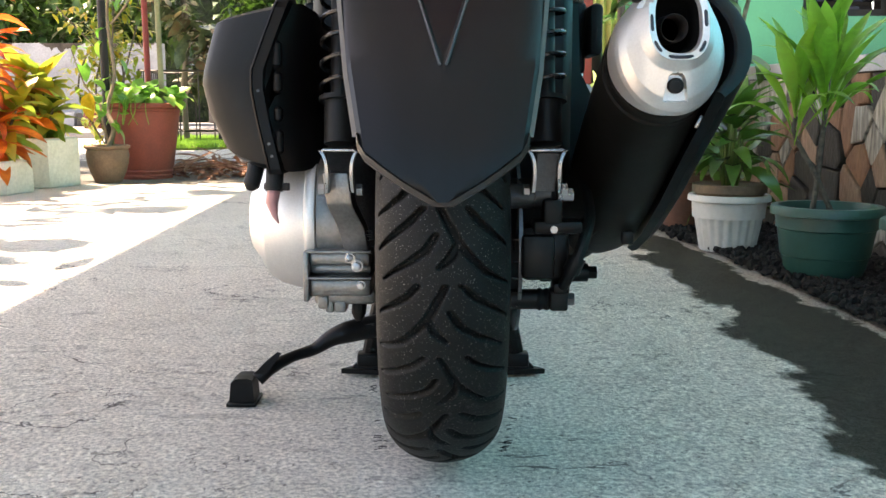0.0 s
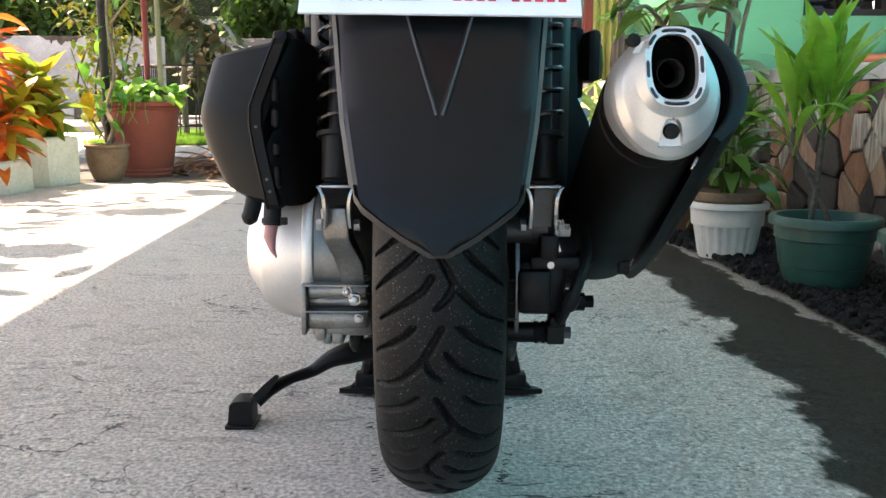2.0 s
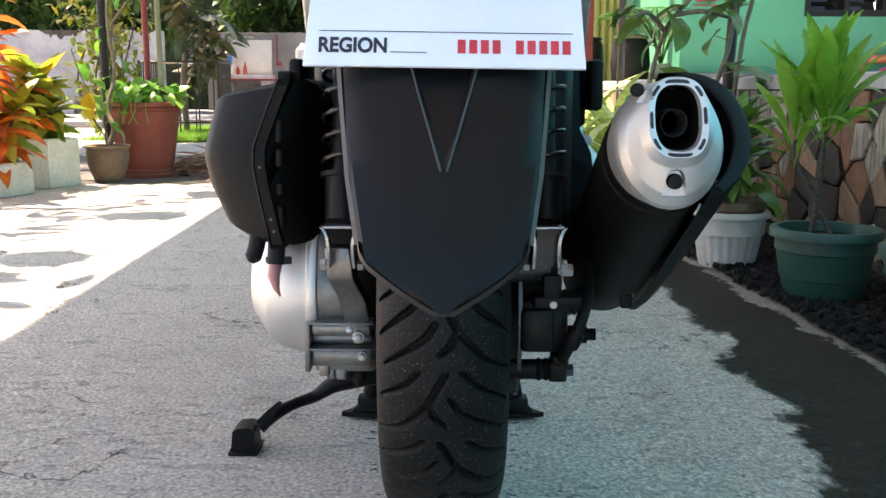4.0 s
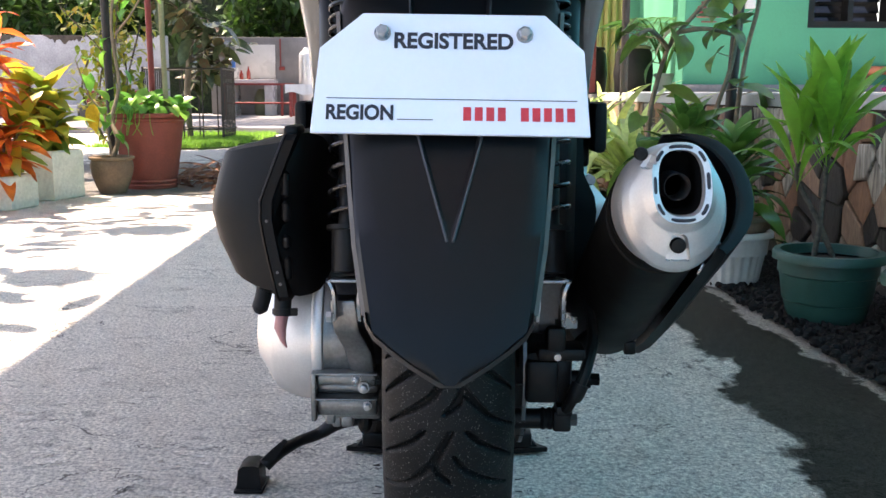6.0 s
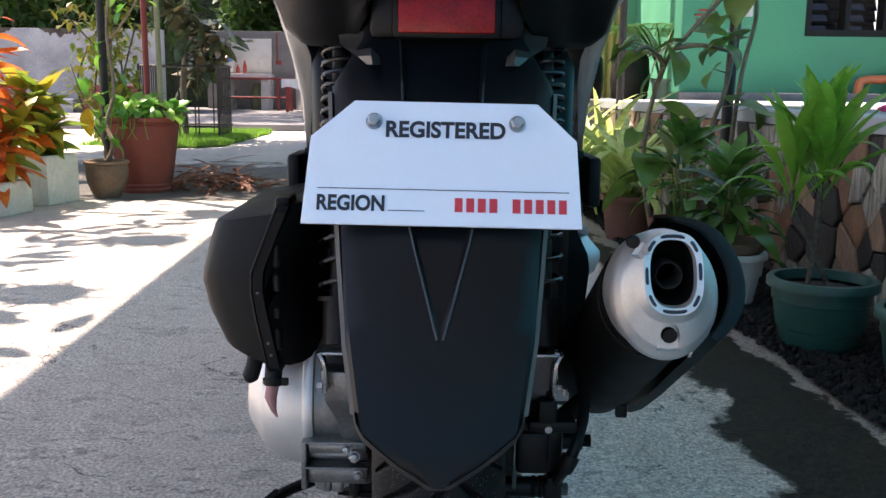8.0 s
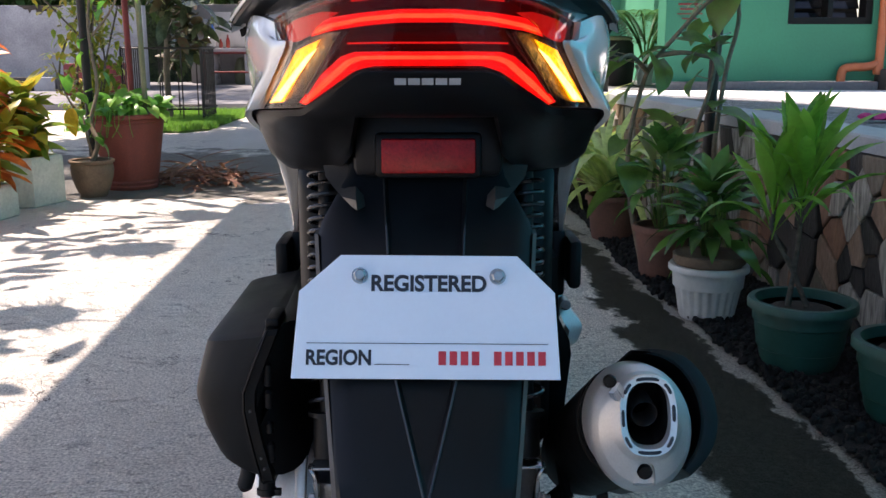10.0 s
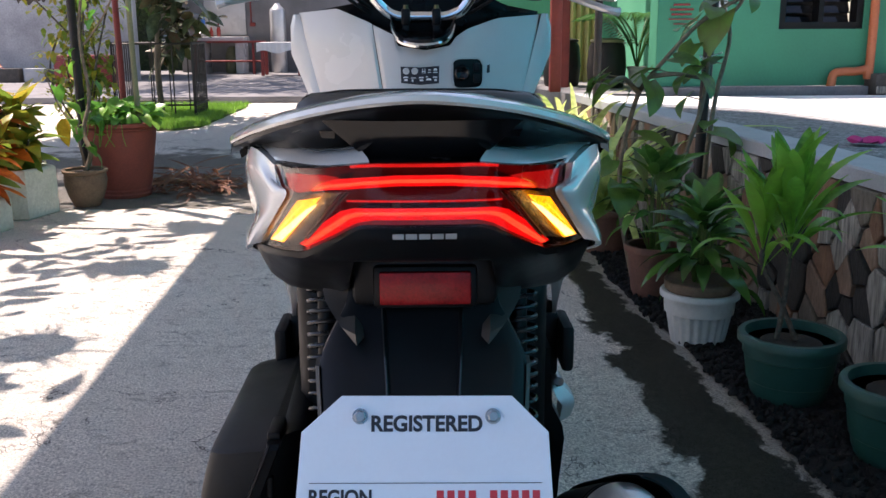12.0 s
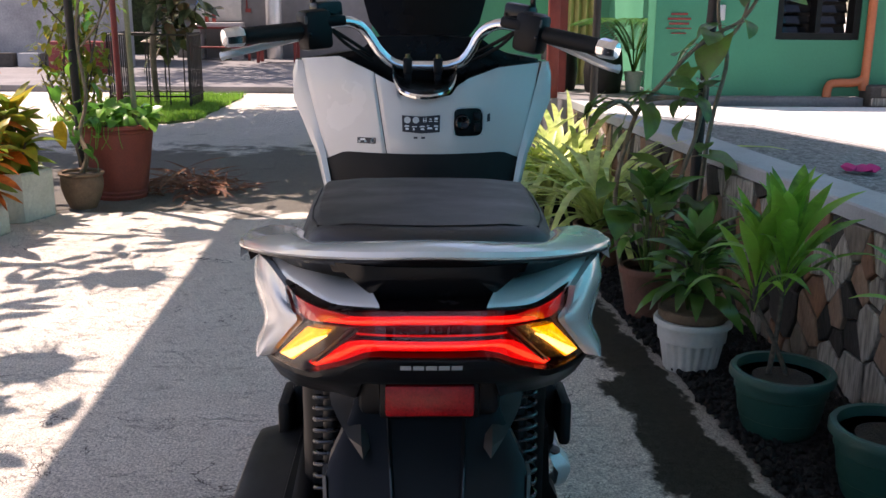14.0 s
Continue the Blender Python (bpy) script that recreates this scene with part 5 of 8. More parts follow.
part("meter_trim", bm, M["chrome"], scooter, "chrome trim under the instrument hood")
bm = bmesh.new()
shell(bm, [(-0.250, 1.013), (-0.18, 1.026), (-0.13, 1.034), (-0.10, 1.060), (-0.05, 1.064), (0.05, 1.064), (0.13, 1.060), (0.150, 1.045), (0.187, 1.028), (0.26, 1.015)], [(-0.250, 0.985), (-0.18, 0.99), (-0.10, 0.96), (-0.06, 0.93), (-0.03, 0.92), (0.03, 0.92), (0.07, 0.93), (0.11, 0.955), (0.19, 0.98), (0.26, 0.985)], lambda x, z: 2.105 + 0.85 * x * x, 0.08, 41, 5, 0, 0.01)
part("dash_cover", bm, M["screen_black"], scooter, "black cover under the handlebar")
bm = bmesh.new()
shell(bm, [(-0.10, 1.20), (0.10, 1.20), (0.115, 1.20)], [(-0.07, 1.03), (0.04, 1.03), (0.085, 1.03)], lambda x, z: 2.20 + 1.2 * x * x + 0.4 * (z - 1.05), 0.004, 25, 9)
loft(bm, [[(0.008 + w * math.cos(a), 2.22 + 1.2 * (w * math.cos(a)) ** 2 + 0.35 * (z - 1.05), z) for a, z in ((math.pi, z0), (2.4, z0), (1.57, z0), (0.7, z0), (0, z0))] for w, z0 in ((0.085, 1.04), (0.125, 1.09), (0.14, 1.14), (0.13, 1.20), (0.10, 1.25))], closed=False)
part("windscreen", bm, M["screen_black"], scooter, "dark smoked windscreen")
st = panel_part("warning_sticker", [(-0.041, 0.902), (0.0, 0.900), (0.040, 0.903)], [(-0.040, 0.868), (0.0, 0.864), (0.039, 0.867)], "ink_black", 0.0045, 0.0015, 9, 3, "black warning sticker with pale pictograms", e=0)
def ring_mark(x, z, r, parent, lift=0.0055):
    bm = bmesh.new()
    lathe(bm, (x, panel_y(x, z) - lift, z), [(r, 0.0004), (r, 0.0), (r * 0.72, 0.0), (r * 0.72, 0.0004)], 20, "Y")
    part("pictogram", bm, M["ink_white"], parent)


def shape_mark(top, bot, parent, lift=0.0055):
    panel_part("pictogram", top, bot, "ink_white", lift, 0.0008, 5, 3, "", parent, 0)


for x in (-0.0295, -0.0115):
    ring_mark(x, 0.8925, 0.0070, st)
    shape_mark([(x - 0.003, 0.8945), (x + 0.003, 0.8945)], [(x - 0.0035, 0.8900), (x + 0.0035, 0.8900)], st)
for x, z, w, h in ((0.004, 0.898, 0.0018, 0.010), (0.009, 0.898, 0.0018, 0.010), (0.003, 0.8925, 0.009, 0.0018), (0.0165, 0.896, 0.006, 0.0022), (0.0155, 0.891, 0.008, 0.0016), (0.0275, 0.898, 0.008, 0.0045), (0.0265, 0.891, 0.010, 0.0020),
                   (-0.036, 0.8815, 0.011, 0.0030), (-0.034, 0.8765, 0.008, 0.0045), (-0.021, 0.8795, 0.013, 0.0018), (-0.018, 0.8760, 0.004, 0.0050), (-0.004, 0.8805, 0.012, 0.0028), (-0.002, 0.8755, 0.009, 0.0036), (0.011, 0.8815, 0.006, 0.0018), (0.012, 0.8775, 0.012, 0.0040), (0.026, 0.8815, 0.010, 0.0030), (0.029, 0.8765, 0.006, 0.0046)):
    shape_mark([(x + w * 0.15, z), (x + w * 0.85, z)], [(x, z - h), (x + w, z - h)], st)
st2 = panel_part("small_sticker", [(-0.137, 0.8525), (-0.097, 0.8525)], [(-0.137, 0.840), (-0.097, 0.840)], "ink_black", 0.0055, 0.0015, 5, 3, "small black sticker with a white drawing", e=0)
for x in (-0.1325, -0.1195, -0.1035):
    ring_mark(x, 0.8445 if x < -0.11 else 0.8465, 0.0026 if x < -0.11 else 0.0046, st2, 0.0065)
shape_mark([(-0.131, 0.8500), (-0.120, 0.8510)], [(-0.130, 0.8462), (-0.119, 0.8470)], st2, 0.0065)
panel_part("small_mark", [(-0.016, 0.857), (-0.008, 0.857)], [(-0.016, 0.853), (-0.008, 0.853)], "ink_black", 0.0042, 0.001, 3, 3, e=0)
panel_part("small_mark", [(0.000, 0.857), (0.008, 0.857)], [(0.000, 0.853), (0.008, 0.853)], "ink_black", 0.0042, 0.001, 3, 3, e=0)
sw = panel_part("switch_panel", [(0.068, 0.910), (0.076, 0.916), (0.124, 0.916), (0.131, 0.912)], [(0.068, 0.862), (0.074, 0.857), (0.120, 0.857), (0.131, 0.860)], "satin_black", 0.005, 0.01, 13, 5, "black ignition switch panel", e=0.002)
bm = bmesh.new()
lathe(bm, (0.088, 2.048, 0.888), [(0.017, -0.004), (0.016, -0.012), (0.013, -0.014), (0.005, -0.010)], 24, "Y")
part("ignition_knob", bm, M["gloss_black"], sw)
for z in (0.899, 0.876):
    bm = bmesh.new()
    box(bm, (0.119, 2.056, z), (0.014, 0.01, 0.018), 0.002)
    part("rocker_switch", bm, M["matte_black"], sw)
panel_part("switch_recess", [(0.060, 0.925), (0.138, 0.925)], [(0.052, 0.846), (0.134, 0.846)], "pearl_white", 0.0038, 0.004, 9, 5, "shallow white recess round the switches")
bm = bmesh.new()
ring_pts = []
for k in range(48):
    a = 2 * math.pi * k / 48
    cx, sz = math.cos(a), math.sin(a)
    x, z = 0.0995 + 0.0345 * math.copysign(abs(cx) ** 0.45, cx), 0.8865 + 0.0325 * math.copysign(abs(sz) ** 0.45, sz)
    ring_pts.append((x, panel_y(x, z) - 0.0055, z))
loft(bm, [[(x, y + 0.003, z) for x, y, z in ring_pts], [(0.0995 + (x - 0.0995) * 0.985, y - 0.0012, 0.8865 + (z - 0.8865) * 0.985) for x, y, z in ring_pts], [(0.0995 + (x - 0.0995) * 0.93, y - 0.001, 0.8865 + (z - 0.8865) * 0.93) for x, y, z in ring_pts], [(0.0995 + (x - 0.0995) * 0.91, y + 0.003, 0.8865 + (z - 0.8865) * 0.91) for x, y, z in ring_pts]], caps=False)
part("switch_rim", bm, M["pearl_white"], scooter, "raised white rim round the switches")
panel_part("lever_slot", [(0.142, 0.902), (0.148, 0.905)], [(0.141, 0.886), (0.148, 0.888)], "ink_black", 0.0042, 0.001, 3, 3, e=0)

# handlebar
bm = bmesh.new()
bar_pts = [(-0.235, 1.992, 1.078), (-0.17, 2.033, 1.093), (-0.136, 2.050, 1.089), (-0.114, 2.060, 1.071), (-0.091, 2.066, 1.037), (-0.068, 2.069, 1.014), (-0.046, 2.070, 1.004), (-0.029, 2.070, 1.003), (0.035, 2.070, 1.003)]
bar_pts += [(0.052, 2.070, 1.003), (0.072, 2.069, 1.008), (0.089, 2.066, 1.017), (0.106, 2.062, 1.040), (0.121, 2.056, 1.068), (0.146, 2.045, 1.087), (0.18, 2.028, 1.090), (0.241, 1.990, 1.074)]
tube(bm, curve(bar_pts, 5), 0.0115, 16)
bar = part("handlebar", bm, M["chrome"], scooter, "polished chrome handlebar")
for x in (-0.029, 0.035):
    bm = bmesh.new()
    box(bm, (x, 2.070, 1.003), (0.019, 0.036, 0.034), 0.004)
    box(bm, (x, 2.074, 0.978), (0.015, 0.026, 0.03), 0.003)
    clamp = part("bar_clamp", bm, M["satin_black"], bar)
    for dy in (-0.011, 0.011):
        bm = bmesh.new()
        tube(bm, [(x, 2.070 + dy, 1.018), (x, 2.070 + dy, 1.027), (x, 2.070 + dy, 1.0275)], [0.0052, 0.0052, 0.004], 10)
        part("clamp_bolt", bm, M["bolt_gold"], clamp, "yellow zinc clamp bolt")
for s, end, root in ((-1, (-0.380, 1.900, 1.062), (-0.235, 1.992, 1.077)), (1, (0.378, 1.893, 1.044), (0.241, 1.990, 1.073))):
    a, b = Vector(root), Vector(end)
    d = (b - a).normalized()
    bm = bmesh.new()
    Lg = (b - a).length - 0.042
    tube(bm, [a - d * 0.005 + d * (Lg + 0.005) * k / 23 for k in range(24)], [0.0165 + 0.0008 * (k % 2) for k in range(24)], 18)
    part("grip", bm, M["soft_rubber"], bar, "ribbed black rubber grip")
    bm = bmesh.new()
    e = a + d * Lg
    tube(bm, [e, e + d * 0.003, e + d * 0.010, e + d * 0.036, e + d * 0.042, e + d * 0.0425], [0.013, 0.0175, 0.0195, 0.0185, 0.0165, 0.009], 8)
    part("bar_end", bm, M["chrome"], bar, "chrome bar end weight")
    bm = bmesh.new()
    c = a - d * 0.022
    turn = d.to_track_quat("X", "Z").to_matrix().to_4x4()
    box(bm, c + Vector((0, -0.002, -0.002)), (0.062, 0.052, 0.080), 0.012, turn)
    box(bm, c + Vector((-s * 0.035, 0.01, 0.016)), (0.05, 0.035, 0.022), 0.006, turn)
    hous = part("switch_housing", bm, M["satin_black"], bar, "black switch housing")
    bm = bmesh.new()
    box(bm, c + Vector((0.004 * s, -0.029, 0.018)), (0.030, 0.006, 0.017), 0.003, turn)
    part("button", bm, M["edge_grey"], hous)
    bm = bmesh.new()
    box(bm, c + Vector((0.0, -0.029, -0.010)), (0.018, 0.006, 0.010), 0.002, turn)
    part("button", bm, M["gloss_black"], hous)
    bm = bmesh.new()
    box(bm, c + Vector((-s * 0.02, 0.035, 0.035)), (0.062, 0.04, 0.040), 0.008, turn)
    tube(bm, curve([c + Vector((s * 0.01, 0.035, 0.03)), c + Vector((s * 0.006, 0.03, 0.07)), c + Vector((s * 0.03, 0.02, 0.12))], 5), 0.006, 10)
    part("brake_reservoir", bm, M["gloss_black"], bar, "black brake reservoir with mirror stem")
    bm = bmesh.new()
    lv = curve([c + Vector((s * 0.01, 0.05, -0.012)), c + Vector((s * 0.05, 0.045, -0.022)), b + Vector((-s * 0.02, 0.035, -0.028)), b + Vector((s * 0.012, 0.025, -0.036))], 6)
    tube(bm, lv, [0.0075] * (len(lv) - 3) + [0.008, 0.0095, 0.008], 8)
    part("brake_lever", bm, M["brushed_alu"], bar, "silver brake lever")
    bm = bmesh.new()
    for o2 in (0.0, 0.012):
        tube(bm, curve([c + Vector((-s * 0.03, 0.03, 0.0)), c + Vector((-s * 0.06, 0.06, -0.02 - o2)), (s * 0.10, 2.12, 1.02 - o2), (s * 0.05, 2.14, 1.0)], 6), 0.004, 8)
    part("cable", bm, M["soft_rubber"], bar)

# shock absorbers
for s in (-1, 1):
    top, low = Vector((s * 0.110, 1.085, 0.735)), Vector((s * 0.108, 1.0, 0.375))
    d = (top - low).normalized()
    bm = bmesh.new()
    tube(bm, [low + d * 0.01, low + d * 0.055], 0.0175, 18)
    tube(bm, [low + d * 0.055, low + d * 0.060], 0.023, 18)
    tube(bm, [low + d * 0.055, top], 0.0105, 12)
    tube(bm, [top - d * 0.03, top], 0.021, 16)
    shock = part("shock_absorber", bm, M["frame_black"], scooter, "black shock absorber")
    bm = bmesh.new()
    side = d.orthogonal().normalized()
    up = d.cross(side)
    L = (top - low).length - 0.09
    pts, a, h = [], 0.0, 0.0
    while h < L:
        pts.append(low + d * (0.062 + h) + (side * math.cos(a) + up * math.sin(a)) * 0.0205)
        a += 2 * math.pi / 18
        h += lerp(h, (0.0, 0.11, 0.15, L), (0.024, 0.023, 0.0135, 0.0125)) / 18
    tube(bm, pts, 0.0026, 8)
    part("spring", bm, M["spring"], shock, "glossy black coil spring")
    bm = bmesh.new()
    for o in (-0.017, 0.017):
        pts = curve([low + Vector((o * 1.2, -0.012, 0.004)), low + Vector((o * 1.0, -0.014, 0.001)), low + Vector((o * 0.80, -0.015, -0.008)), low + Vector((o * 0.74, -0.014, -0.022)), low + Vector((o * 0.80, -0.010, -0.040))], 5)
        loft(bm, [[p + Vector((-0.0016, -0.006, 0)), p + Vector((0.0016, -0.006, 0)), p + Vector((0.0016, 0.010, 0)), p + Vector((-0.0016, 0.010, 0))] for p in pts])
    box(bm, low + Vector((0, -0.008, 0.004)), (0.036, 0.022, 0.003), 0.001)
    part("shock_clevis", bm, M["steel"], shock, "plated steel clevis")
    for o in (-0.023, 0.017):
        bm = bmesh.new()
        tube(bm, [low + Vector((o, -0.004, -0.038)), low + Vector((o + 0.006, -0.004, -0.038))], 0.0065, 6)
        part("shock_bolt", bm, M["steel"], shock)

# engine: belt case, gear case, swing arm
bm = bmesh.new()
lathe(bm, (0.001, 1.115, 0.2935), [(0.084, -0.140), (0.0895, -0.142), (0.0905, -0.145), (0.0905, -0.150), (0.089, -0.1525), (0.0845, -0.1545), (0.0835, -0.160), (0.0815, -0.172), (0.077, -0.188), (0.0700, -0.2005), (0.0690, -0.2020), (0.0420, -0.2190), (0.0385, -0.2215), (0.036, -0.2235), (0.02, -0.2237)], 72, "X")
engine = part("engine", bm, M["brushed_alu"], scooter, "silver belt case and cast aluminium gear case")
bm = bmesh.new()
loft(bm, [[(-0.10, y, z1), (-0.15, y - 0.0, z1), (-0.205, y, z1 - 0.02), (-0.215, y, z0 + 0.03), (-0.17, y, z0), (-0.10, y, z0)] for y, z0, z1 in ((1.14, 0.225, 0.37), (1.35, 0.22, 0.36), (1.55, 0.22, 0.35), (1.62, 0.24, 0.33))])
part("belt_case", bm, M["satin_black"], engine)
bm = bmesh.new()
lathe(bm, (0, 1.12, 0.292), [(0.06, -0.072), (0.074, -0.078), (0.088, -0.100), (0.090, -0.141), (0.08, -0.146)], 40, "X")
gear_case = part("gear_case", bm, M["cast_alu"], engine, "rough cast aluminium gear case")
for c, sz, bev in (((-0.112, 1.09, 0.2095), (0.070, 0.07, 0.018), 0.005), ((-0.136, 1.075, 0.2045), (0.012, 0.05, 0.016), 0.003), ((-0.129, 1.07, 0.198), (0.010, 0.03, 0.014), 0.003), ((-0.117, 1.07, 0.198), (0.014, 0.03, 0.014), 0.003)):
    bm = bmesh.new()
    box(bm, c, sz, bev)
    part("case_lug", bm, M["cast_alu"], engine)
bm = bmesh.new()
loft(bm, [[(-0.128, 1.0, 0.355), (-0.100, 0.995, 0.355), (-0.100, 1.03, 0.355), (-0.128, 1.03, 0.355)], [(-0.124, 1.0, 0.320), (-0.096, 0.998, 0.320), (-0.096, 1.05, 0.32), (-0.124, 1.05, 0.32)], [(-0.114, 1.015, 0.295), (-0.084, 1.01, 0.293), (-0.084, 1.07, 0.293), (-0.114, 1.07, 0.295)], [(-0.106, 1.03, 0.255), (-0.080, 1.03, 0.247), (-0.080, 1.08, 0.247), (-0.106, 1.08, 0.255)]])
bmesh.ops.bevel(bm, geom=list(bm.edges), offset=0.003, segments=2, affect="EDGES", profile=0.5)
part("shock_strut", bm, M["cast_alu"], engine, "cast strut that carries the shock absorber")
for y, z, hgt, w, name in ((1.050, 0.2590, 0.014, 0.066, "case_step"), (1.062, 0.2455, 0.012, 0.068, "case_step"), (1.052, 0.2265, 0.020, 0.068, "case_step"), (1.043, 0.2675, 0.0025, 0.070, "case_rib"), (1.043, 0.2385, 0.0025, 0.070, "case_rib")):
    bm = bmesh.new()
    box(bm, (-0.113, y, z), (w, 0.06, hgt), min(0.004, hgt * 0.35))
    part(name, bm, M["cast_alu"], engine)
bm = bmesh.new()
box(bm, (-0.1495, 1.05, 0.240), (0.006, 0.07, 0.056), 0.002)
part("case_flange", bm, M["cast_alu"], engine)
for x, z, r in ((-0.1015, 0.2610, 0.0042), (-0.0935, 0.2520, 0.0050), (-0.0895, 0.2310, 0.0038)):
    bm = bmesh.new()
    tube(bm, [(x, 1.03, z), (x, 1.008, z), (x, 1.0075, z)], [r, r, r * 0.8], 6)
    tube(bm, [(x, 1.03, z), (x, 1.015, z)], r * 1.35, 16)
    part("case_bolt", bm, M["steel"], engine)
bm = bmesh.new()
box(bm, (-0.03, 1.55, 0.30), (0.2, 0.36, 0.16), 0.03)
part("crankcase", bm, M["satin_black"], engine)

# air box
def flange_x(z):
    return lerp(z, (0.354, 0.391, 0.415, 0.441, 0.461, 0.473, 0.501, 0.530), (-0.184, -0.192, -0.197, -0.201, -0.2005, -0.196, -0.185, -0.173))


def cover_x(z):
    return lerp(z, (0.360, 0.367, 0.378, 0.417, 0.447, 0.458, 0.491, 0.511, 0.522), (-0.220, -0.228, -0.237, -0.2535, -0.2595, -0.2585, -0.2510, -0.245, -0.236))


bm = bmesh.new()
rings = []
for k, zb, zt, yr in ((0.0, 0.357, 0.5275, 1.004), (0.06, 0.3575, 0.527, 1.0045), (0.12, 0.358, 0.526, 1.005), (0.35, 0.360, 0.5235, 1.008), (0.6, 0.364, 0.520, 1.013), (0.8, 0.369, 0.517, 1.020), (0.92, 0.374, 0.5145, 1.029), (0.98, 0.379, 0.512, 1.040), (1.0, 0.386, 0.506, 1.056)):
    loop = []
    for g in (0.0, 0.03, 0.25, 0.45, 0.5, 0.55, 0.75, 0.97, 1.0):
        z = zb + (0.455 - zb) * g * 2 if g < 0.5 else 0.455 + (zt - 0.455) * (g - 0.5) * 2
        fold = 0.010 * k * max(0.0, 1 - max(0.010, abs(z - 0.450)) / 0.07)
        loop.append((flange_x(z) + (cover_x(z) - flange_x(z)) * k, yr + (0.008 if g in (0.0, 1.0) else 0.0) - fold, z))
    for y, zz in ((1.30, zt), (1.40, zt - 0.03), (1.42, 0.455), (1.40, zb + 0.03), (1.30, zb)):
        loop.append((flange_x(zz) + (cover_x(zz) - flange_x(zz)) * k, y, zz))
    rings.append(loop)
loft(bm, rings)
airbox = part("air_box", bm, M["matte_black"], scooter, "matte black air filter box", smooth=28)
bm = bmesh.new()
rings = []
for z in (0.353, 0.358, 0.38, 0.40, 0.42, 0.441, 0.461, 0.475, 0.50, 0.525, 0.531):
    x = flange_x(z)
    k = 0.004 if z in (0.353, 0.531) else 0.0
    rings.append([(x - 0.0015, 1.004 + k, z), (x, 0.996 + k, z), (x + 0.002, 0.995 + k, z), (x + 0.003, 0.998 + k, z), (x + 0.013, 1.000 + k, z), (x + 0.0145, 1.003 + k, z), (x + 0.0145, 1.36, z), (x - 0.0015, 1.36, z)])
loft(bm, rings)
part("air_box_flange", bm, M["satin_black"], airbox)
bm = bmesh.new()
rings = []
for x, zb, zt, y in ((-0.180, 0.357, 0.526, 1.004), (-0.172, 0.354, 0.531, 1.010), (-0.160, 0.354, 0.532, 1.022), (-0.148, 0.357, 0.526, 1.045), (-0.137, 0.364, 0.510, 1.085), (-0.130, 0.375, 0.490, 1.14)):
    rings.append([(x + lerp(z, (0.354, 0.45, 0.531), (0.008, -0.008, 0.010)), y + (0.012 if k in (0, 8) else 0.004 if k in (1, 7) else 0.0), z) for k, z in enumerate([zb + (zt - zb) * q / 8 for q in range(9)])] + [(x, 1.36, zt), (x, 1.36, zb)])
loft(bm, rings)
for z, hgt in ((0.478, 0.026), (0.449, 0.020), (0.416, 0.014), (0.387, 0.024)):
    tube(bm, [(-0.174, 1.011, z - hgt / 2), (-0.174, 1.010, z - hgt / 2 + 0.002), (-0.174, 1.010, z + hgt / 2 - 0.002), (-0.174, 1.011, z + hgt / 2)], [0.003, 0.0050, 0.0050, 0.003], 12)
box(bm, (-0.168, 1.04, 0.533), (0.016, 0.05, 0.014), 0.004)
part("air_box_body", bm, M["satin_black"], airbox)
for z in (0.385, 0.372, 0.44):
    bm = bmesh.new()
    tube(bm, [(flange_x(z) + 0.008, 1.003, z), (flange_x(z) + 0.008, 0.9965, z)], 0.0016, 8)
    part("screw", bm, M["dark_steel"], airbox)
bm = bmesh.new()
tube(bm, curve([(-0.203, 1.03, 0.362), (-0.204, 1.027, 0.353), (-0.207, 1.024, 0.342), (-0.210, 1.022, 0.334)], 4), [0.009] * 10 + [0.007, 0.005, 0.003], 12)
part("drain_plug", bm, M["soft_rubber"], airbox)
bm = bmesh.new()
tube(bm, [(-0.180, 1.018, 0.365), (-0.181, 1.012, 0.334)], 0.0095, 14)
tube(bm, [(-0.181, 1.013, 0.342), (-0.181, 1.012, 0.336)], 0.0112, 14)
box(bm, (-0.168, 1.01, 0.339), (0.008, 0.006, 0.008), 0.001)
part("drain_hose", bm, M["soft_rubber"], airbox)
bm = bmesh.new()
tube(bm, [(-0.181, 1.012, 0.336), (-0.183, 1.008, 0.322), (-0.180, 1.007, 0.308), (-0.176, 1.006, 0.300)], [0.0072, 0.0068, 0.0032, 0.0008], 12)
part("drain_cap", bm, M["pink_cap"], airbox, "translucent pink drain cap")

# right side: swing arm end, brake caliper, hose
bm = bmesh.new()
loft(bm, [[(0.075, 1.05, 0.345), (0.118, 1.0, 0.350), (0.128, 1.02, 0.345), (0.12, 1.06, 0.34)], [(0.075, 1.05, 0.305), (0.122, 0.995, 0.315), (0.130, 1.02, 0.31), (0.12, 1.07, 0.30)], [(0.08, 1.07, 0.26), (0.115, 1.04, 0.27), (0.120, 1.07, 0.27), (0.11, 1.1, 0.26)]])
tube(bm, [(0.07, 1.02, 0.328), (0.100, 1.02, 0.328)], 0.0135, 20)
tube(bm, [(0.098, 1.02, 0.331), (0.127, 1.02, 0.331)], 0.017, 20)
loft(bm, [[(0.100, 1.0, 0.375), (0.124, 1.0, 0.375), (0.124, 1.02, 0.375), (0.100, 1.02, 0.375)], [(0.098, 1.0, 0.335), (0.127, 1.0, 0.335), (0.127, 1.03, 0.335), (0.098, 1.03, 0.335)]])
box(bm, (0.11, 1.3, 0.28), (0.035, 0.5, 0.06), 0.01)
arm = part("swing_arm", bm, M["dark_cast"], scooter, "dull grey cast swing arm")
bm = bmesh.new()
tube(bm, [(0.122, 1.0, 0.331), (0.138, 1.0, 0.331)], [0.0075, 0.0072], 6)
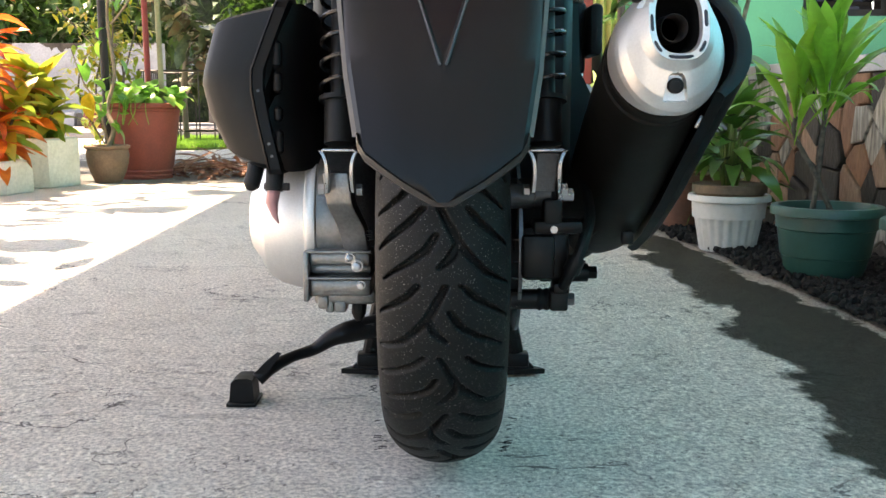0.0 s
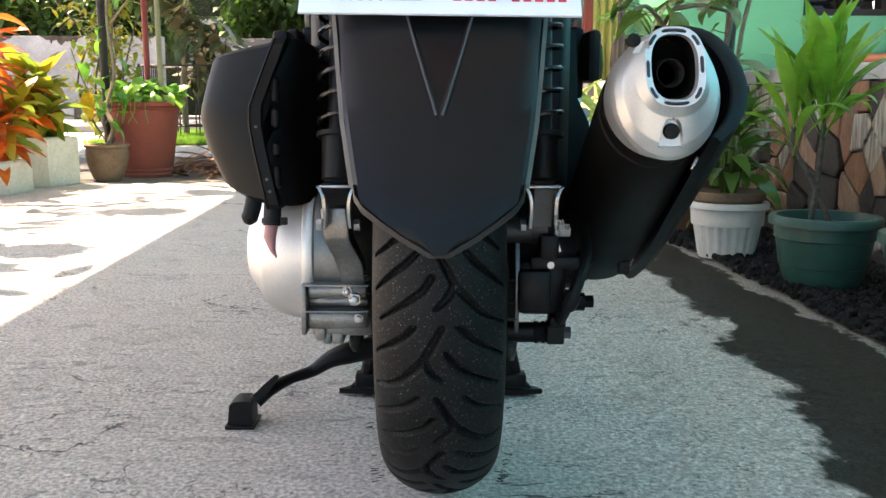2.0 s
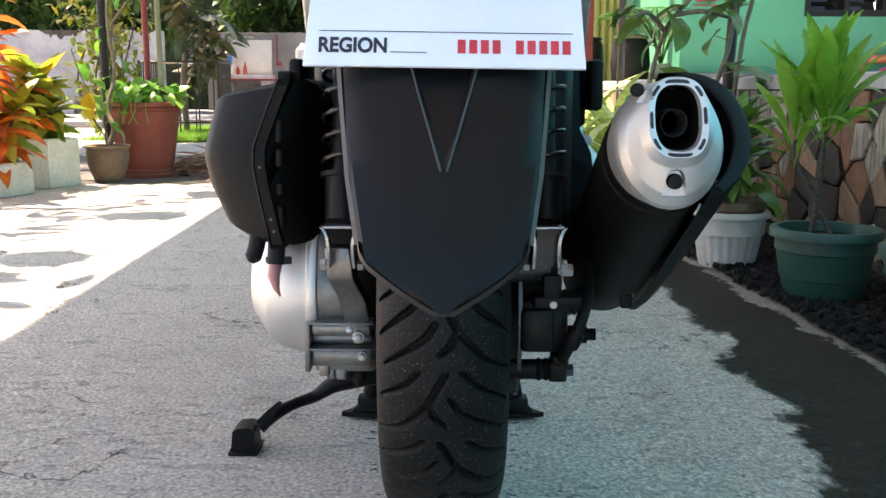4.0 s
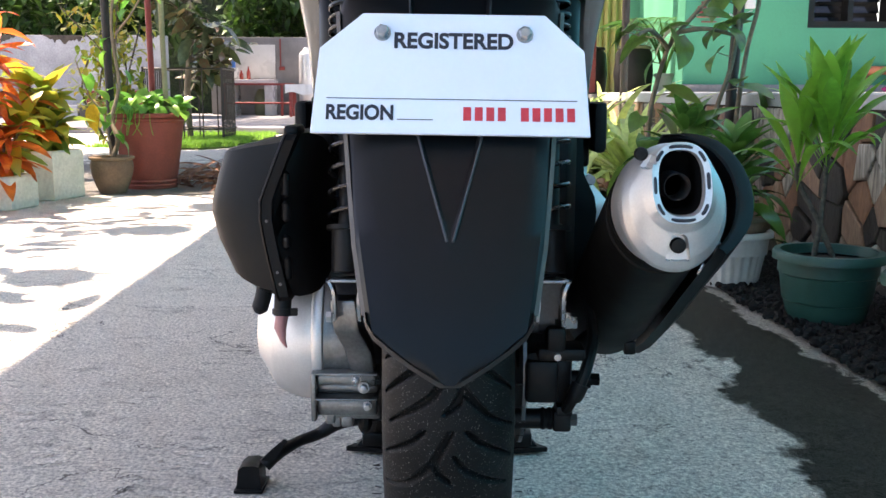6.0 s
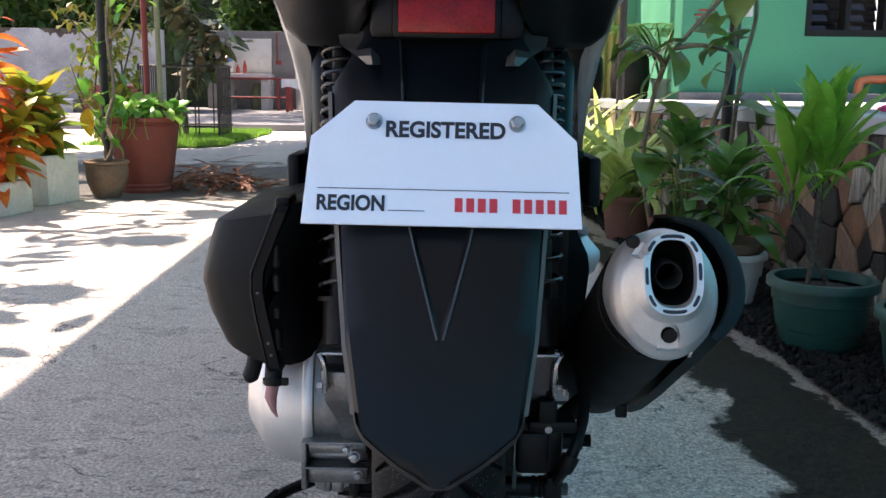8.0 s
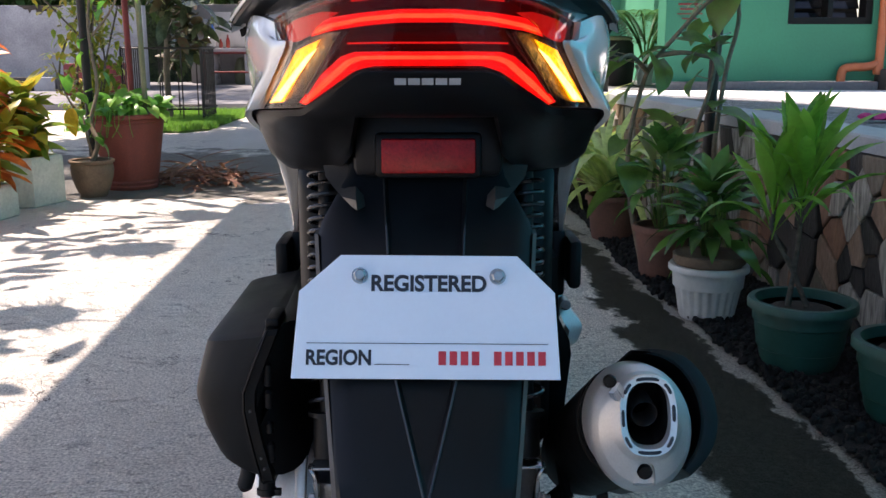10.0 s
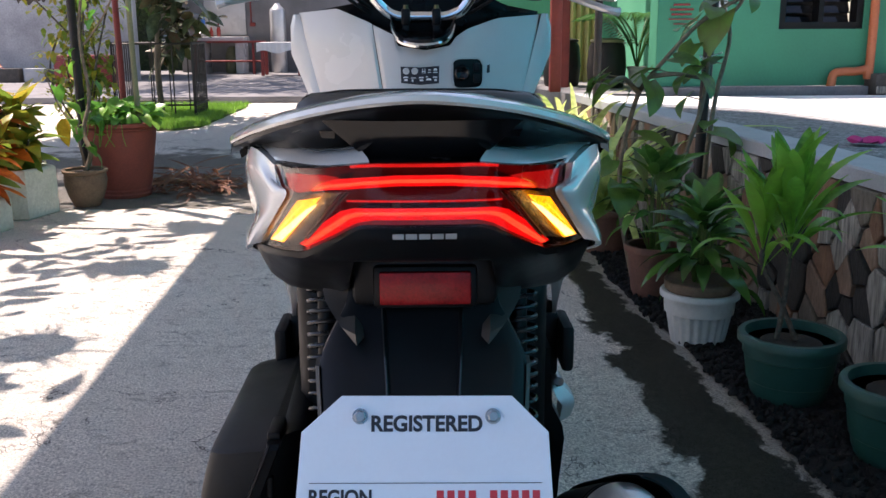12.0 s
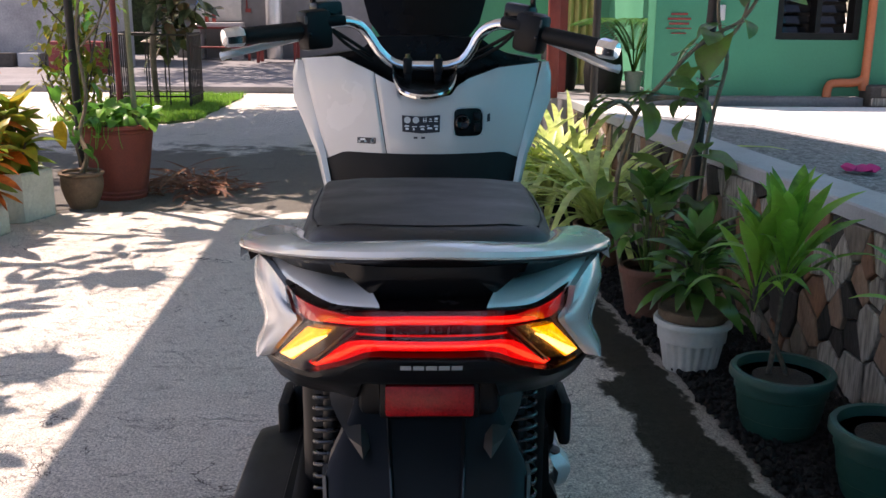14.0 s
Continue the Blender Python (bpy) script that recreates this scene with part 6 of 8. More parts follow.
part("arm_bolt", bm, M["steel"], arm)
bm = bmesh.new()
lathe(bm, (0, AXLE, HUB), [(0.06, 0.082), (0.105, 0.082), (0.105, 0.086), (0.06, 0.086)], 48, "X")
part("brake_disc", bm, M["dark_steel"], scooter, "steel brake disc")
bm = bmesh.new()
box(bm, (0.110, 1.04, 0.267), (0.052, 0.07, 0.060), 0.008)
caliper = part("brake_caliper", bm, M["frame_black"], scooter, "black rear brake caliper")


def caliper_part(name, make, material="frame_black"):
    bm = bmesh.new()
    make(bm)
    return part(name, bm, M[material], caliper)


caliper_part("pad_cover", lambda b: box(b, (0.102, 1.008, 0.264), (0.036, 0.02, 0.048), 0.005))
caliper_part("caliper_bracket", lambda b: box(b, (0.122, 1.01, 0.297), (0.052, 0.04, 0.014), 0.004))
caliper_part("bracket_lug", lambda b: box(b, (0.116, 1.005, 0.313), (0.020, 0.03, 0.028), 0.004))
caliper_part("slide_pin", lambda b: tube(b, [(0.075, 1.03, 0.2125), (0.103, 1.03, 0.2125)], 0.0115, 14))
caliper_part("pin_boot", lambda b: tube(b, [(0.103 + 0.004 * k, 1.03, 0.2125) for k in range(5)], [0.011 + 0.002 * (k % 2) for k in range(5)], 14), "soft_rubber")
caliper_part("hose_union", lambda b: box(b, (0.127, 1.025, 0.2140), (0.020, 0.024, 0.024), 0.003))
caliper_part("union_cap", lambda b: box(b, (0.128, 1.018, 0.2290), (0.018, 0.03, 0.012), 0.003))
caliper_part("caliper_bolt", lambda b: tube(b, [(0.136, 1.022, 0.2140), (0.144, 1.022, 0.2140)], 0.0075, 6), "dark_steel")
caliper_part("caliper_bolt", lambda b: tube(b, [(0.117, 0.992, 0.2955), (0.117, 0.987, 0.2955)], 0.004, 8), "steel")
bm = bmesh.new()
tube(bm, [(0.120, 1.15, 0.2215), (0.178, 1.15, 0.2215)], 0.0115, 16)
tube(bm, [(0.176, 1.15, 0.2215), (0.189, 1.15, 0.2215)], 0.0085, 6)
part("axle_end", bm, M["satin_black"], scooter)
bm = bmesh.new()
hose = curve([(0.130, 1.005, 0.232), (0.134, 0.995, 0.245), (0.141, 0.99, 0.262), (0.151, 1.0, 0.284), (0.162, 1.04, 0.31), (0.158, 1.10, 0.36)], 6)
tube(bm, hose, 0.0065, 10)
tube(bm, hose[8:14], 0.0095, 12)
part("brake_hose", bm, M["soft_rubber"], caliper, "black rubber brake hose")

# silencer
A0, A1 = Vector((0.203, 0.900, 0.468)), Vector((0.204, 1.225, 0.285))
ad = (A1 - A0).normalized()
across = Vector((1, 0, 0))
upper = across.cross(ad).normalized() * -1
if upper.z < 0:
    upper = -upper


def oval(c, rx, rz, n=40, px=2.0):
    out = []
    for k in range(n):
        a = 2 * math.pi * k / n
        cx, sz = math.cos(a), math.sin(a)
        out.append(c + across * rx * math.copysign(abs(cx) ** (2 / px), cx) + upper * rz * math.copysign(abs(sz) ** (2 / px), sz))
    return out


bm = bmesh.new()
Lm = (A1 - A0).length
loft(bm, [oval(A0 + ad * (Lm * f), rx, rz) for f, rx, rz in ((0.004, 0.040, 0.048), (0.006, 0.0470, 0.055), (0.017, 0.0475, 0.0555), (0.0175, 0.0505, 0.0585), (0.05, 0.0505, 0.0585), (0.055, 0.0495, 0.0575), (0.06, 0.0515, 0.0595), (0.4, 0.053, 0.060), (0.75, 0.053, 0.060), (0.98, 0.050, 0.054), (1.10, 0.036, 0.040), (1.14, 0.015, 0.018))])
muffler = part("silencer", bm, M["muffler"], scooter, "black painted exhaust silencer")
E0 = Vector((0.204, 0.838, 0.497))
bm = bmesh.new()


def face_oval(c, rx, rz, n=40, px=2.0, lean=0.35):
    up2 = Vector((0, lean, 1)).normalized()
    out = []
    for k in range(n):
        a = 2 * math.pi * k / n
        cx, sz = math.cos(a), math.sin(a)
        out.append(c + across * rx * math.copysign(abs(cx) ** (2 / px), cx) + up2 * rz * math.copysign(abs(sz) ** (2 / px), sz))
    return out


C1 = Vector((0.2035, 0.868, 0.4725))
NC = 320
profile = [oval(A0 + ad * 0.006, 0.0487, 0.0570, NC), oval(A0 - ad * 0.008, 0.0490, 0.0572, NC), face_oval(C1, 0.0488, 0.0605, NC), face_oval(C1 + Vector((0.0005, -0.006, 0.0015)), 0.0474, 0.0585, NC), face_oval(C1 + Vector((0.0008, -0.015, 0.0065)), 0.0428, 0.0525, NC), face_oval(E0 + Vector((0, 0.007, -0.005)), 0.0335, 0.0405, NC, 2.3), face_oval(E0, 0.0275, 0.0375, NC, 2.6), face_oval(E0 + Vector((0, -0.002, 0)), 0.0262, 0.0362, NC, 2.7), face_oval(E0 + Vector((0, -0.001, 0)), 0.0205, 0.0305, NC, 2.7), face_oval(E0 + Vector((0, 0.004, 0)), 0.0195, 0.0295, NC, 2.7), face_oval(E0 + Vector((0, 0.03, 0)), 0.019, 0.029, NC, 2.7)]
dense = []
for r0, r1, n in zip(profile, profile[1:], (1, 2, 6, 10, 16, 10, 2, 2, 1, 2)):
    dense += [[p.lerp(q, k / n) for p, q in zip(r0, r1)] for k in range(n)]
dense.append(profile[-1])
# recesses cut level into the sloping face, one for each cap bolt: middle, turn, floor
RECESS = ((0.203, 0.4405, 0.0, 0.8405), (0.1725, 0.5200, 148.0, 0.862), )


def recess_floor(p):
    for rx_, rz_, turn_, fy in RECESS:
        a = radians(turn_)
        dx, dz = p.x - rx_, p.z - rz_
        u, w = dx * math.cos(a) - dz * math.sin(a), dx * math.sin(a) + dz * math.cos(a)
        inside = (w < 0.004 and w > -0.0125 and abs(u) < 0.0085 - 0.18 * w) or math.hypot(u, w - 0.004) < 0.0078
        if inside and p.y < fy and (p - E0).length > 0.03:
            return Vector((p.x, fy, p.z))
    return p


loft(bm, [[recess_floor(p) for p in ring] for ring in dense[:-5]] + dense[-5:], caps=False)
cap = part("silencer_cap", bm, M["brushed_alu"], muffler, "brushed silver end cap", smooth=35)
# inside of the outlet, coloured near black
bm = bmesh.new()
loft(bm, [face_oval(E0 + Vector((0, 0.006, 0)), 0.0192, 0.0292, px=2.7), face_oval(E0 + Vector((0, 0.045, 0)), 0.0185, 0.0285, px=2.7)], caps=False)
tube(bm, [E0 + Vector((0, 0.046, -0.004)), E0 + Vector((0, 0.047, -0.004))], 0.03, 24)
part("outlet", bm, M["outlet_black"], muffler, "near-black exhaust outlet")
bm = bmesh.new()
lathe(bm, E0 + Vector((0, 0, -0.005)), [(0.0128, 0.046), (0.0128, 0.017), (0.0120, 0.0155), (0.0110, 0.017), (0.0108, 0.046)], 28, "Y")
part("pipe_end", bm, M["rim_brown"], muffler, "dull grey pipe end inside the outlet")
up2 = Vector((0, 0.35, 1)).normalized()
for ang, half in ((90, 20), (42, 13), (3, 8), (-40, 13), (-90, 20), (220, 13), (183, 8), (138, 13)):
    pts = []
    for k in range(7):
        a = radians(ang - half + half * k / 3)
        cx, sz = math.cos(a), math.sin(a)
        pts.append(E0 + across * 0.0236 * math.copysign(abs(cx) ** (2 / 2.7), cx) + up2 * 0.0337 * math.copysign(abs(sz) ** (2 / 2.7), sz) + Vector((0, -0.0012, 0)))
    bm = bmesh.new()
    tube(bm, pts, [0.0010, 0.0017, 0.0017, 0.0017, 0.0017, 0.0017, 0.0010], 8)
    part("cap_slot", bm, M["ink_black"], cap)
for px_, pz_, turn_, fy in RECESS:
    bm = bmesh.new()
    p = Vector((px_, fy, pz_))
    out, rb = (0.005, 0.0070) if turn_ == 0.0 else (0.0, 0.0062)
    tube(bm, [p + Vector((0, 0.004, 0.001)), p + Vector((0, -out, 0.001)), p + Vector((0, -out - 0.0012, 0.001)), p + Vector((0, -out - 0.0013, 0.001))], [rb, rb, rb * 0.88, rb * 0.55], 20)
    lathe(bm, p + Vector((0, 0, 0.001)), [(rb * 0.86, -out - 0.0016), (rb * 0.55, -out - 0.0018), (rb * 0.5, -out + 0.001)], 20, "Y")
    part("cap_bolt", bm, M["frame_black"], cap, "black socket bolt")
bm = bmesh.new()
rows_ = []
for f, k in ((-0.075, 0.985), (-0.07, 1.0), (-0.03, 1.01), (0.1, 1.02), (0.3, 1.02), (0.6, 1.03), (0.85, 1.0), (0.98, 0.92), (1.02, 0.85)):
    c = A0 + ad * Lm * f
    row, inn = [], []
    e = 0.003 if f == -0.075 else 0.0
    for i in range(21):
        a = radians(92 - 142 * i / 20)
        away = smoothstep(0.0, 0.35, i / 20)
        gap = 0.004 + 0.007 * away
        thick = 0.004 + 0.012 * away * (1 - 0.35 * smoothstep(0.75, 1.0, i / 20))
        row.append(c + across * (0.0505 + gap + thick - e) * k * math.cos(a) + upper * (0.0590 + gap * 0.6 + thick * 0.7 - e) * k * math.sin(a))
        inn.append(c + across * (0.0505 + gap + e) * k * math.cos(a) + upper * (0.0590 + gap * 0.6 + e) * k * math.sin(a))
    rows_.append(row + inn[::-1])
loft(bm, rows_)
shield = part("heat_shield", bm, M["matte_black"], muffler, "matte black plastic heat shield")
for f, deg in ((0.02, -34), (0.07, -52)):
    c = A0 + ad * Lm * f
    a = radians(deg)
    p = c + across * 0.0605 * math.cos(a) + upper * 0.0665 * math.sin(a)
    bm = bmesh.new()
    box(bm, p, (0.003, 0.003, 0.013), 0.0008, Matrix.Rotation(radians(25), 4, "Y"))
    part("shield_clip", bm, M["steel"], muffler)
bm = bmesh.new()
tube(bm, curve([A1 - ad * 0.02, A1 + Vector((-0.01, 0.08, -0.05)), (0.14, 1.45, 0.19), (0.08, 1.62, 0.17)], 6), 0.019, 14)
tube(bm, [(0.150, 1.12, 0.262), (0.176, 1.12, 0.285)], 0.012, 12)
part("exhaust_pipe", bm, M["muffler"], muffler)
bm = bmesh.new()
box(bm, (0.222, 1.13, 0.268), (0.014, 0.01, 0.016), 0.002)
part("clamp", bm, M["frame_black"], muffler)
bm = bmesh.new()
loft(bm, [[(0.128, y, z0), (0.150, y, z0), (0.150, y, z1), (0.128, y, z1)] for y, z0, z1 in ((1.22, 0.30, 0.50), (1.24, 0.28, 0.56), (1.42, 0.27, 0.60))])
loft(bm, [[(xa, 1.24, z), (xb, 1.25, z), (xb, 1.30, z), (xa, 1.30, z)] for xa, xb, z in ((0.145, 0.186, 0.300), (0.145, 0.190, 0.360), (0.145, 0.196, 0.420), (0.150, 0.193, 0.440), (0.155, 0.178, 0.47), (0.158, 0.174, 0.555))])
part("silencer_stay", bm, M["satin_black"], scooter, "black steel stay carrying the silencer")
# foot pegs and their plates
for s, o in ((-1, 0), (1, 0.006)):
    bm = bmesh.new()
    box(bm, (s * 0.203 + o, 1.36, 0.528), (0.018, 0.09, 0.070), 0.007)
    peg = part("foot_peg", bm, M["soft_rubber"], scooter, "folded black pillion foot peg")
    bm = bmesh.new()
    box(bm, (s * 0.183 + o, 1.40, 0.52), (0.026, 0.07, 0.10), 0.006)
    part("peg_mount", bm, M["satin_black"], peg)
    bm = bmesh.new()
    loft(bm, [[(s * xa + o, ya, z), (s * xb + o, ya + 0.005, z), (s * xb + o, 1.44, z), (s * xa + o, 1.44, z)] for xa, xb, ya, z in ((0.192, 0.205, 1.41, 0.447), (0.195, 0.215, 1.40, 0.434), (0.202, 0.228, 1.395, 0.419), (0.209, 0.229, 1.395, 0.409), (0.207, 0.223, 1.40, 0.388), (0.192, 0.212, 1.405, 0.378), (0.179, 0.202, 1.41, 0.373))])
    tube(bm, [(s * 0.197 + o, 1.44, 0.42), (s * 0.197 + o, 1.46, 0.56)], 0.008, 8)
    part("peg_bracket", bm, M["brushed_alu"], peg, "bright alloy peg bracket")
    bm = bmesh.new()
    tube(bm, [(s * 0.202 + o, 1.42, 0.449), (s * 0.202 + o, 1.392, 0.449)], 0.008, 12)
    part("peg_pin", bm, M["steel"], peg)

# body under the seat, floor, front
bm = bmesh.new()
box(bm, (0, 1.42, 0.62), (0.25, 0.62, 0.36), 0.04)
box(bm, (0, 1.75, 0.42), (0.20, 0.5, 0.30), 0.05)
part("body_core", bm, M["satin_black"], scooter)
for s in (-1, 1):
    bm = bmesh.new()
    box(bm, (s * 0.155, 1.80, 0.300), (0.11, 0.50, 0.05), 0.015)
    part("floorboard", bm, M["matte_black"], scooter)
bm = bmesh.new()
box(bm, (0, 2.2, 0.56), (0.26, 0.22, 0.4), 0.05)
for s in (-1, 1):
    tube(bm, [(s * 0.085, 2.28, 0.62), (s * 0.085, 2.43, 0.262)], 0.018, 12)
tube(bm, [(-0.1, 2.43, 0.262), (0.1, 2.43, 0.262)], 0.012, 10)
part("front_fork", bm, M["satin_black"], scooter)

# stands
bm = bmesh.new()
leg = curve([(-0.060, 1.40, 0.104), (-0.105, 1.395, 0.096), (-0.142, 1.385, 0.090), (-0.167, 1.378, 0.082), (-0.192, 1.370, 0.067), (-0.221, 1.355, 0.060), (-0.249, 1.335, 0.049), (-0.268, 1.325, 0.034)], 6)
tube(bm, leg, [lerp(k, (0, 6, 12, 18, 24, 30, 36, len(leg) - 1), (0.018, 0.0175, 0.0165, 0.0128, 0.0090, 0.0080, 0.0098, 0.0105)) for k in range(len(leg))], 12)
loft(bm, [[(-0.272, 1.318, 0.044), (-0.252, 1.318, 0.044), (-0.254, 1.332, 0.044)], [(-0.256, 1.318, 0.061), (-0.243, 1.318, 0.058), (-0.245, 1.330, 0.060)], [(-0.238, 1.320, 0.0760), (-0.232, 1.320, 0.0735), (-0.235, 1.326, 0.074)]])
side_stand = part("side_stand", bm, M["frame_black"], scooter, "black side stand swung out")
bm = bmesh.new()
loft(bm, [[(-0.306, y, 0.004), (-0.270, y, 0.004), (-0.271, y, 0.026), (-0.272, y, 0.038), (-0.280, y, 0.0405), (-0.296, y, 0.0395), (-0.303, y, 0.034)] for y in (1.305, 1.312, 1.340, 1.347)])
box(bm, (-0.288, 1.327, 0.003), (0.042, 0.056, 0.005), 0.001)
part("stand_foot", bm, M["frame_black"], side_stand)
bm = bmesh.new()
for s in (-1, 1):
    tube(bm, curve([(s * 0.085, 1.42, 0.17), (s * 0.10, 1.44, 0.10), (s * 0.115, 1.465, 0.03)], 4), 0.015, 10)
    prism(bm, [(s * 0.080, 1.44, 0.006), (s * 0.162, 1.46, 0.004), (s * 0.125, 1.50, 0.004), (s * 0.08, 1.50, 0.004)], (0, 0, 0.008))
    prism(bm, [(s * 0.098, 1.455, 0.012), (s * 0.148, 1.462, 0.010), (s * 0.136, 1.465, 0.022), (s * 0.10, 1.46, 0.062)], (0, 0.012, 0))
    box(bm, (s * 0.118, 1.455, 0.030), (0.034, 0.03, 0.022), 0.004)
tube(bm, [(-0.1, 1.43, 0.14), (0.1, 1.43, 0.14)], 0.012, 10)
part("centre_stand", bm, M["frame_black"], scooter, "black centre stand on the ground")
bm = bmesh.new()
tube(bm, curve([(-0.096, 1.075, 0.204), (-0.097, 1.07, 0.192), (-0.098, 1.07, 0.179)], 4), [0.006] * 2 + [0.0085] * 4 + [0.007, 0.005, 0.003], 10)
part("breather_hose", bm, M["soft_rubber"], scooter)


# ---- plants: leaves and how they are set ----
def leaf_data(length, width, bend, fold=0.25, n=6, tip=1.0, heart=False, wave=0.0):
    """A leaf along +Y, drooping by bend degrees, folded along its rib. Returns points and faces."""
    pts, fcs = [], []
    y = z = 0.0
    for i in range(n + 1):
        f = i / n
        a = radians(bend) * f
        if i:
            y += length / n * math.cos(a)
            z -= length / n * math.sin(a)
        if heart:
            w = width * 0.5 * float(np.interp(f, (0, 0.12, 0.3, 0.5, 0.7, 0.85, 1.0), (0.72, 0.97, 1.0, 0.88, 0.62, 0.34, 0.03)))
        else:
            w = width * 0.5 * max(0.03, math.sin(math.pi * min(1, 0.08 + 0.92 * f ** 0.8 * tip)) ** 0.8)
        lift = w * fold + wave * width * math.sin(f * 9)
        pts += [(-w, y - (0.25 * width if heart and i == 0 else 0), z + lift), (0, y, z), (w, y - (0.25 * width if heart and i == 0 else 0), z + w * fold - wave * width * math.sin(f * 9))]
    for i in range(n):
        for k in range(2):
            p = i * 3 + k
            fcs.append((p, p + 1, p + 4, p + 3))
    return pts, fcs


def leaf_mesh(name, material, *a, **k):
    return raw(name, *leaf_data(*a, **k), material)


def aim(p, azimuth, rise, roll=0.0, s=1.0):
    """A pose at p whose +Y points to an azimuth (degrees, 0 ahead) and rises by degrees."""
    return Matrix.Translation(p) @ Matrix.Rotation(radians(-azimuth), 4, "Z") @ Matrix.Rotation(radians(rise), 4, "X") @ Matrix.Rotation(radians(roll), 4, "Y") @ Matrix.Scale(s, 4)


def add_leaf(me, parent, m, name="leaf"):
    ob = new(name, me)
    ob.parent = parent
    ob.matrix_basis = Matrix.Translation(-base_of(parent)) @ m
    return ob


def cloud(me_sources, poses):
    """Joins many leaves into one list of points and faces."""
    verts, faces = [], []
    for (pts, fcs), m in zip(me_sources, poses):
        o = len(verts)
        verts += [m @ Vector(p) for p in pts]
        faces += [tuple(o + k for k in f) for f in fcs]
    return verts, faces


def stuff(name, verts, faces, material, label, category):
    return tagged(new(name, raw(name, verts, faces, material)), label, category, kind="stuff")


def stem(parent, pts, r, material, name="stem", n=8):
    bm = bmesh.new()
    tube(bm, pts, r, n)
    return part(name, bm, M[material], parent)


# ---- pots ----
def round_pot(name, c, r, h, material, label, rim=0.012, taper=0.78, ripple=0, depth=0.0, rim_h=0.025, group="", rounded=False):
    x, y, z = c
    ob = thing(name, c, label, "flower pot", group)
    bm = bmesh.new()
    def wide(f):
        return r * (taper + (0.97 - taper) * f)
    hh = h - rim_h - 0.008
    if ripple:
        lathe(bm, c, [(r * taper * 0.96, 0), (wide(0), 0.008)] + [(wide(f), 0.008 + hh * f) for f in (0.2, 0.45, 0.6, 0.68)], 132, "Z", ripple, depth)
        lathe(bm, c, [(wide(0.6), 0.008 + hh * 0.66), (wide(0.64) + 0.006, 0.008 + hh * 0.66), (wide(0.7) + 0.005, 0.008 + hh * 0.7), (wide(1.0), 0.008 + hh)], 66)
    elif rounded:
        lathe(bm, c, [(r * taper * 0.80, 0), (r * taper * 0.88, 0.006), (wide(0.1) * 0.955, 0.008 + hh * 0.14), (wide(0.3) * 0.975, 0.008 + hh * 0.33), (wide(0.34), 0.008 + hh * 0.35), (wide(0.6), 0.008 + hh * 0.6), (wide(0.78), 0.008 + hh * 0.78), (wide(0.8) + 0.004, 0.008 + hh * 0.80), (wide(1.0), 0.008 + hh)], 56)
    else:
        lathe(bm, c, [(r * taper * 0.96, 0), (r * taper, 0.008)] + [(wide(f), 0.008 + hh * f) for f in (0.2, 0.45, 0.7, 0.9, 1.0)], 40)
    part("body", bm, M[material], ob)
    bm = bmesh.new()
    lathe(bm, c, [(r * 0.96, h - rim_h), (r + rim, h - rim_h + 0.003), (r + rim, h - 0.006), (r + rim - 0.004, h), (r - 0.008, h), (r - 0.012, h - 0.03)], 48)
    part("rim", bm, M[material], ob)
    bm = bmesh.new()
    lathe(bm, c, [(r - 0.012, h - 0.04), (r - 0.014, h - 0.028), (0.01, h - 0.022)], 32)
    part("soil", bm, M["soil"], ob)
    return ob


round_pot("flower_pot", (0.895, 2.95, -0.02), 0.117, 0.176, "white_pot", "white fluted plastic pot on dark gravel", 0.009, 0.74, 22, 0.045, 0.022)
bm = bmesh.new()
lathe(bm, (0.895, 2.95, 0.135), [(0.098, 0.0), (0.104, 0.026), (0.113, 0.028), (0.114, 0.052), (0.108, 0.055), (0.102, 0.05), (0.02, 0.046)], 40)
single("inner_pot", bm, M["old_clay"], "beige plastic inner pot sitting in a white pot", "flower pot")
round_pot("flower_pot", (1.000, 2.45, -0.02), 0.130, 0.192, "green_pot", "dark green plastic pot on dark gravel", 0.011, 0.80, 0, 0, 0.026, "green pots", True)
round_pot("flower_pot", (1.112, 2.06, -0.018), 0.130, 0.196, "green_pot", "dark green plastic pot on dark gravel", 0.011, 0.80, 0, 0, 0.026, "green pots", True)
round_pot("flower_pot", (0.88, 3.50, -0.02), 0.105, 0.20, "brown_clay", "dark brown clay pot behind white pot", 0.008, 0.76)
round_pot("flower_pot", (0.84, 4.25, -0.02), 0.12, 0.20, "brown_clay", "brown clay pot with striped leaves", 0.008, 0.8)
big = thing("big_pot", (-1.80, 5.76, 0.0), "large red-brown terracotta pot with ringed foot", "flower pot")
bm = bmesh.new()
lathe(bm, (-1.80, 5.76, 0.0), [(0.150, 0), (0.156, 0.02), (0.151, 0.028), (0.157, 0.045), (0.153, 0.055), (0.160, 0.075), (0.170, 0.14), (0.188, 0.26), (0.202, 0.36), (0.206, 0.395), (0.211, 0.40), (0.207, 0.408), (0.211, 0.416)], 56)
part("body", bm, M["terracotta"], big)
bm = bmesh.new()
lathe(bm, (-1.80, 5.76, 0.0), [(0.208, 0.418), (0.222, 0.424), (0.223, 0.444), (0.216, 0.450), (0.196, 0.448), (0.19, 0.42)], 56)
part("rim", bm, M["terracotta"], big)
bm = bmesh.new()
lathe(bm, (-1.80, 5.76, 0.0), [(0.19, 0.41), (0.188, 0.43), (0.02, 0.435)], 32)
part("soil", bm, M["soil"], big)
small = thing("clay_pot", (-1.915, 5.42, 0.0), "small weathered clay pot with scratched pattern", "flower pot")
bm = bmesh.new()
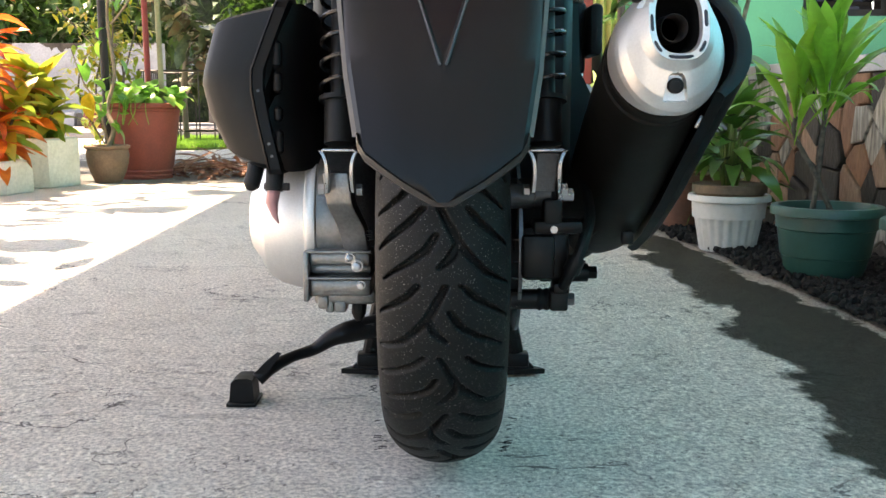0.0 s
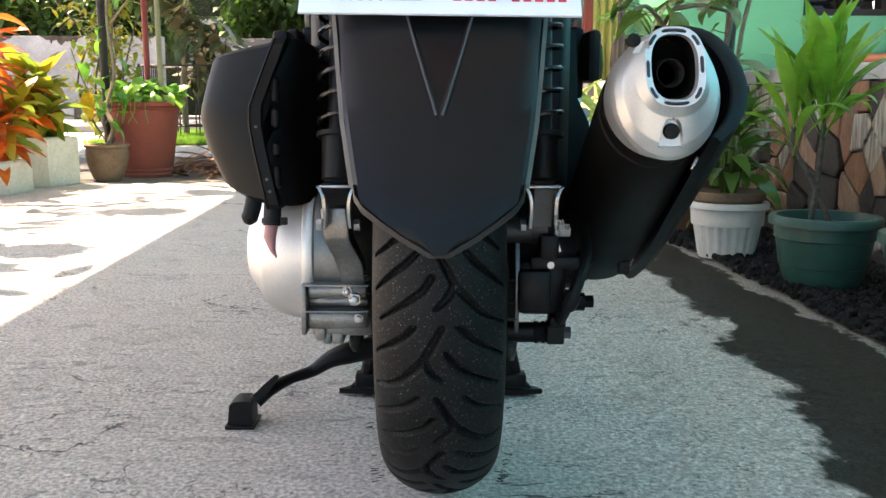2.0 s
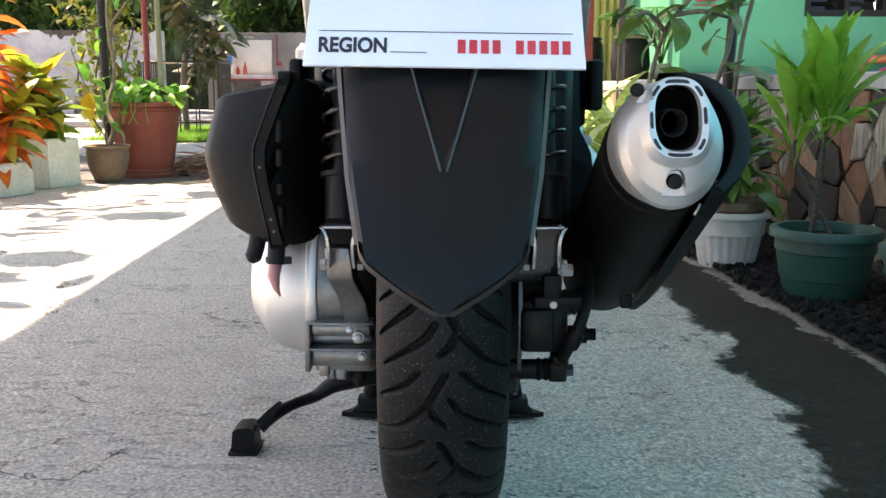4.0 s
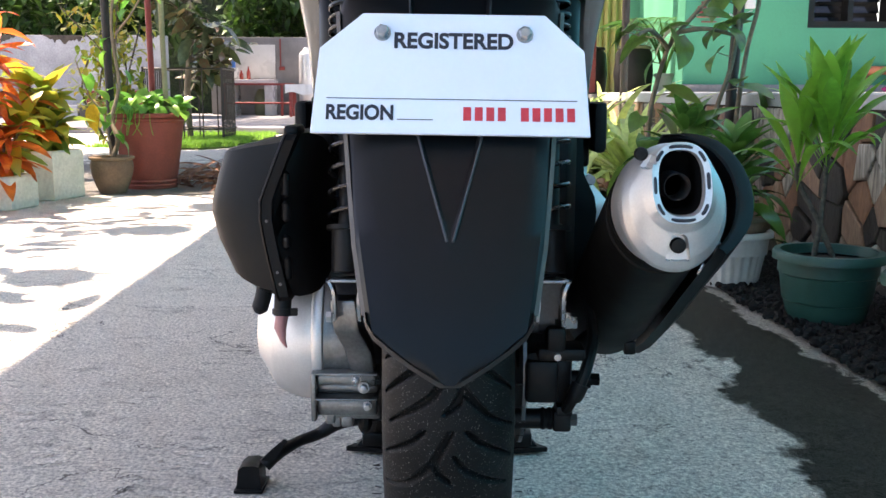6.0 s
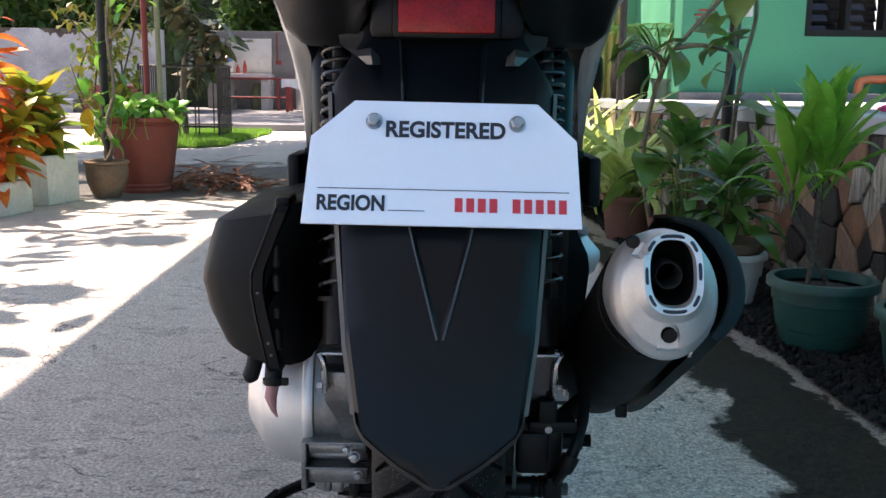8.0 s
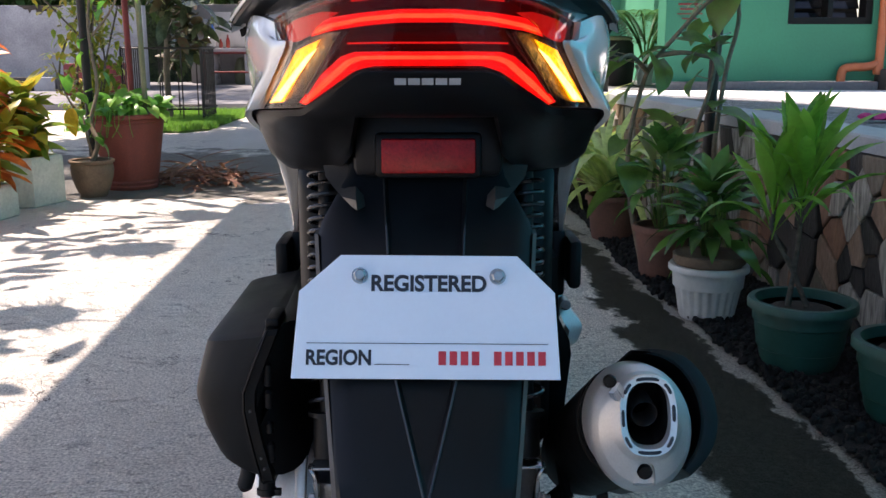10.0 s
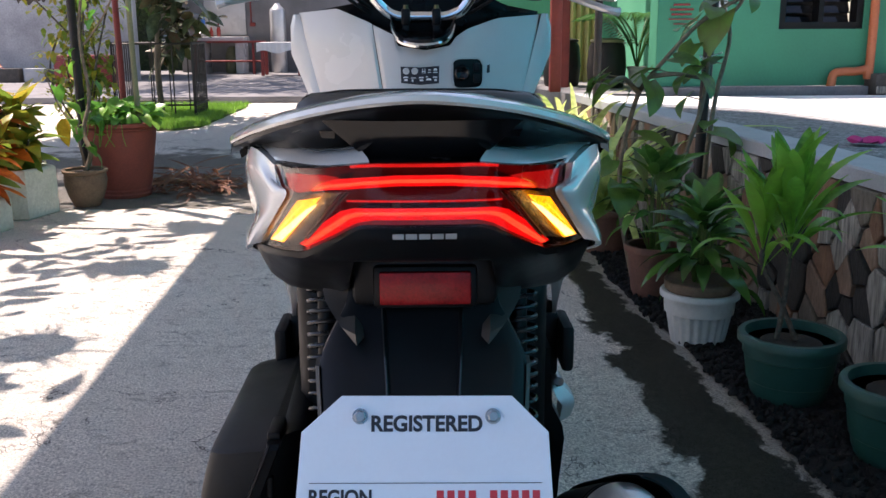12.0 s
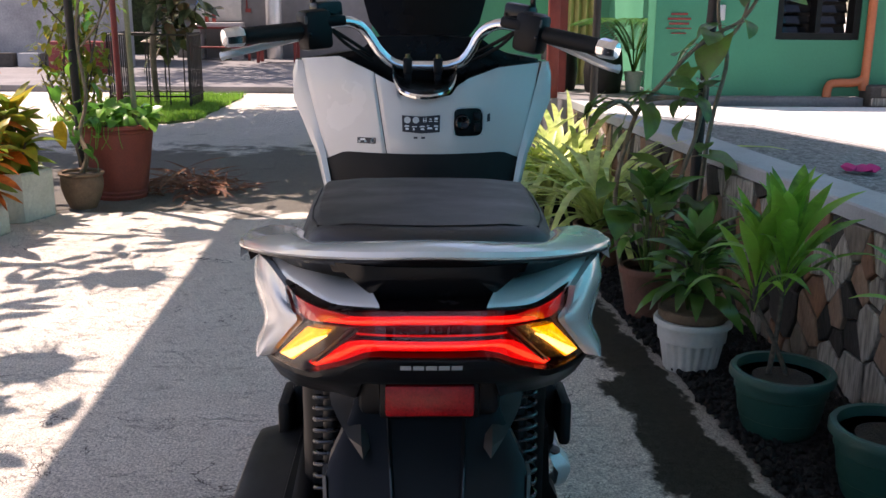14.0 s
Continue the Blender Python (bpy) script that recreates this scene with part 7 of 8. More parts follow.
lathe(bm, (-1.915, 5.42, 0.0), [(0.070, 0), (0.076, 0.008), (0.098, 0.06), (0.113, 0.11), (0.119, 0.15), (0.116, 0.18), (0.112, 0.188), (0.124, 0.194), (0.127, 0.206), (0.120, 0.212), (0.105, 0.208), (0.1, 0.19)], 44)
part("body", bm, M["old_clay"], small)
bm = bmesh.new()
lathe(bm, (-1.915, 5.42, 0.0), [(0.104, 0.18), (0.103, 0.195), (0.01, 0.198)], 28)
part("soil", bm, M["soil"], small)


def planter(c, r, h, turn, label):
    ob = thing("planter", c, label, "planter", "cement planters")
    bm = bmesh.new()
    rings = []
    for rr, z in ((r * 0.97, 0.0), (r, 0.008), (r, h - 0.01), (r - 0.008, h), (r - 0.04, h), (r - 0.045, h - 0.04)):
        rings.append([(c[0] + rr * math.cos(turn + k * math.pi / 3), c[1] + rr * math.sin(turn + k * math.pi / 3), c[2] + z) for k in range(6)])
    loft(bm, rings)
    part("body", bm, M["planter"], ob, smooth=15)
    bm = bmesh.new()
    lathe(bm, c, [(r - 0.05, h - 0.05), (r - 0.07, h - 0.035), (0.02, h - 0.03)], 6)
    part("soil", bm, M["soil"], ob)


planter((-2.275, 4.70, 0.0), 0.22, 0.165, 0.35, "low six-sided cement planter, pale and mossy")
planter((-2.235, 5.17, 0.0), 0.24, 0.262, 0.2, "tall six-sided cement planter, pale and mossy")
planter((-2.45, 4.25, 0.0), 0.22, 0.17, 0.5, "low six-sided cement planter, pale and mossy")

# ---- garden plants ----
rng = random.Random(21)
def stalked(length, width, bend, n=10):
    """A blade on a narrow stalk: broad past its middle, pointed, folded along the rib."""
    pts, fcs = [], []
    y = z = 0.0
    for i in range(n + 1):
        f = i / n
        if i:
            a = radians(bend) * f * f
            y += length / n * math.cos(a)
            z -= length / n * math.sin(a)
        w = width * 0.5 * float(np.interp(f, (0, 0.15, 0.25, 0.4, 0.55, 0.7, 0.85, 0.95, 1.0), (0.10, 0.12, 0.25, 0.72, 0.97, 0.95, 0.62, 0.25, 0.02)))
        lift = w * (0.75 - 0.45 * f)
        pts += [(-w, y, z + lift), (0, y, z), (w, y, z + lift)]
    for i in range(n):
        for k in range(2):
            p = i * 3 + k
            fcs.append((p, p + 1, p + 4, p + 3))
    return pts, fcs


upright = [raw("ti_leaf", *stalked(0.33, 0.060, b), M["dracaena"]) for b in (18, 44)]
arching = [raw("ti_leaf", *stalked(0.32, 0.034, b), M["dracaena"]) for b in (64, 95)]


def ti_plant(foot, heads, label):
    ob = thing("ti_plant", foot, label, "plant")
    for top, size, turn, count in heads:
        base = Vector(foot) + Vector((rng.uniform(-0.03, 0.03), rng.uniform(-0.03, 0.03), 0))
        mid = base.lerp(Vector(top), 0.5) + Vector((rng.uniform(-0.012, 0.012), 0, 0))
        pts = curve([base, mid, Vector(top), Vector(top) + Vector((0, 0, 0.05))], 6)
        stem(ob, pts, [0.0070 + 0.0008 * (i % 2) - 0.002 * i / len(pts) for i in range(len(pts))], "cane", "cane", 10)
        for i in range(count):
            f = (i + 0.5) / count
            az = turn + i * 137.5 + rng.uniform(-12, 12)
            if f < 0.4:
                me, rise, sz = arching[i % 2], rng.uniform(46, 74), rng.uniform(0.85, 1.1)
            else:
                me, rise, sz = upright[i % 2], 54 + 32 * f + rng.uniform(-9, 6), rng.uniform(0.8, 1.08)
            add_leaf(me, ob, aim(Vector(top) + Vector((0, 0, -0.03 + 0.11 * f)), az, rise, rng.uniform(-15, 15), size * sz), "leaf")
    return ob


ti_plant((0.985, 2.45, 0.15), (((0.990, 2.48, 0.385), 0.92, 20, 28), ((0.920, 2.49, 0.350), 0.84, 200, 15)), "bright green ti plant with stalked leaves on two thin canes")
ti_plant((1.13, 2.07, 0.15), (((1.165, 2.06, 0.400), 0.85, 60, 16),), "green ti plant leaning out of its pot")
lil = [leaf_mesh("lily_leaf", M["lily"], 0.145, 0.046, b, 0.3, 6) for b in (30, 50, 75)]


def lily(name, foot, count, spread, high, label):
    ob = thing(name, foot, label, "plant")
    for i in range(count):
        f = (i + 0.5) / count
        az = i * 137.5 + rng.uniform(-15, 15)
        out = spread * (1 - f) ** 0.8 * rng.uniform(0.4, 1.0)
        d = Vector((math.sin(radians(az)), math.cos(radians(az)), 0))
        p = Vector(foot) + d * out + Vector((0, 0, high * (0.25 + 0.75 * f) * rng.uniform(0.8, 1.1)))
        q = Vector(foot) + d * 0.02
        if i % 2 == 0:
            stem(ob, curve([q, q.lerp(p, 0.5) + Vector((0, 0, 0.03)), p], 4), 0.0028, "vine", "stalk", 5)
        add_leaf(lil[0 if f > 0.7 else 1 if f > 0.35 else 2], ob, aim(p, az, 5 + 55 * f + rng.uniform(-10, 10), rng.uniform(-25, 25), rng.uniform(0.8, 1.25)))
    return ob


lily("peace_lily", (0.895, 2.95, 0.17), 54, 0.085, 0.27, "dark green leafy plant in white pot")
lily("peace_lily", (0.88, 3.50, 0.15), 34, 0.13, 0.36, "dark green leafy plant in brown pot")
lily("peace_lily", (1.04, 3.30, 0.0), 16, 0.11, 0.30, "dark green leafy plant against the stone wall")
spi = [leaf_mesh("spider_leaf", M["spider"], 0.50, 0.024, b, 0.3, 8) for b in (75, 110, 140)]
for c, n in (((0.82, 4.25, 0.17), 64), ((0.72, 5.30, 0.06), 90), ((0.88, 5.40, 0.10), 90), ((0.66, 5.62, 0.06), 60)):
    ob = thing("spider_plant", c, "clump of pale striped spider plant leaves", "plant", "spider plants")
    for i in range(n):
        add_leaf(rng.choice(spi), ob, aim(Vector(c) + Vector((rng.uniform(-0.04, 0.04), rng.uniform(-0.04, 0.04), 0.0)), rng.uniform(0, 360), rng.uniform(50, 88), rng.uniform(-20, 20), rng.uniform(1.1, 2.0)))

# pole with a climbing vine
bm = bmesh.new()
tube(bm, [(1.095, 3.72, -0.05), (1.10, 3.72, 0.6), (1.13, 3.73, 1.3), (1.16, 3.74, 2.75)], 0.021, 14)
single("pole", bm, M["pole_brown"], "dark brown painted steel pole", "pole")
hearts = [leaf_mesh("vine_leaf", M["vine"], s, s * 0.86, b, 0.14, 7, heart=True, wave=0.02) for s, b in ((0.13, 25), (0.155, 45), (0.11, 60))]
vine = thing("climbing_vine", (0.92, 3.6, 0.0), "woody climbing vine with heart-shaped leaves on a pole", "plant")
stems = [
    [(0.82, 3.55, 0.0), (0.765, 3.58, 0.28), (0.76, 3.6, 0.48), (0.79, 3.6, 0.64), (0.83, 3.6, 0.76), (0.91, 3.6, 0.86), (1.03, 3.62, 0.985), (1.13, 3.64, 1.05), (1.23, 3.64, 1.12), (1.31, 3.62, 1.35), (1.33, 3.64, 1.8)],
    [(0.95, 3.56, 0.0), (0.97, 3.57, 0.30), (1.0, 3.58, 0.50), (1.06, 3.62, 0.66), (1.09, 3.65, 0.80), (1.10, 3.66, 0.90), (1.15, 3.66, 1.0), (1.22, 3.66, 1.10), (1.26, 3.68, 1.3)],
    [(1.12, 3.66, 0.0), (1.10, 3.65, 0.40), (1.13, 3.66, 0.72), (1.17, 3.66, 0.95), (1.12, 3.66, 1.15), (1.16, 3.68, 1.6)],
    [(0.86, 3.6, 0.80), (0.95, 3.57, 0.81), (1.06, 3.6, 0.79)],
    [(0.82, 3.6, 0.74), (0.74, 3.52, 0.80), (0.68, 3.46, 0.78)],
]
for k, s in enumerate(stems):
    pts = curve(s, 6)
    stem(vine, pts, [0.0105 * (1 - 0.45 * i / len(pts)) for i in range(len(pts))], "vine_bark", "vine_stem", 7)
    for i in range(2, len(pts)):
        if pts[i].z > 0.22 and i % (3 if pts[i].z < 0.6 or k > 2 else 5) == 0:
            for _ in range(2 if pts[i].z < 0.55 else 1):
                az = rng.uniform(90, 300)
                d = Vector((math.sin(radians(az)), math.cos(radians(az)), 0.2)) * rng.uniform(0.03, 0.10)
                stem(vine, [pts[i], pts[i] + d], 0.0022, "vine_bark", "stalk", 5)
                add_leaf(rng.choice(hearts), vine, aim(pts[i] + d, az, rng.uniform(-50, 5), rng.uniform(-30, 30), rng.uniform(0.65, 1.1)))
bm = bmesh.new()
for k in range(3):
    a = k * 2.0
    tube(bm, curve([(1.10 + 0.03 * math.cos(a), 3.69, 0.86), (1.10 + 0.034 * math.cos(a + 1.5), 3.685, 0.875), (1.10 + 0.05 * math.cos(a + 2), 3.67, 0.845 + 0.02 * k)], 4), 0.0025, 6)
single("plastic_tie", bm, M["white_cloth"], "pinkish plastic tie knotted round a pole", "tie")

# crotons in the planters
cro_r = [leaf_mesh("croton_leaf", M["croton_red"], 0.25, 0.085, b, 0.2, 6, wave=0.04) for b in (30, 60, 90)]
cro_y = [leaf_mesh("croton_leaf", M["croton_yellow"], 0.20, 0.08, b, 0.2, 6, wave=0.04) for b in (30, 60, 90)]


def croton(foot, stalks, leaves, label):
    ob = thing("croton", foot, label, "plant", "crotons")
    for (tx, ty, tz), n, kinds in stalks:
        top = Vector((tx, ty, tz))
        pts = curve([Vector(foot), Vector(foot).lerp(top, 0.5) + Vector((0.02, 0, 0)), top], 5)
        stem(ob, pts, 0.007, "bark", "stem", 7)
        for i in range(n):
            f = i / n
            p = Vector(foot).lerp(top, 0.35 + 0.65 * f)
            add_leaf(rng.choice(kinds), ob, aim(p, i * 137.5 + rng.uniform(-20, 20), -15 + 75 * f + rng.uniform(-14, 14), rng.uniform(-30, 30), rng.uniform(0.75, 1.25)))
    return ob


croton((-2.26, 4.70, 0.13), (((-2.24, 4.64, 0.80), 36, cro_r), ((-2.10, 4.74, 0.46), 26, cro_y), ((-2.14, 4.60, 0.36), 22, cro_r), ((-2.28, 4.80, 0.92), 28, cro_r)), 60, "red and yellow croton shrub in a planter")
croton((-2.22, 5.17, 0.22), (((-2.15, 5.16, 0.58), 36, cro_y), ((-2.28, 5.20, 0.66), 36, cro_y), ((-2.08, 5.10, 0.42), 22, cro_y), ((-2.3, 5.1, 0.5), 18, cro_r)), 60, "green and yellow croton shrub in a tall planter")
croton((-2.45, 4.25, 0.13), (((-2.42, 4.3, 0.85), 40, cro_r), ((-2.5, 4.2, 1.25), 40, cro_y)), 60, "red and yellow croton shrub in a planter")

# big pot: trailing pothos; clay pot: twisted vine trunk; posts between them
pot_l = [leaf_mesh("pothos_leaf", M["pothos"], s, s * 0.75, b, 0.2, 5, heart=True) for s, b in ((0.10, 30), (0.12, 55), (0.075, 40))]
ob = thing("pothos", (-1.80, 5.76, 0.43), "bright green pothos spilling over a terracotta pot", "plant")
for i in range(105):
    a, r = rng.uniform(0, 360), rng.uniform(0.02, 0.23)
    p = Vector((-1.80 + r * math.sin(radians(a)), 5.76 + r * math.cos(radians(a)), 0.44 + rng.uniform(0.0, 0.13) * (1.1 - r * 2)))
    add_leaf(rng.choice(pot_l), ob, aim(p, a + rng.uniform(-60, 60), rng.uniform(-35, 45), rng.uniform(-30, 30), rng.uniform(0.7, 1.2)))
for k in range(7):
    a = rng.uniform(120, 250)
    d = Vector((math.sin(radians(a)), math.cos(radians(a)), 0))
    c = Vector((-1.80, 5.76, 0.455))
    pts = curve([c + d * 0.15, c + d * 0.24 + Vector((0, 0, 0.02)), c + d * 0.27 + Vector((0, 0, -0.06)), c + d * 0.26 + Vector((rng.uniform(-0.05, 0.05), 0, -0.13))], 5)
    stem(ob, pts, 0.0025, "pothos", "runner", 5)
vine2 = thing("vine_tree", (-1.915, 5.42, 0.19), "twisted vine trunk with sparse leaves climbing a post", "plant")
for k, s in enumerate(([(-1.915, 5.42, 0.19), (-1.88, 5.44, 0.30), (-1.93, 5.5, 0.42), (-1.90, 5.56, 0.62), (-1.94, 5.6, 0.95), (-1.90, 5.62, 1.4), (-1.93, 5.64, 2.2)],
                     [(-1.90, 5.43, 0.19), (-1.94, 5.45, 0.33), (-1.98, 5.5, 0.46), (-2.06, 5.52, 0.55), (-2.12, 5.5, 0.75)],
                     [(-1.92, 5.6, 0.9), (-1.80, 5.6, 1.05), (-1.72, 5.62, 1.25), (-1.66, 5.64, 1.7)])):
    pts = curve(s, 6)
    stem(vine2, pts, [(0.016 if k == 0 else 0.008) * (1 - 0.65 * i / len(pts)) for i in range(len(pts))], "vine_bark", "trunk" if k == 0 else "branch", 8)
    for i in range(5, len(pts), 2):
        for _ in range(1):
            az = rng.uniform(0, 360)
            d = Vector((math.sin(radians(az)), math.cos(radians(az)), rng.uniform(-0.3, 0.5))) * rng.uniform(0.03, 0.10)
            add_leaf(rng.choice(pot_l), vine2, aim(pts[i] + d, az, rng.uniform(-60, 10), rng.uniform(-30, 30), rng.uniform(0.6, 1.1)))
yl = leaf_mesh("yellow_leaf", M["yellow_leaf"], 0.16, 0.085, 35, 0.25, 6)
add_leaf(yl, vine2, aim((-1.985, 5.36, 0.50), 170, -62, 20))
for x, y, r, m, label in ((-1.985, 5.66, 0.024, "iron_black", "thin black steel post"), (-1.795, 5.86, 0.018, "red_oxide", "dark red painted steel post"), (-1.70, 5.80, 0.016, "bamboo", "dry bamboo stake in a big pot")):
    bm = bmesh.new()
    tube(bm, [(x, y, 0.0 if m != "bamboo" else 0.4), (x - 0.01, y, 1.2), (x - 0.03, y, 2.8)], r, 12)
    single("post", bm, M[m], label, "post")

# dry leaves swept together
dr = [leaf_mesh("dry_leaf", M["dry"], s, w, b, 0.5, 5) for s, w, b in ((0.28, 0.022, 30), (0.20, 0.035, 60), (0.32, 0.014, 20))]
ob = thing("leaf_pile", (-1.42, 5.95, 0.0), "small heap of dry brown palm leaves", "leaf pile")
for i in range(170):
    r = rng.random() ** 0.6 * 0.27
    a = rng.uniform(0, 6.28)
    p = (-1.42 + r * math.cos(a) * 1.25, 5.95 + r * math.sin(a), 0.012 + 0.17 * max(0, 1 - r / 0.27) * rng.random())
    add_leaf(rng.choice(dr), ob, aim(p, rng.uniform(0, 360), rng.uniform(-4, 28), rng.uniform(-40, 40), rng.uniform(0.6, 1.0)))

# ---- lawn, fence and rubber plant ----
bm = bmesh.new()
prism(bm, [(-3.4, 9.6, 0.02), (-2.45, 9.5, 0.02), (-2.26, 9.8, 0.02), (-2.24, 12.5, 0.02), (-3.9, 12.6, 0.02)], (0, 0, -0.1))
single("lawn", bm, M["lawn_soil"], "small sunlit green lawn", "lawn", "structure")
verts, faces = [], []
for _ in range(14000):
    y = rng.uniform(9.5, 12.6)
    xm = -2.23 - 0.6 * max(0, 9.85 - y) + 0.04 * math.sin(y * 9)
    x = xm - rng.random() ** 1.1 * (1.15 + 0.16 * (y - 9.5))
    h, a, w = rng.uniform(0.03, 0.075), rng.uniform(0, 6.28), rng.uniform(0.004, 0.008)
    dx, dy = math.cos(a), math.sin(a)
    o = len(verts)
    verts += [(x - dy * w, y + dx * w, 0.018), (x + dy * w, y - dx * w, 0.018), (x + dx * h * 0.5, y + dy * h * 0.5, 0.018 + h)]
    faces.append((o, o + 1, o + 2))
stuff("grass", verts, faces, M["grass"], "bright green short grass", "grass")
fence = thing("fence", (-2.9, 11.0, 0.02), "black wrought iron plant guard fence", "fence")
for a, b in (((-3.40, 10.75), (-2.52, 10.75)), ((-2.52, 10.75), (-2.52, 11.45)), ((-3.40, 11.45), (-2.52, 11.45)), ((-3.40, 10.75), (-3.40, 11.45))):
    n = 4 if a[1] == b[1] else 9
    for z in (0.16, 0.83):
        bm = bmesh.new()
        tube(bm, [(*a, z), (*b, z)], 0.011, 6)
        part("rail", bm, M["iron_black"], fence)
    for k in range(n):
        x, y = a[0] + (b[0] - a[0]) * k / n, a[1] + (b[1] - a[1]) * k / n
        bm = bmesh.new()
        tube(bm, [(x, y, 0.02), (x, y, 0.85)], 0.009 if k else 0.014, 6)
        part("picket", bm, M["iron_black"], fence)
rub = [leaf_mesh("rubber_leaf", M["rubber_leaf"], s, s * 0.46, b, 0.15, 5) for s, b in ((0.27, 25), (0.31, 50), (0.22, 15))]
ob = thing("rubber_tree", (-2.98, 11.1, 0.02), "rubber plant tree with dark reddish-green leaves", "tree")
trunk = curve([(-2.98, 11.1, 0.0), (-3.0, 11.1, 0.6), (-2.95, 11.1, 1.2), (-3.0, 11.1, 2.3)], 5)
stem(ob, trunk, 0.035, "bark", "trunk", 10)
for k in range(9):
    a = k * 40 + 10
    b = Vector((-2.98, 11.1, 0.55 + 0.17 * k))
    tip = b + Vector((math.sin(radians(a)) * 0.5, math.cos(radians(a)) * 0.35, 0.25))
    stem(ob, [b, b.lerp(tip, 0.5) + Vector((0, 0, 0.04)), tip], 0.012, "bark", "limb", 6)
    for i in range(25):
        p = b.lerp(tip, rng.uniform(0.35, 1.1)) + Vector((rng.uniform(-0.12, 0.12), rng.uniform(-0.1, 0.1), rng.uniform(-0.1, 0.12)))
        add_leaf(rng.choice(rub), ob, aim(p, rng.uniform(0, 360), rng.uniform(-55, 40), rng.uniform(-40, 40), rng.uniform(0.8, 1.2)))

# yellow-leaved shrub between the posts
ob = thing("shrub", (-3.15, 9.0, 0.0), "thin shrub with small yellow-green leaves", "shrub")
small_leaf = [leaf_data(0.10, 0.045, b, 0.2, 3) for b in (20, 50)]
src, pos = [], []
for k in range(9):
    pts = curve([(-3.15, 9.0, 0), (-3.15 + rng.uniform(-0.25, 0.25), 9.0 + rng.uniform(-0.2, 0.2), 0.6), (-3.15 + rng.uniform(-0.45, 0.45), 9 + rng.uniform(-0.3, 0.3), rng.uniform(1.0, 1.9))], 6)
    stem(ob, pts, 0.009, "bark", "stem", 6)
    for p in pts[3:]:
        for _ in range(9):
            src.append(rng.choice(small_leaf))
            pos.append(aim(p + Vector((rng.uniform(-0.12, 0.12), rng.uniform(-0.12, 0.12), rng.uniform(-0.1, 0.1))), rng.uniform(0, 360), rng.uniform(-50, 50), 0, rng.uniform(0.8, 1.3)))
v, f = cloud(src, pos)
leaves = new("leaves", raw("leaves", [p - Vector(ob.location) for p in v], f, M["croton_yellow"]))
leaves.parent = ob
tagged(leaves, kind="stuff")

# ---- far yard: patio, perimeter wall, outdoor kitchen ----
bm = bmesh.new()
box(bm, (-3.0, 17.3, 0.045), (18.0, 8.4, 0.09), 0.01)
single("patio", bm, M["patio_grey"], "raised pale concrete patio", "patio", "structure")
bm = bmesh.new()
box(bm, (-10.0, 17.6, 0.83), (9.8, 0.2, 1.5), 0.01)
wall_far = single("wall_perimeter", bm, M["grey_wall"], "stained whitewashed perimeter wall", "wall", "structure")
for x, w, h in ((-6.0, 0.5, 0.36), (-6.9, 0.8, 0.20), (-8.3, 1.0, 0.32), (-5.4, 0.35, 0.14), (-9.8, 0.8, 0.25)):
    bm = bmesh.new()
    n = 24
    top = [(x - w / 2 + w * k / n, 17.496, 1.58) for k in range(n + 1)]
    low = [(x - w / 2 + w * k / n, 17.496, 1.58 - h * (0.25 + 0.75 * abs(noise.noise((x + k * 0.35, 1.7, 0))) * 2.2) * math.sin(math.pi * (k + 0.5) / (n + 1))) for k in range(n + 1)]
    loft(bm, [top, low], closed=False)
    part("algae_stain", bm, M["wall_stain"], wall_far, "black algae stain")
bm = bmesh.new()
box(bm, (1.0, 20.9, 0.88), (12.2, 0.2, 1.72), 0.01)
single("wall_kitchen", bm, M["cement"], "bare grey cement wall of the outdoor kitchen", "wall", "structure")
hd = [leaf_data(0.26, 0.13, b, 0.2, 2) for b in (20, 50)]
src, pos = [], []
for k in range(15000):
    x = rng.uniform(-14.5, 1.5)
    deep = rng.random()
    z = 1.45 + rng.random() ** 1.2 * 2.2
    y = 18.0 + deep * 2.2 + (3.3 if x > -5.0 else 0)
    if deep < 0.5 and noise.noise((x * 1.1, z * 1.1, 2.0)) < -0.12:
        continue
    src.append(rng.choice(hd))
    pos.append(aim((x, y, z), rng.uniform(0, 360), rng.uniform(-60, 50), 0, rng.uniform(0.7, 1.5)))
v, f = cloud(src, pos)
stuff("hedge", v, f, M["hedge"], "dense dark green hedge behind the wall", "hedge")
bm = bmesh.new()
box(bm, (-6.0, 24.2, 2.2), (22.0, 0.6, 4.4))
single("backdrop", bm, M["dark_hedge"], "dark mass of distant trees", "backdrop", "structure")
ct = thing("kitchen_counter", (-4.08, 20.2, 0.09), "white outdoor kitchen counter with open shelf below", "counter")
for x in (-4.48, -3.70):
    bm = bmesh.new()
    box(bm, (x, 20.2, 0.42), (0.16, 0.6, 0.66), 0.008)
    part("pier", bm, M["tile_white"], ct)
bm = bmesh.new()
box(bm, (-4.08, 20.2, 0.79), (0.98, 0.64, 0.09), 0.01)
part("worktop", bm, M["tile_white"], ct)
bm = bmesh.new()
box(bm, (-4.50, 20.42, 0.97), (0.14, 0.2, 0.22), 0.008)
part("side_splash", bm, M["tile_white"], ct)
bm = bmesh.new()
box(bm, (-4.12, 20.76, 1.22), (0.86, 0.06, 0.72), 0.005)
part("back_splash", bm, M["tile_white"], ct, "white tiled back splash")
bm = bmesh.new()
box(bm, (-3.87, 19.75, 0.735), (1.48, 0.06, 0.045), 0.004)
tube(bm, [(-4.6, 19.75, 0.35), (-3.14, 19.75, 0.35)], 0.02, 8)
for x in (-3.39, -3.17, -4.57):
    box(bm, (x, 19.75, 0.40), (0.05, 0.05, 0.63), 0.004)
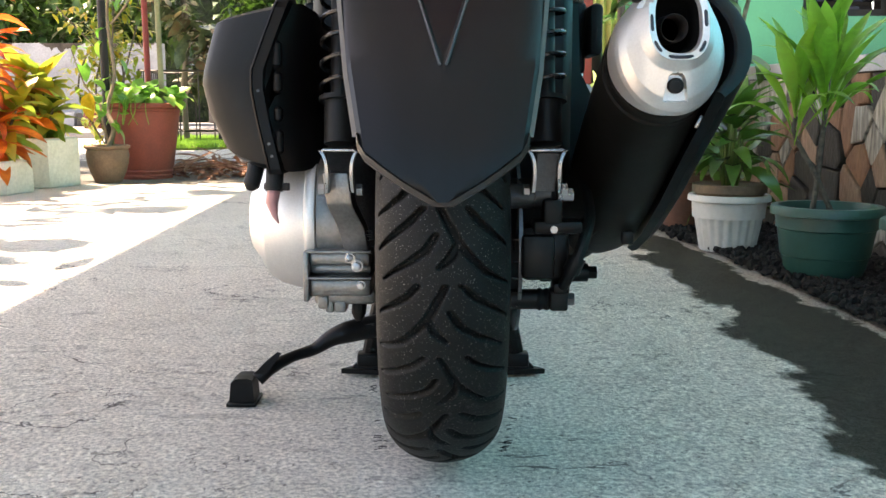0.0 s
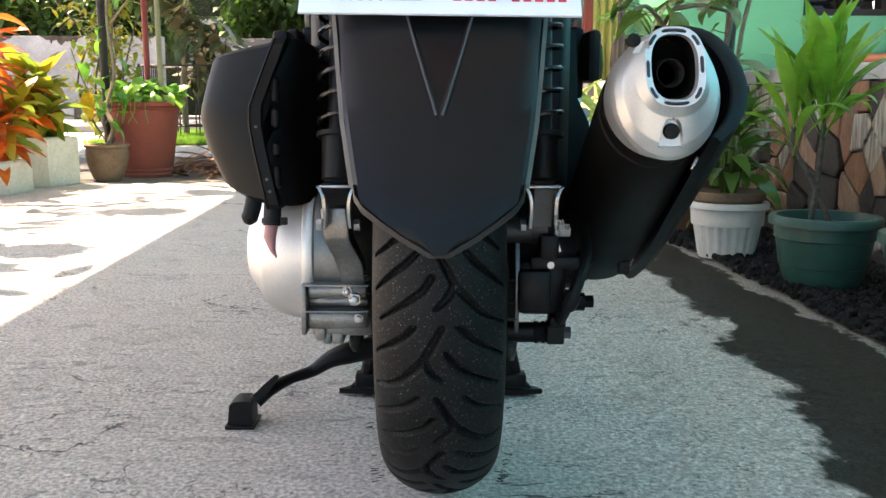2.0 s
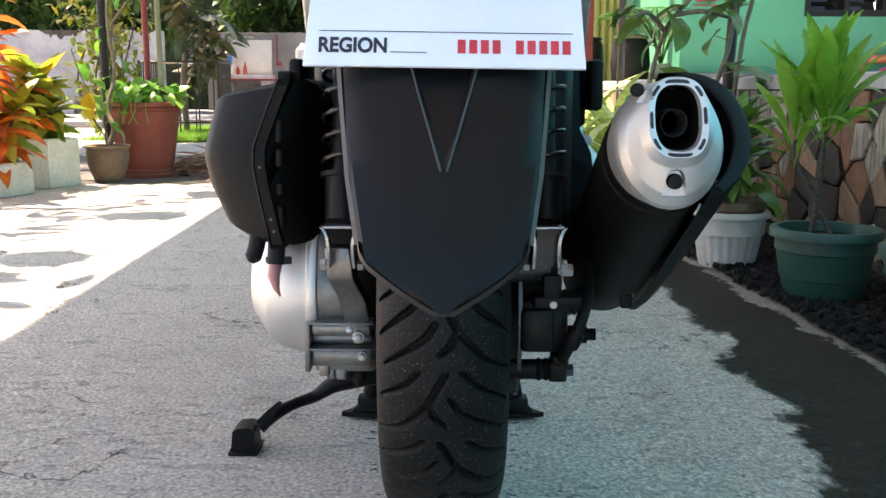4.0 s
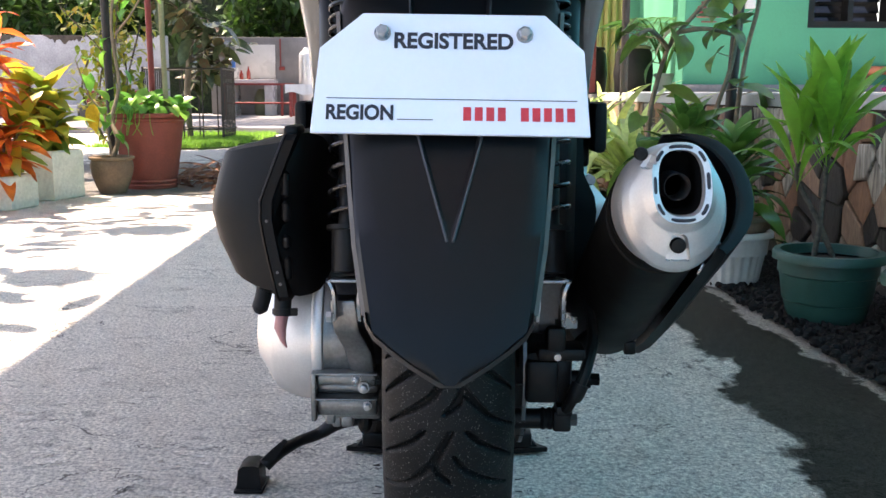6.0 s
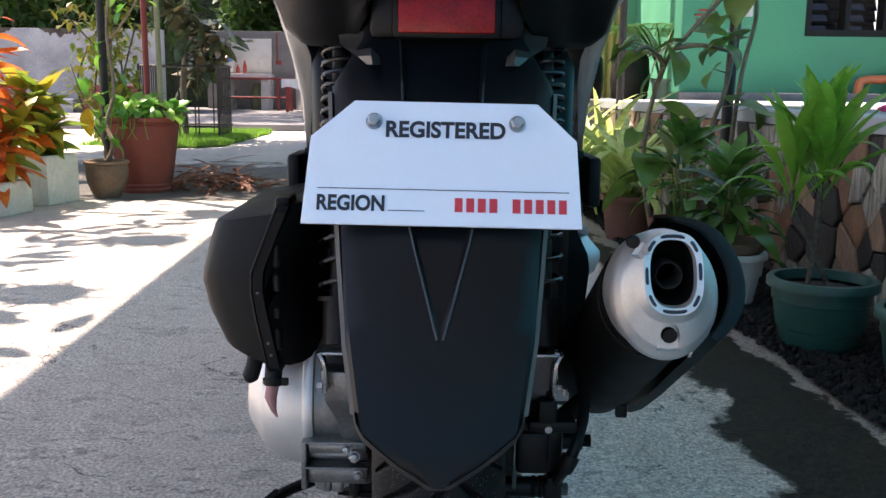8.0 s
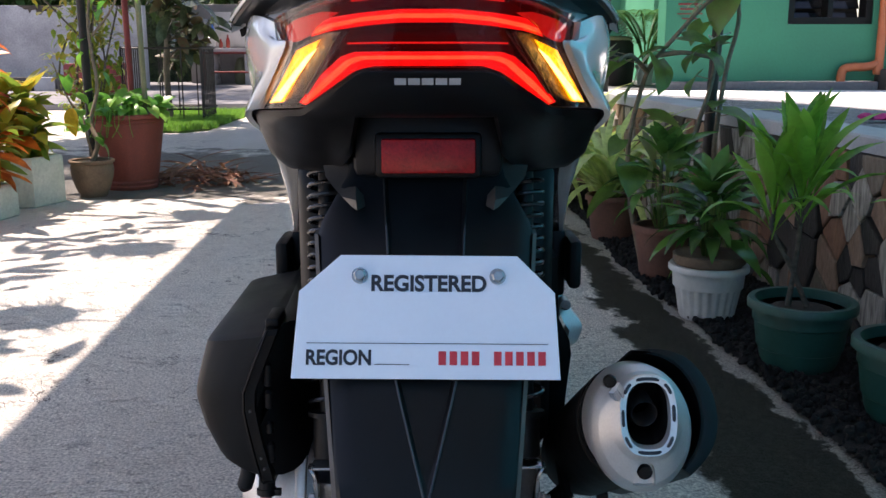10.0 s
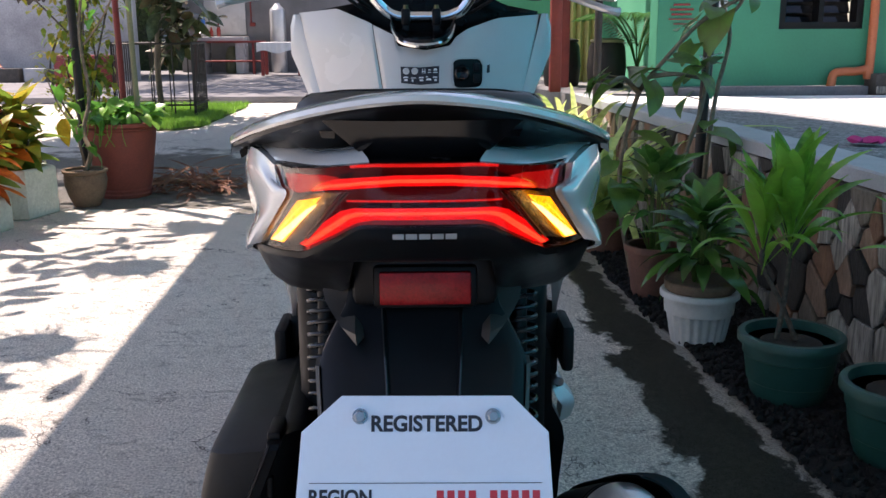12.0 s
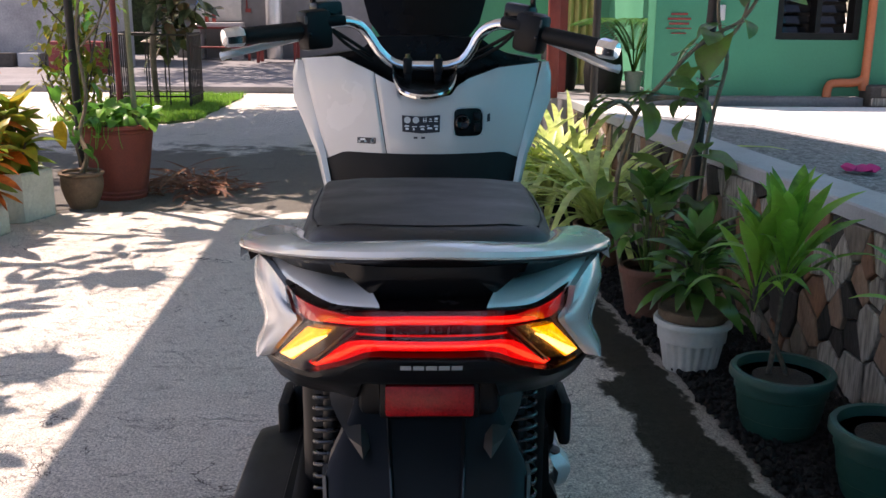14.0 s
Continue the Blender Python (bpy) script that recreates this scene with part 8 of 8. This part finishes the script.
single("steel_rail", bm, M["red_oxide"], "dark red steel rail in front of the kitchen", "rail")
for x, h, m in ((-4.34, 0.19, "cola"), (-4.19, 0.27, "cola"), (-4.50, 0.24, "blue_plastic")):
    bm = bmesh.new()
    z0 = 0.835 if m == "cola" else 1.08
    lathe(bm, (x, 20.35, z0), [(0.035, 0), (0.042, 0.02), (0.042, h * 0.55), (0.018, h * 0.82), (0.016, h * 0.97), (0.02, h)], 16)
    single("bottle", bm, M[m], "dark red drink bottle on the counter" if m == "cola" else "blue plastic bottle on the counter", "bottle")
bm = bmesh.new()
lathe(bm, (-3.90, 20.2, 0.09), [(0.12, 0), (0.15, 0.05), (0.15, 0.35), (0.10, 0.5), (0.05, 0.55)], 18)
single("sack", bm, M["sack"], "olive green sack standing under the counter", "sack")
tb = thing("table", (-2.72, 19.2, 0.09), "red steel table with a white cloth", "table")
bm = bmesh.new()
box(bm, (-2.72, 19.2, 0.715), (0.9, 0.6, 0.03), 0.004)
loft(bm, [[(-3.18 + 0.92 * k / 20, 18.88 + 0.012 * math.sin(k * 1.7), z + (0.0 if z > 0.7 else 0.03 * math.sin(k * 0.55))) for k in range(21)] for z in (0.73, 0.55)], closed=False)
part("tablecloth", bm, M["white_cloth"], tb)
for x, y in ((-3.08, 18.95), (-2.36, 18.95), (-3.08, 19.45), (-2.36, 19.45)):
    bm = bmesh.new()
    box(bm, (x, y, 0.395), (0.06, 0.06, 0.61), 0.004)
    part("leg", bm, M["red_oxide"], tb)
bm = bmesh.new()
lathe(bm, (-2.97, 20.45, 0.09), [(0.15, 0), (0.165, 0.03), (0.165, 1.25), (0.15, 1.30), (0.08, 1.36), (0.05, 1.42)], 28)
single("water_tank", bm, M["brushed_alu"], "upright stainless steel water tank", "tank")
bm = bmesh.new()
tube(bm, [(-3.58, 20.78, 1.08), (-3.58, 20.78, 1.7)], 0.015, 8)
box(bm, (-3.55, 20.77, 1.08), (0.12, 0.03, 0.08), 0.004)
single("conduit", bm, M["red_oxide"], "thin red conduit with an outlet on the wall", "conduit")
bm = bmesh.new()
box(bm, (-5.35, 15.6, 0.34), (0.9, 0.4, 0.5), 0.01)
single("planter_box", bm, M["red_oxide"], "long dark red planter box on the patio", "planter")
for k, (x, m) in enumerate(((-7.2, "mortar"), (-6.75, "kerb"), (-6.35, "mortar"), (-7.7, "cement"))):
    bm = bmesh.new()
    box(bm, (x, 17.1, 0.09 + 0.12), (0.36, 0.2, 0.24), 0.008)
    single("concrete_block", bm, M[m], "grey concrete block beside the wall", "block", group="blocks by the wall")
bm = bmesh.new()
lathe(bm, (-5.1, 14.9, 0.09), [(0.14, 0), (0.17, 0.02), (0.19, 0.30), (0.2, 0.31), (0.17, 0.29), (0.15, 0.05)], 24)
single("bucket", bm, M["croton_yellow"], "yellow-green plastic bucket on the patio", "bucket")

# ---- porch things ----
# white strip stands in for sun falling on the terrace pebbles
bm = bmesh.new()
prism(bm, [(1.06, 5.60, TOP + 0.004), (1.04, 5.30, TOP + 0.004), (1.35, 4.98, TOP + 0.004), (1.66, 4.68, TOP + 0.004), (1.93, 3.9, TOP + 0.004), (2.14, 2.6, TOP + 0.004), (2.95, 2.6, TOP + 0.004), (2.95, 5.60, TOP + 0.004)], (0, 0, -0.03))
single("apron", bm, M["apron"], "white strip painted in place of sunlight on the terrace", "apron", "structure")
bm = bmesh.new()
for k in range(5):
    w = (0.10, 0.14, 0.12, 0.15, 0.09)[k]
    h = 1.11 - 0.028 * k
    box(bm, (1.56, HY - 0.004, h), (w, 0.006, 0.012 if k < 3 else 0.007))
single("wall_sign", bm, M["red_oxide"], "faded dark red writing on a green wall", "sign")
bm = bmesh.new()
box(bm, (1.80, HY - 0.01, 1.12), (0.06, 0.02, 0.09), 0.004)
single("meter_box", bm, M["kerb"], "small grey box on a green wall", "box")
round_pot("flower_pot", (1.52, 6.75, TOP - 0.006), 0.062, 0.14, "white_pot", "white plastic pot on the porch", 0.008, 0.78)
palm = thing("palm", (1.52, 6.75, TOP + 0.11), "small potted palm with arching fronds", "plant")
lf = leaf_data(0.17, 0.022, 35, 0.2, 3)
for k in range(11):
    az = k * 33 + rng.uniform(-10, 10)
    d = Vector((math.sin(radians(az)), math.cos(radians(az)), 0))
    c = Vector((1.52, 6.75, TOP + 0.11))
    pts = curve([c, c + d * 0.08 + Vector((0, 0, 0.22)), c + d * 0.24 + Vector((0, 0, 0.38)), c + d * 0.42 + Vector((0, 0, 0.34))], 6)
    stem(palm, pts, 0.005, "palm", "frond_stalk", 5)
    src, pos = [], []
    for i in range(5, len(pts)):
        for s in (-1, 1):
            for o in (0.0, 0.5):
                p = pts[i].lerp(pts[min(i + 1, len(pts) - 1)], o)
                src.append(lf)
                pos.append(aim(p, az + s * 62, 14, 0, 1.0 - 0.4 * (i / len(pts)) ** 3))
    v, f = cloud(src, pos)
    fr = new("frond", raw("frond", [p - Vector(palm.location) for p in v], f, M["palm"]))
    fr.parent = palm
for x, y, top_mat in ((1.30, 6.72, "bamboo"), (1.02, 6.95, "iron_black")):
    ob = thing("drum", (x, y, TOP - 0.01), "black plastic drum standing on the porch", "drum", "porch drums")
    bm = bmesh.new()
    lathe(bm, (x, y, TOP - 0.01), [(0.115, 0), (0.125, 0.02), (0.135, 0.12), (0.137, 0.14), (0.135, 0.16), (0.125, 0.28), (0.105, 0.31)], 28)
    part("body", bm, M["iron_black"], ob)
    bm = bmesh.new()
    lathe(bm, (x, y, TOP - 0.01), [(0.112, 0.309), (0.118, 0.315), (0.116, 0.328), (0.05, 0.338)], 28)
    part("lid", bm, M[top_mat], ob)
bm = bmesh.new()
tube(bm, [(1.02, 5.55, 0.0), (1.02, 5.55, 2.7)], 0.022, 12)
single("porch_pole", bm, M["pole_brown"], "grey-brown steel pole at the porch", "pole")
bm = bmesh.new()
rings = []
for k in range(9):
    u = k / 8
    rings.append([(1.50 + 0.11 * u + 0.01 * math.sin(k * 2), 3.28 + 0.05 * math.sin(a) + 0.02 * math.sin(k), TOP + 0.002 + (0.016 + 0.010 * math.sin(k * 1.9)) * max(0, math.sin(a * 0.5))) for a in (0.1 + 0.6 * j for j in range(10))])
loft(bm, rings, closed=True)
single("pink_cloth", bm, M["pink_cloth"], "crumpled bright pink cloth on the terrace kerb", "cloth")

# ---- unseen trees, placed to shade the drive and patio ----
def shade_tree(foot, centres, count, spread, label, seed):
    r = random.Random(seed)
    ob = thing("tree", foot, label, "tree")
    top = Vector((foot[0], foot[1], centres[0][2] * 0.75))
    bm = bmesh.new()
    tube(bm, curve([Vector(foot), Vector(foot).lerp(top, 0.5) + Vector((0.08, 0.05, 0)), top], 5), [0.11 - 0.004 * k for k in range(11)], 12)
    part("trunk", bm, M["bark"], ob)
    src, pos = [], []
    lv = [leaf_data(0.20, 0.07, b, 0.2, 3) for b in (15, 40)]
    for c in centres:
        c = Vector(c)
        bm = bmesh.new()
        tube(bm, curve([top, top.lerp(c, 0.5) + Vector((0, 0, 0.15)), c], 4), [0.05, 0.045, 0.04, 0.035, 0.03, 0.025, 0.02, 0.015, 0.01], 8)
        part("limb", bm, M["bark"], ob)
        for _ in range(count):
            p = c + Vector((r.gauss(0, spread), r.gauss(0, spread), r.gauss(0, spread * 0.35)))
            src.append(r.choice(lv))
            pos.append(aim(p, r.uniform(0, 360), r.uniform(-50, 40), 0, r.uniform(0.7, 1.4)))
    v, f = cloud(src, pos)
    cr = new("crown", raw("crown", [p - Vector(foot) for p in v], f, M["hedge"]))
    cr.parent = ob
    tagged(cr, kind="stuff")


def overhead(x, y, h):
    a, b = above(x, y, 0, h)
    return (a, b, h)


# out of view; leaf clumps are set where the far drive needs shade
shade_tree((-4.9, 8.6, 0.0), [overhead(x, y, 3.1 + 0.2 * ((i * 7) % 3)) for i, (x, y) in enumerate(((-2.0, 6.6), (-1.2, 6.4), (-0.4, 6.3), (0.5, 6.6), (-2.0, 7.4), (-1.1, 7.5), (-0.2, 7.3), (0.6, 7.6), (-2.1, 8.4), (-1.2, 8.5), (-0.3, 8.3), (0.6, 8.6), (-2.9, 7.2), (-2.9, 8.3), (-2.0, 9.2), (-1.1, 9.3), (-0.2, 9.2), (0.7, 9.4), (-1.6, 10.0), (-0.7, 10.1), (0.2, 10.0), (-1.2, 10.7), (-0.3, 10.7), (0.5, 10.8), (-1.55, 7.0), (-0.7, 7.0), (-1.6, 8.0), (-0.7, 8.0), (-0.8, 8.8), (-1.6, 8.8), (-0.7, 9.6), (0.1, 8.7)))], 360, 0.36, "unseen leafy tree added to shade the far drive", 5)
# the patio's shade has no known source; this tree is added for it
shade_tree((2.6, 16.5, 0.09), [overhead(x, y, 3.6 + 0.2 * (i % 3)) for i, (x, y) in enumerate(((-4.2, 14.2), (-3.2, 14.6), (-2.2, 14.2), (-1.2, 14.7), (-0.2, 14.3), (-3.7, 15.6), (-2.6, 15.7), (-1.6, 15.6), (-0.6, 15.8), (-3.2, 16.8), (-2.1, 16.9), (-1.0, 16.8), (-2.6, 18.0), (-1.5, 18.1)))], 230, 0.45, "unseen leafy tree added to shade the patio", 8)
# added above the view to throw dapples along the sunlit edge
shade_tree((-4.3, 5.6, 0.0), [overhead(x, y, 2.5) for x, y in ((-1.75, 5.6), (-1.3, 5.75), (-2.2, 5.4), (-1.75, 3.3), (-1.5, 2.5), (-1.2, 4.7), (-1.5, 4.0), (-2.1, 2.9))], 24, 0.17, "unseen slender tree with sparse leaves added for dappled shadows", 6)


# hanging baskets beyond the roof edge
hang_leaf = leaf_mesh("hanging_leaf", M["spider"], 0.26, 0.02, 60, 0.3, 6)
for x, y in ((-1.27, 3.98), (-1.20, 4.78), (-1.30, 2.95)):
    h = 2.35
    ax, ay = above(x, y, 0, h)
    ob = thing("hanging_basket", (ax, ay, h), "hanging brown pot with thin arching leaves", "hanging pot", "hanging baskets")
    bm = bmesh.new()
    lathe(bm, (ax, ay, h), [(0.08, 0), (0.10, 0.01), (0.13, 0.14), (0.14, 0.15), (0.12, 0.14), (0.02, 0.13)], 24)
    part("body", bm, M["brown_clay"], ob)
    bm = bmesh.new()
    for k in range(3):
        a = k * 2.094
        tube(bm, [(ax + 0.13 * math.cos(a), ay + 0.13 * math.sin(a), h + 0.145), (ax, ay, h + 0.6)], 0.002, 5)
    tube(bm, [(ax, ay, h + 0.6), (ax, ay, H - 0.03), (ax + 0.02, ay, H - 0.02), (ax + 0.4, ay, H - 0.02)], 0.004, 5)
    part("hanger", bm, M["iron_black"], ob)
    for i in range(26):
        add_leaf(hang_leaf, ob, aim((ax, ay, h + 0.13), i * 137.5, rng.uniform(10, 70), 0, rng.uniform(0.7, 1.2)))
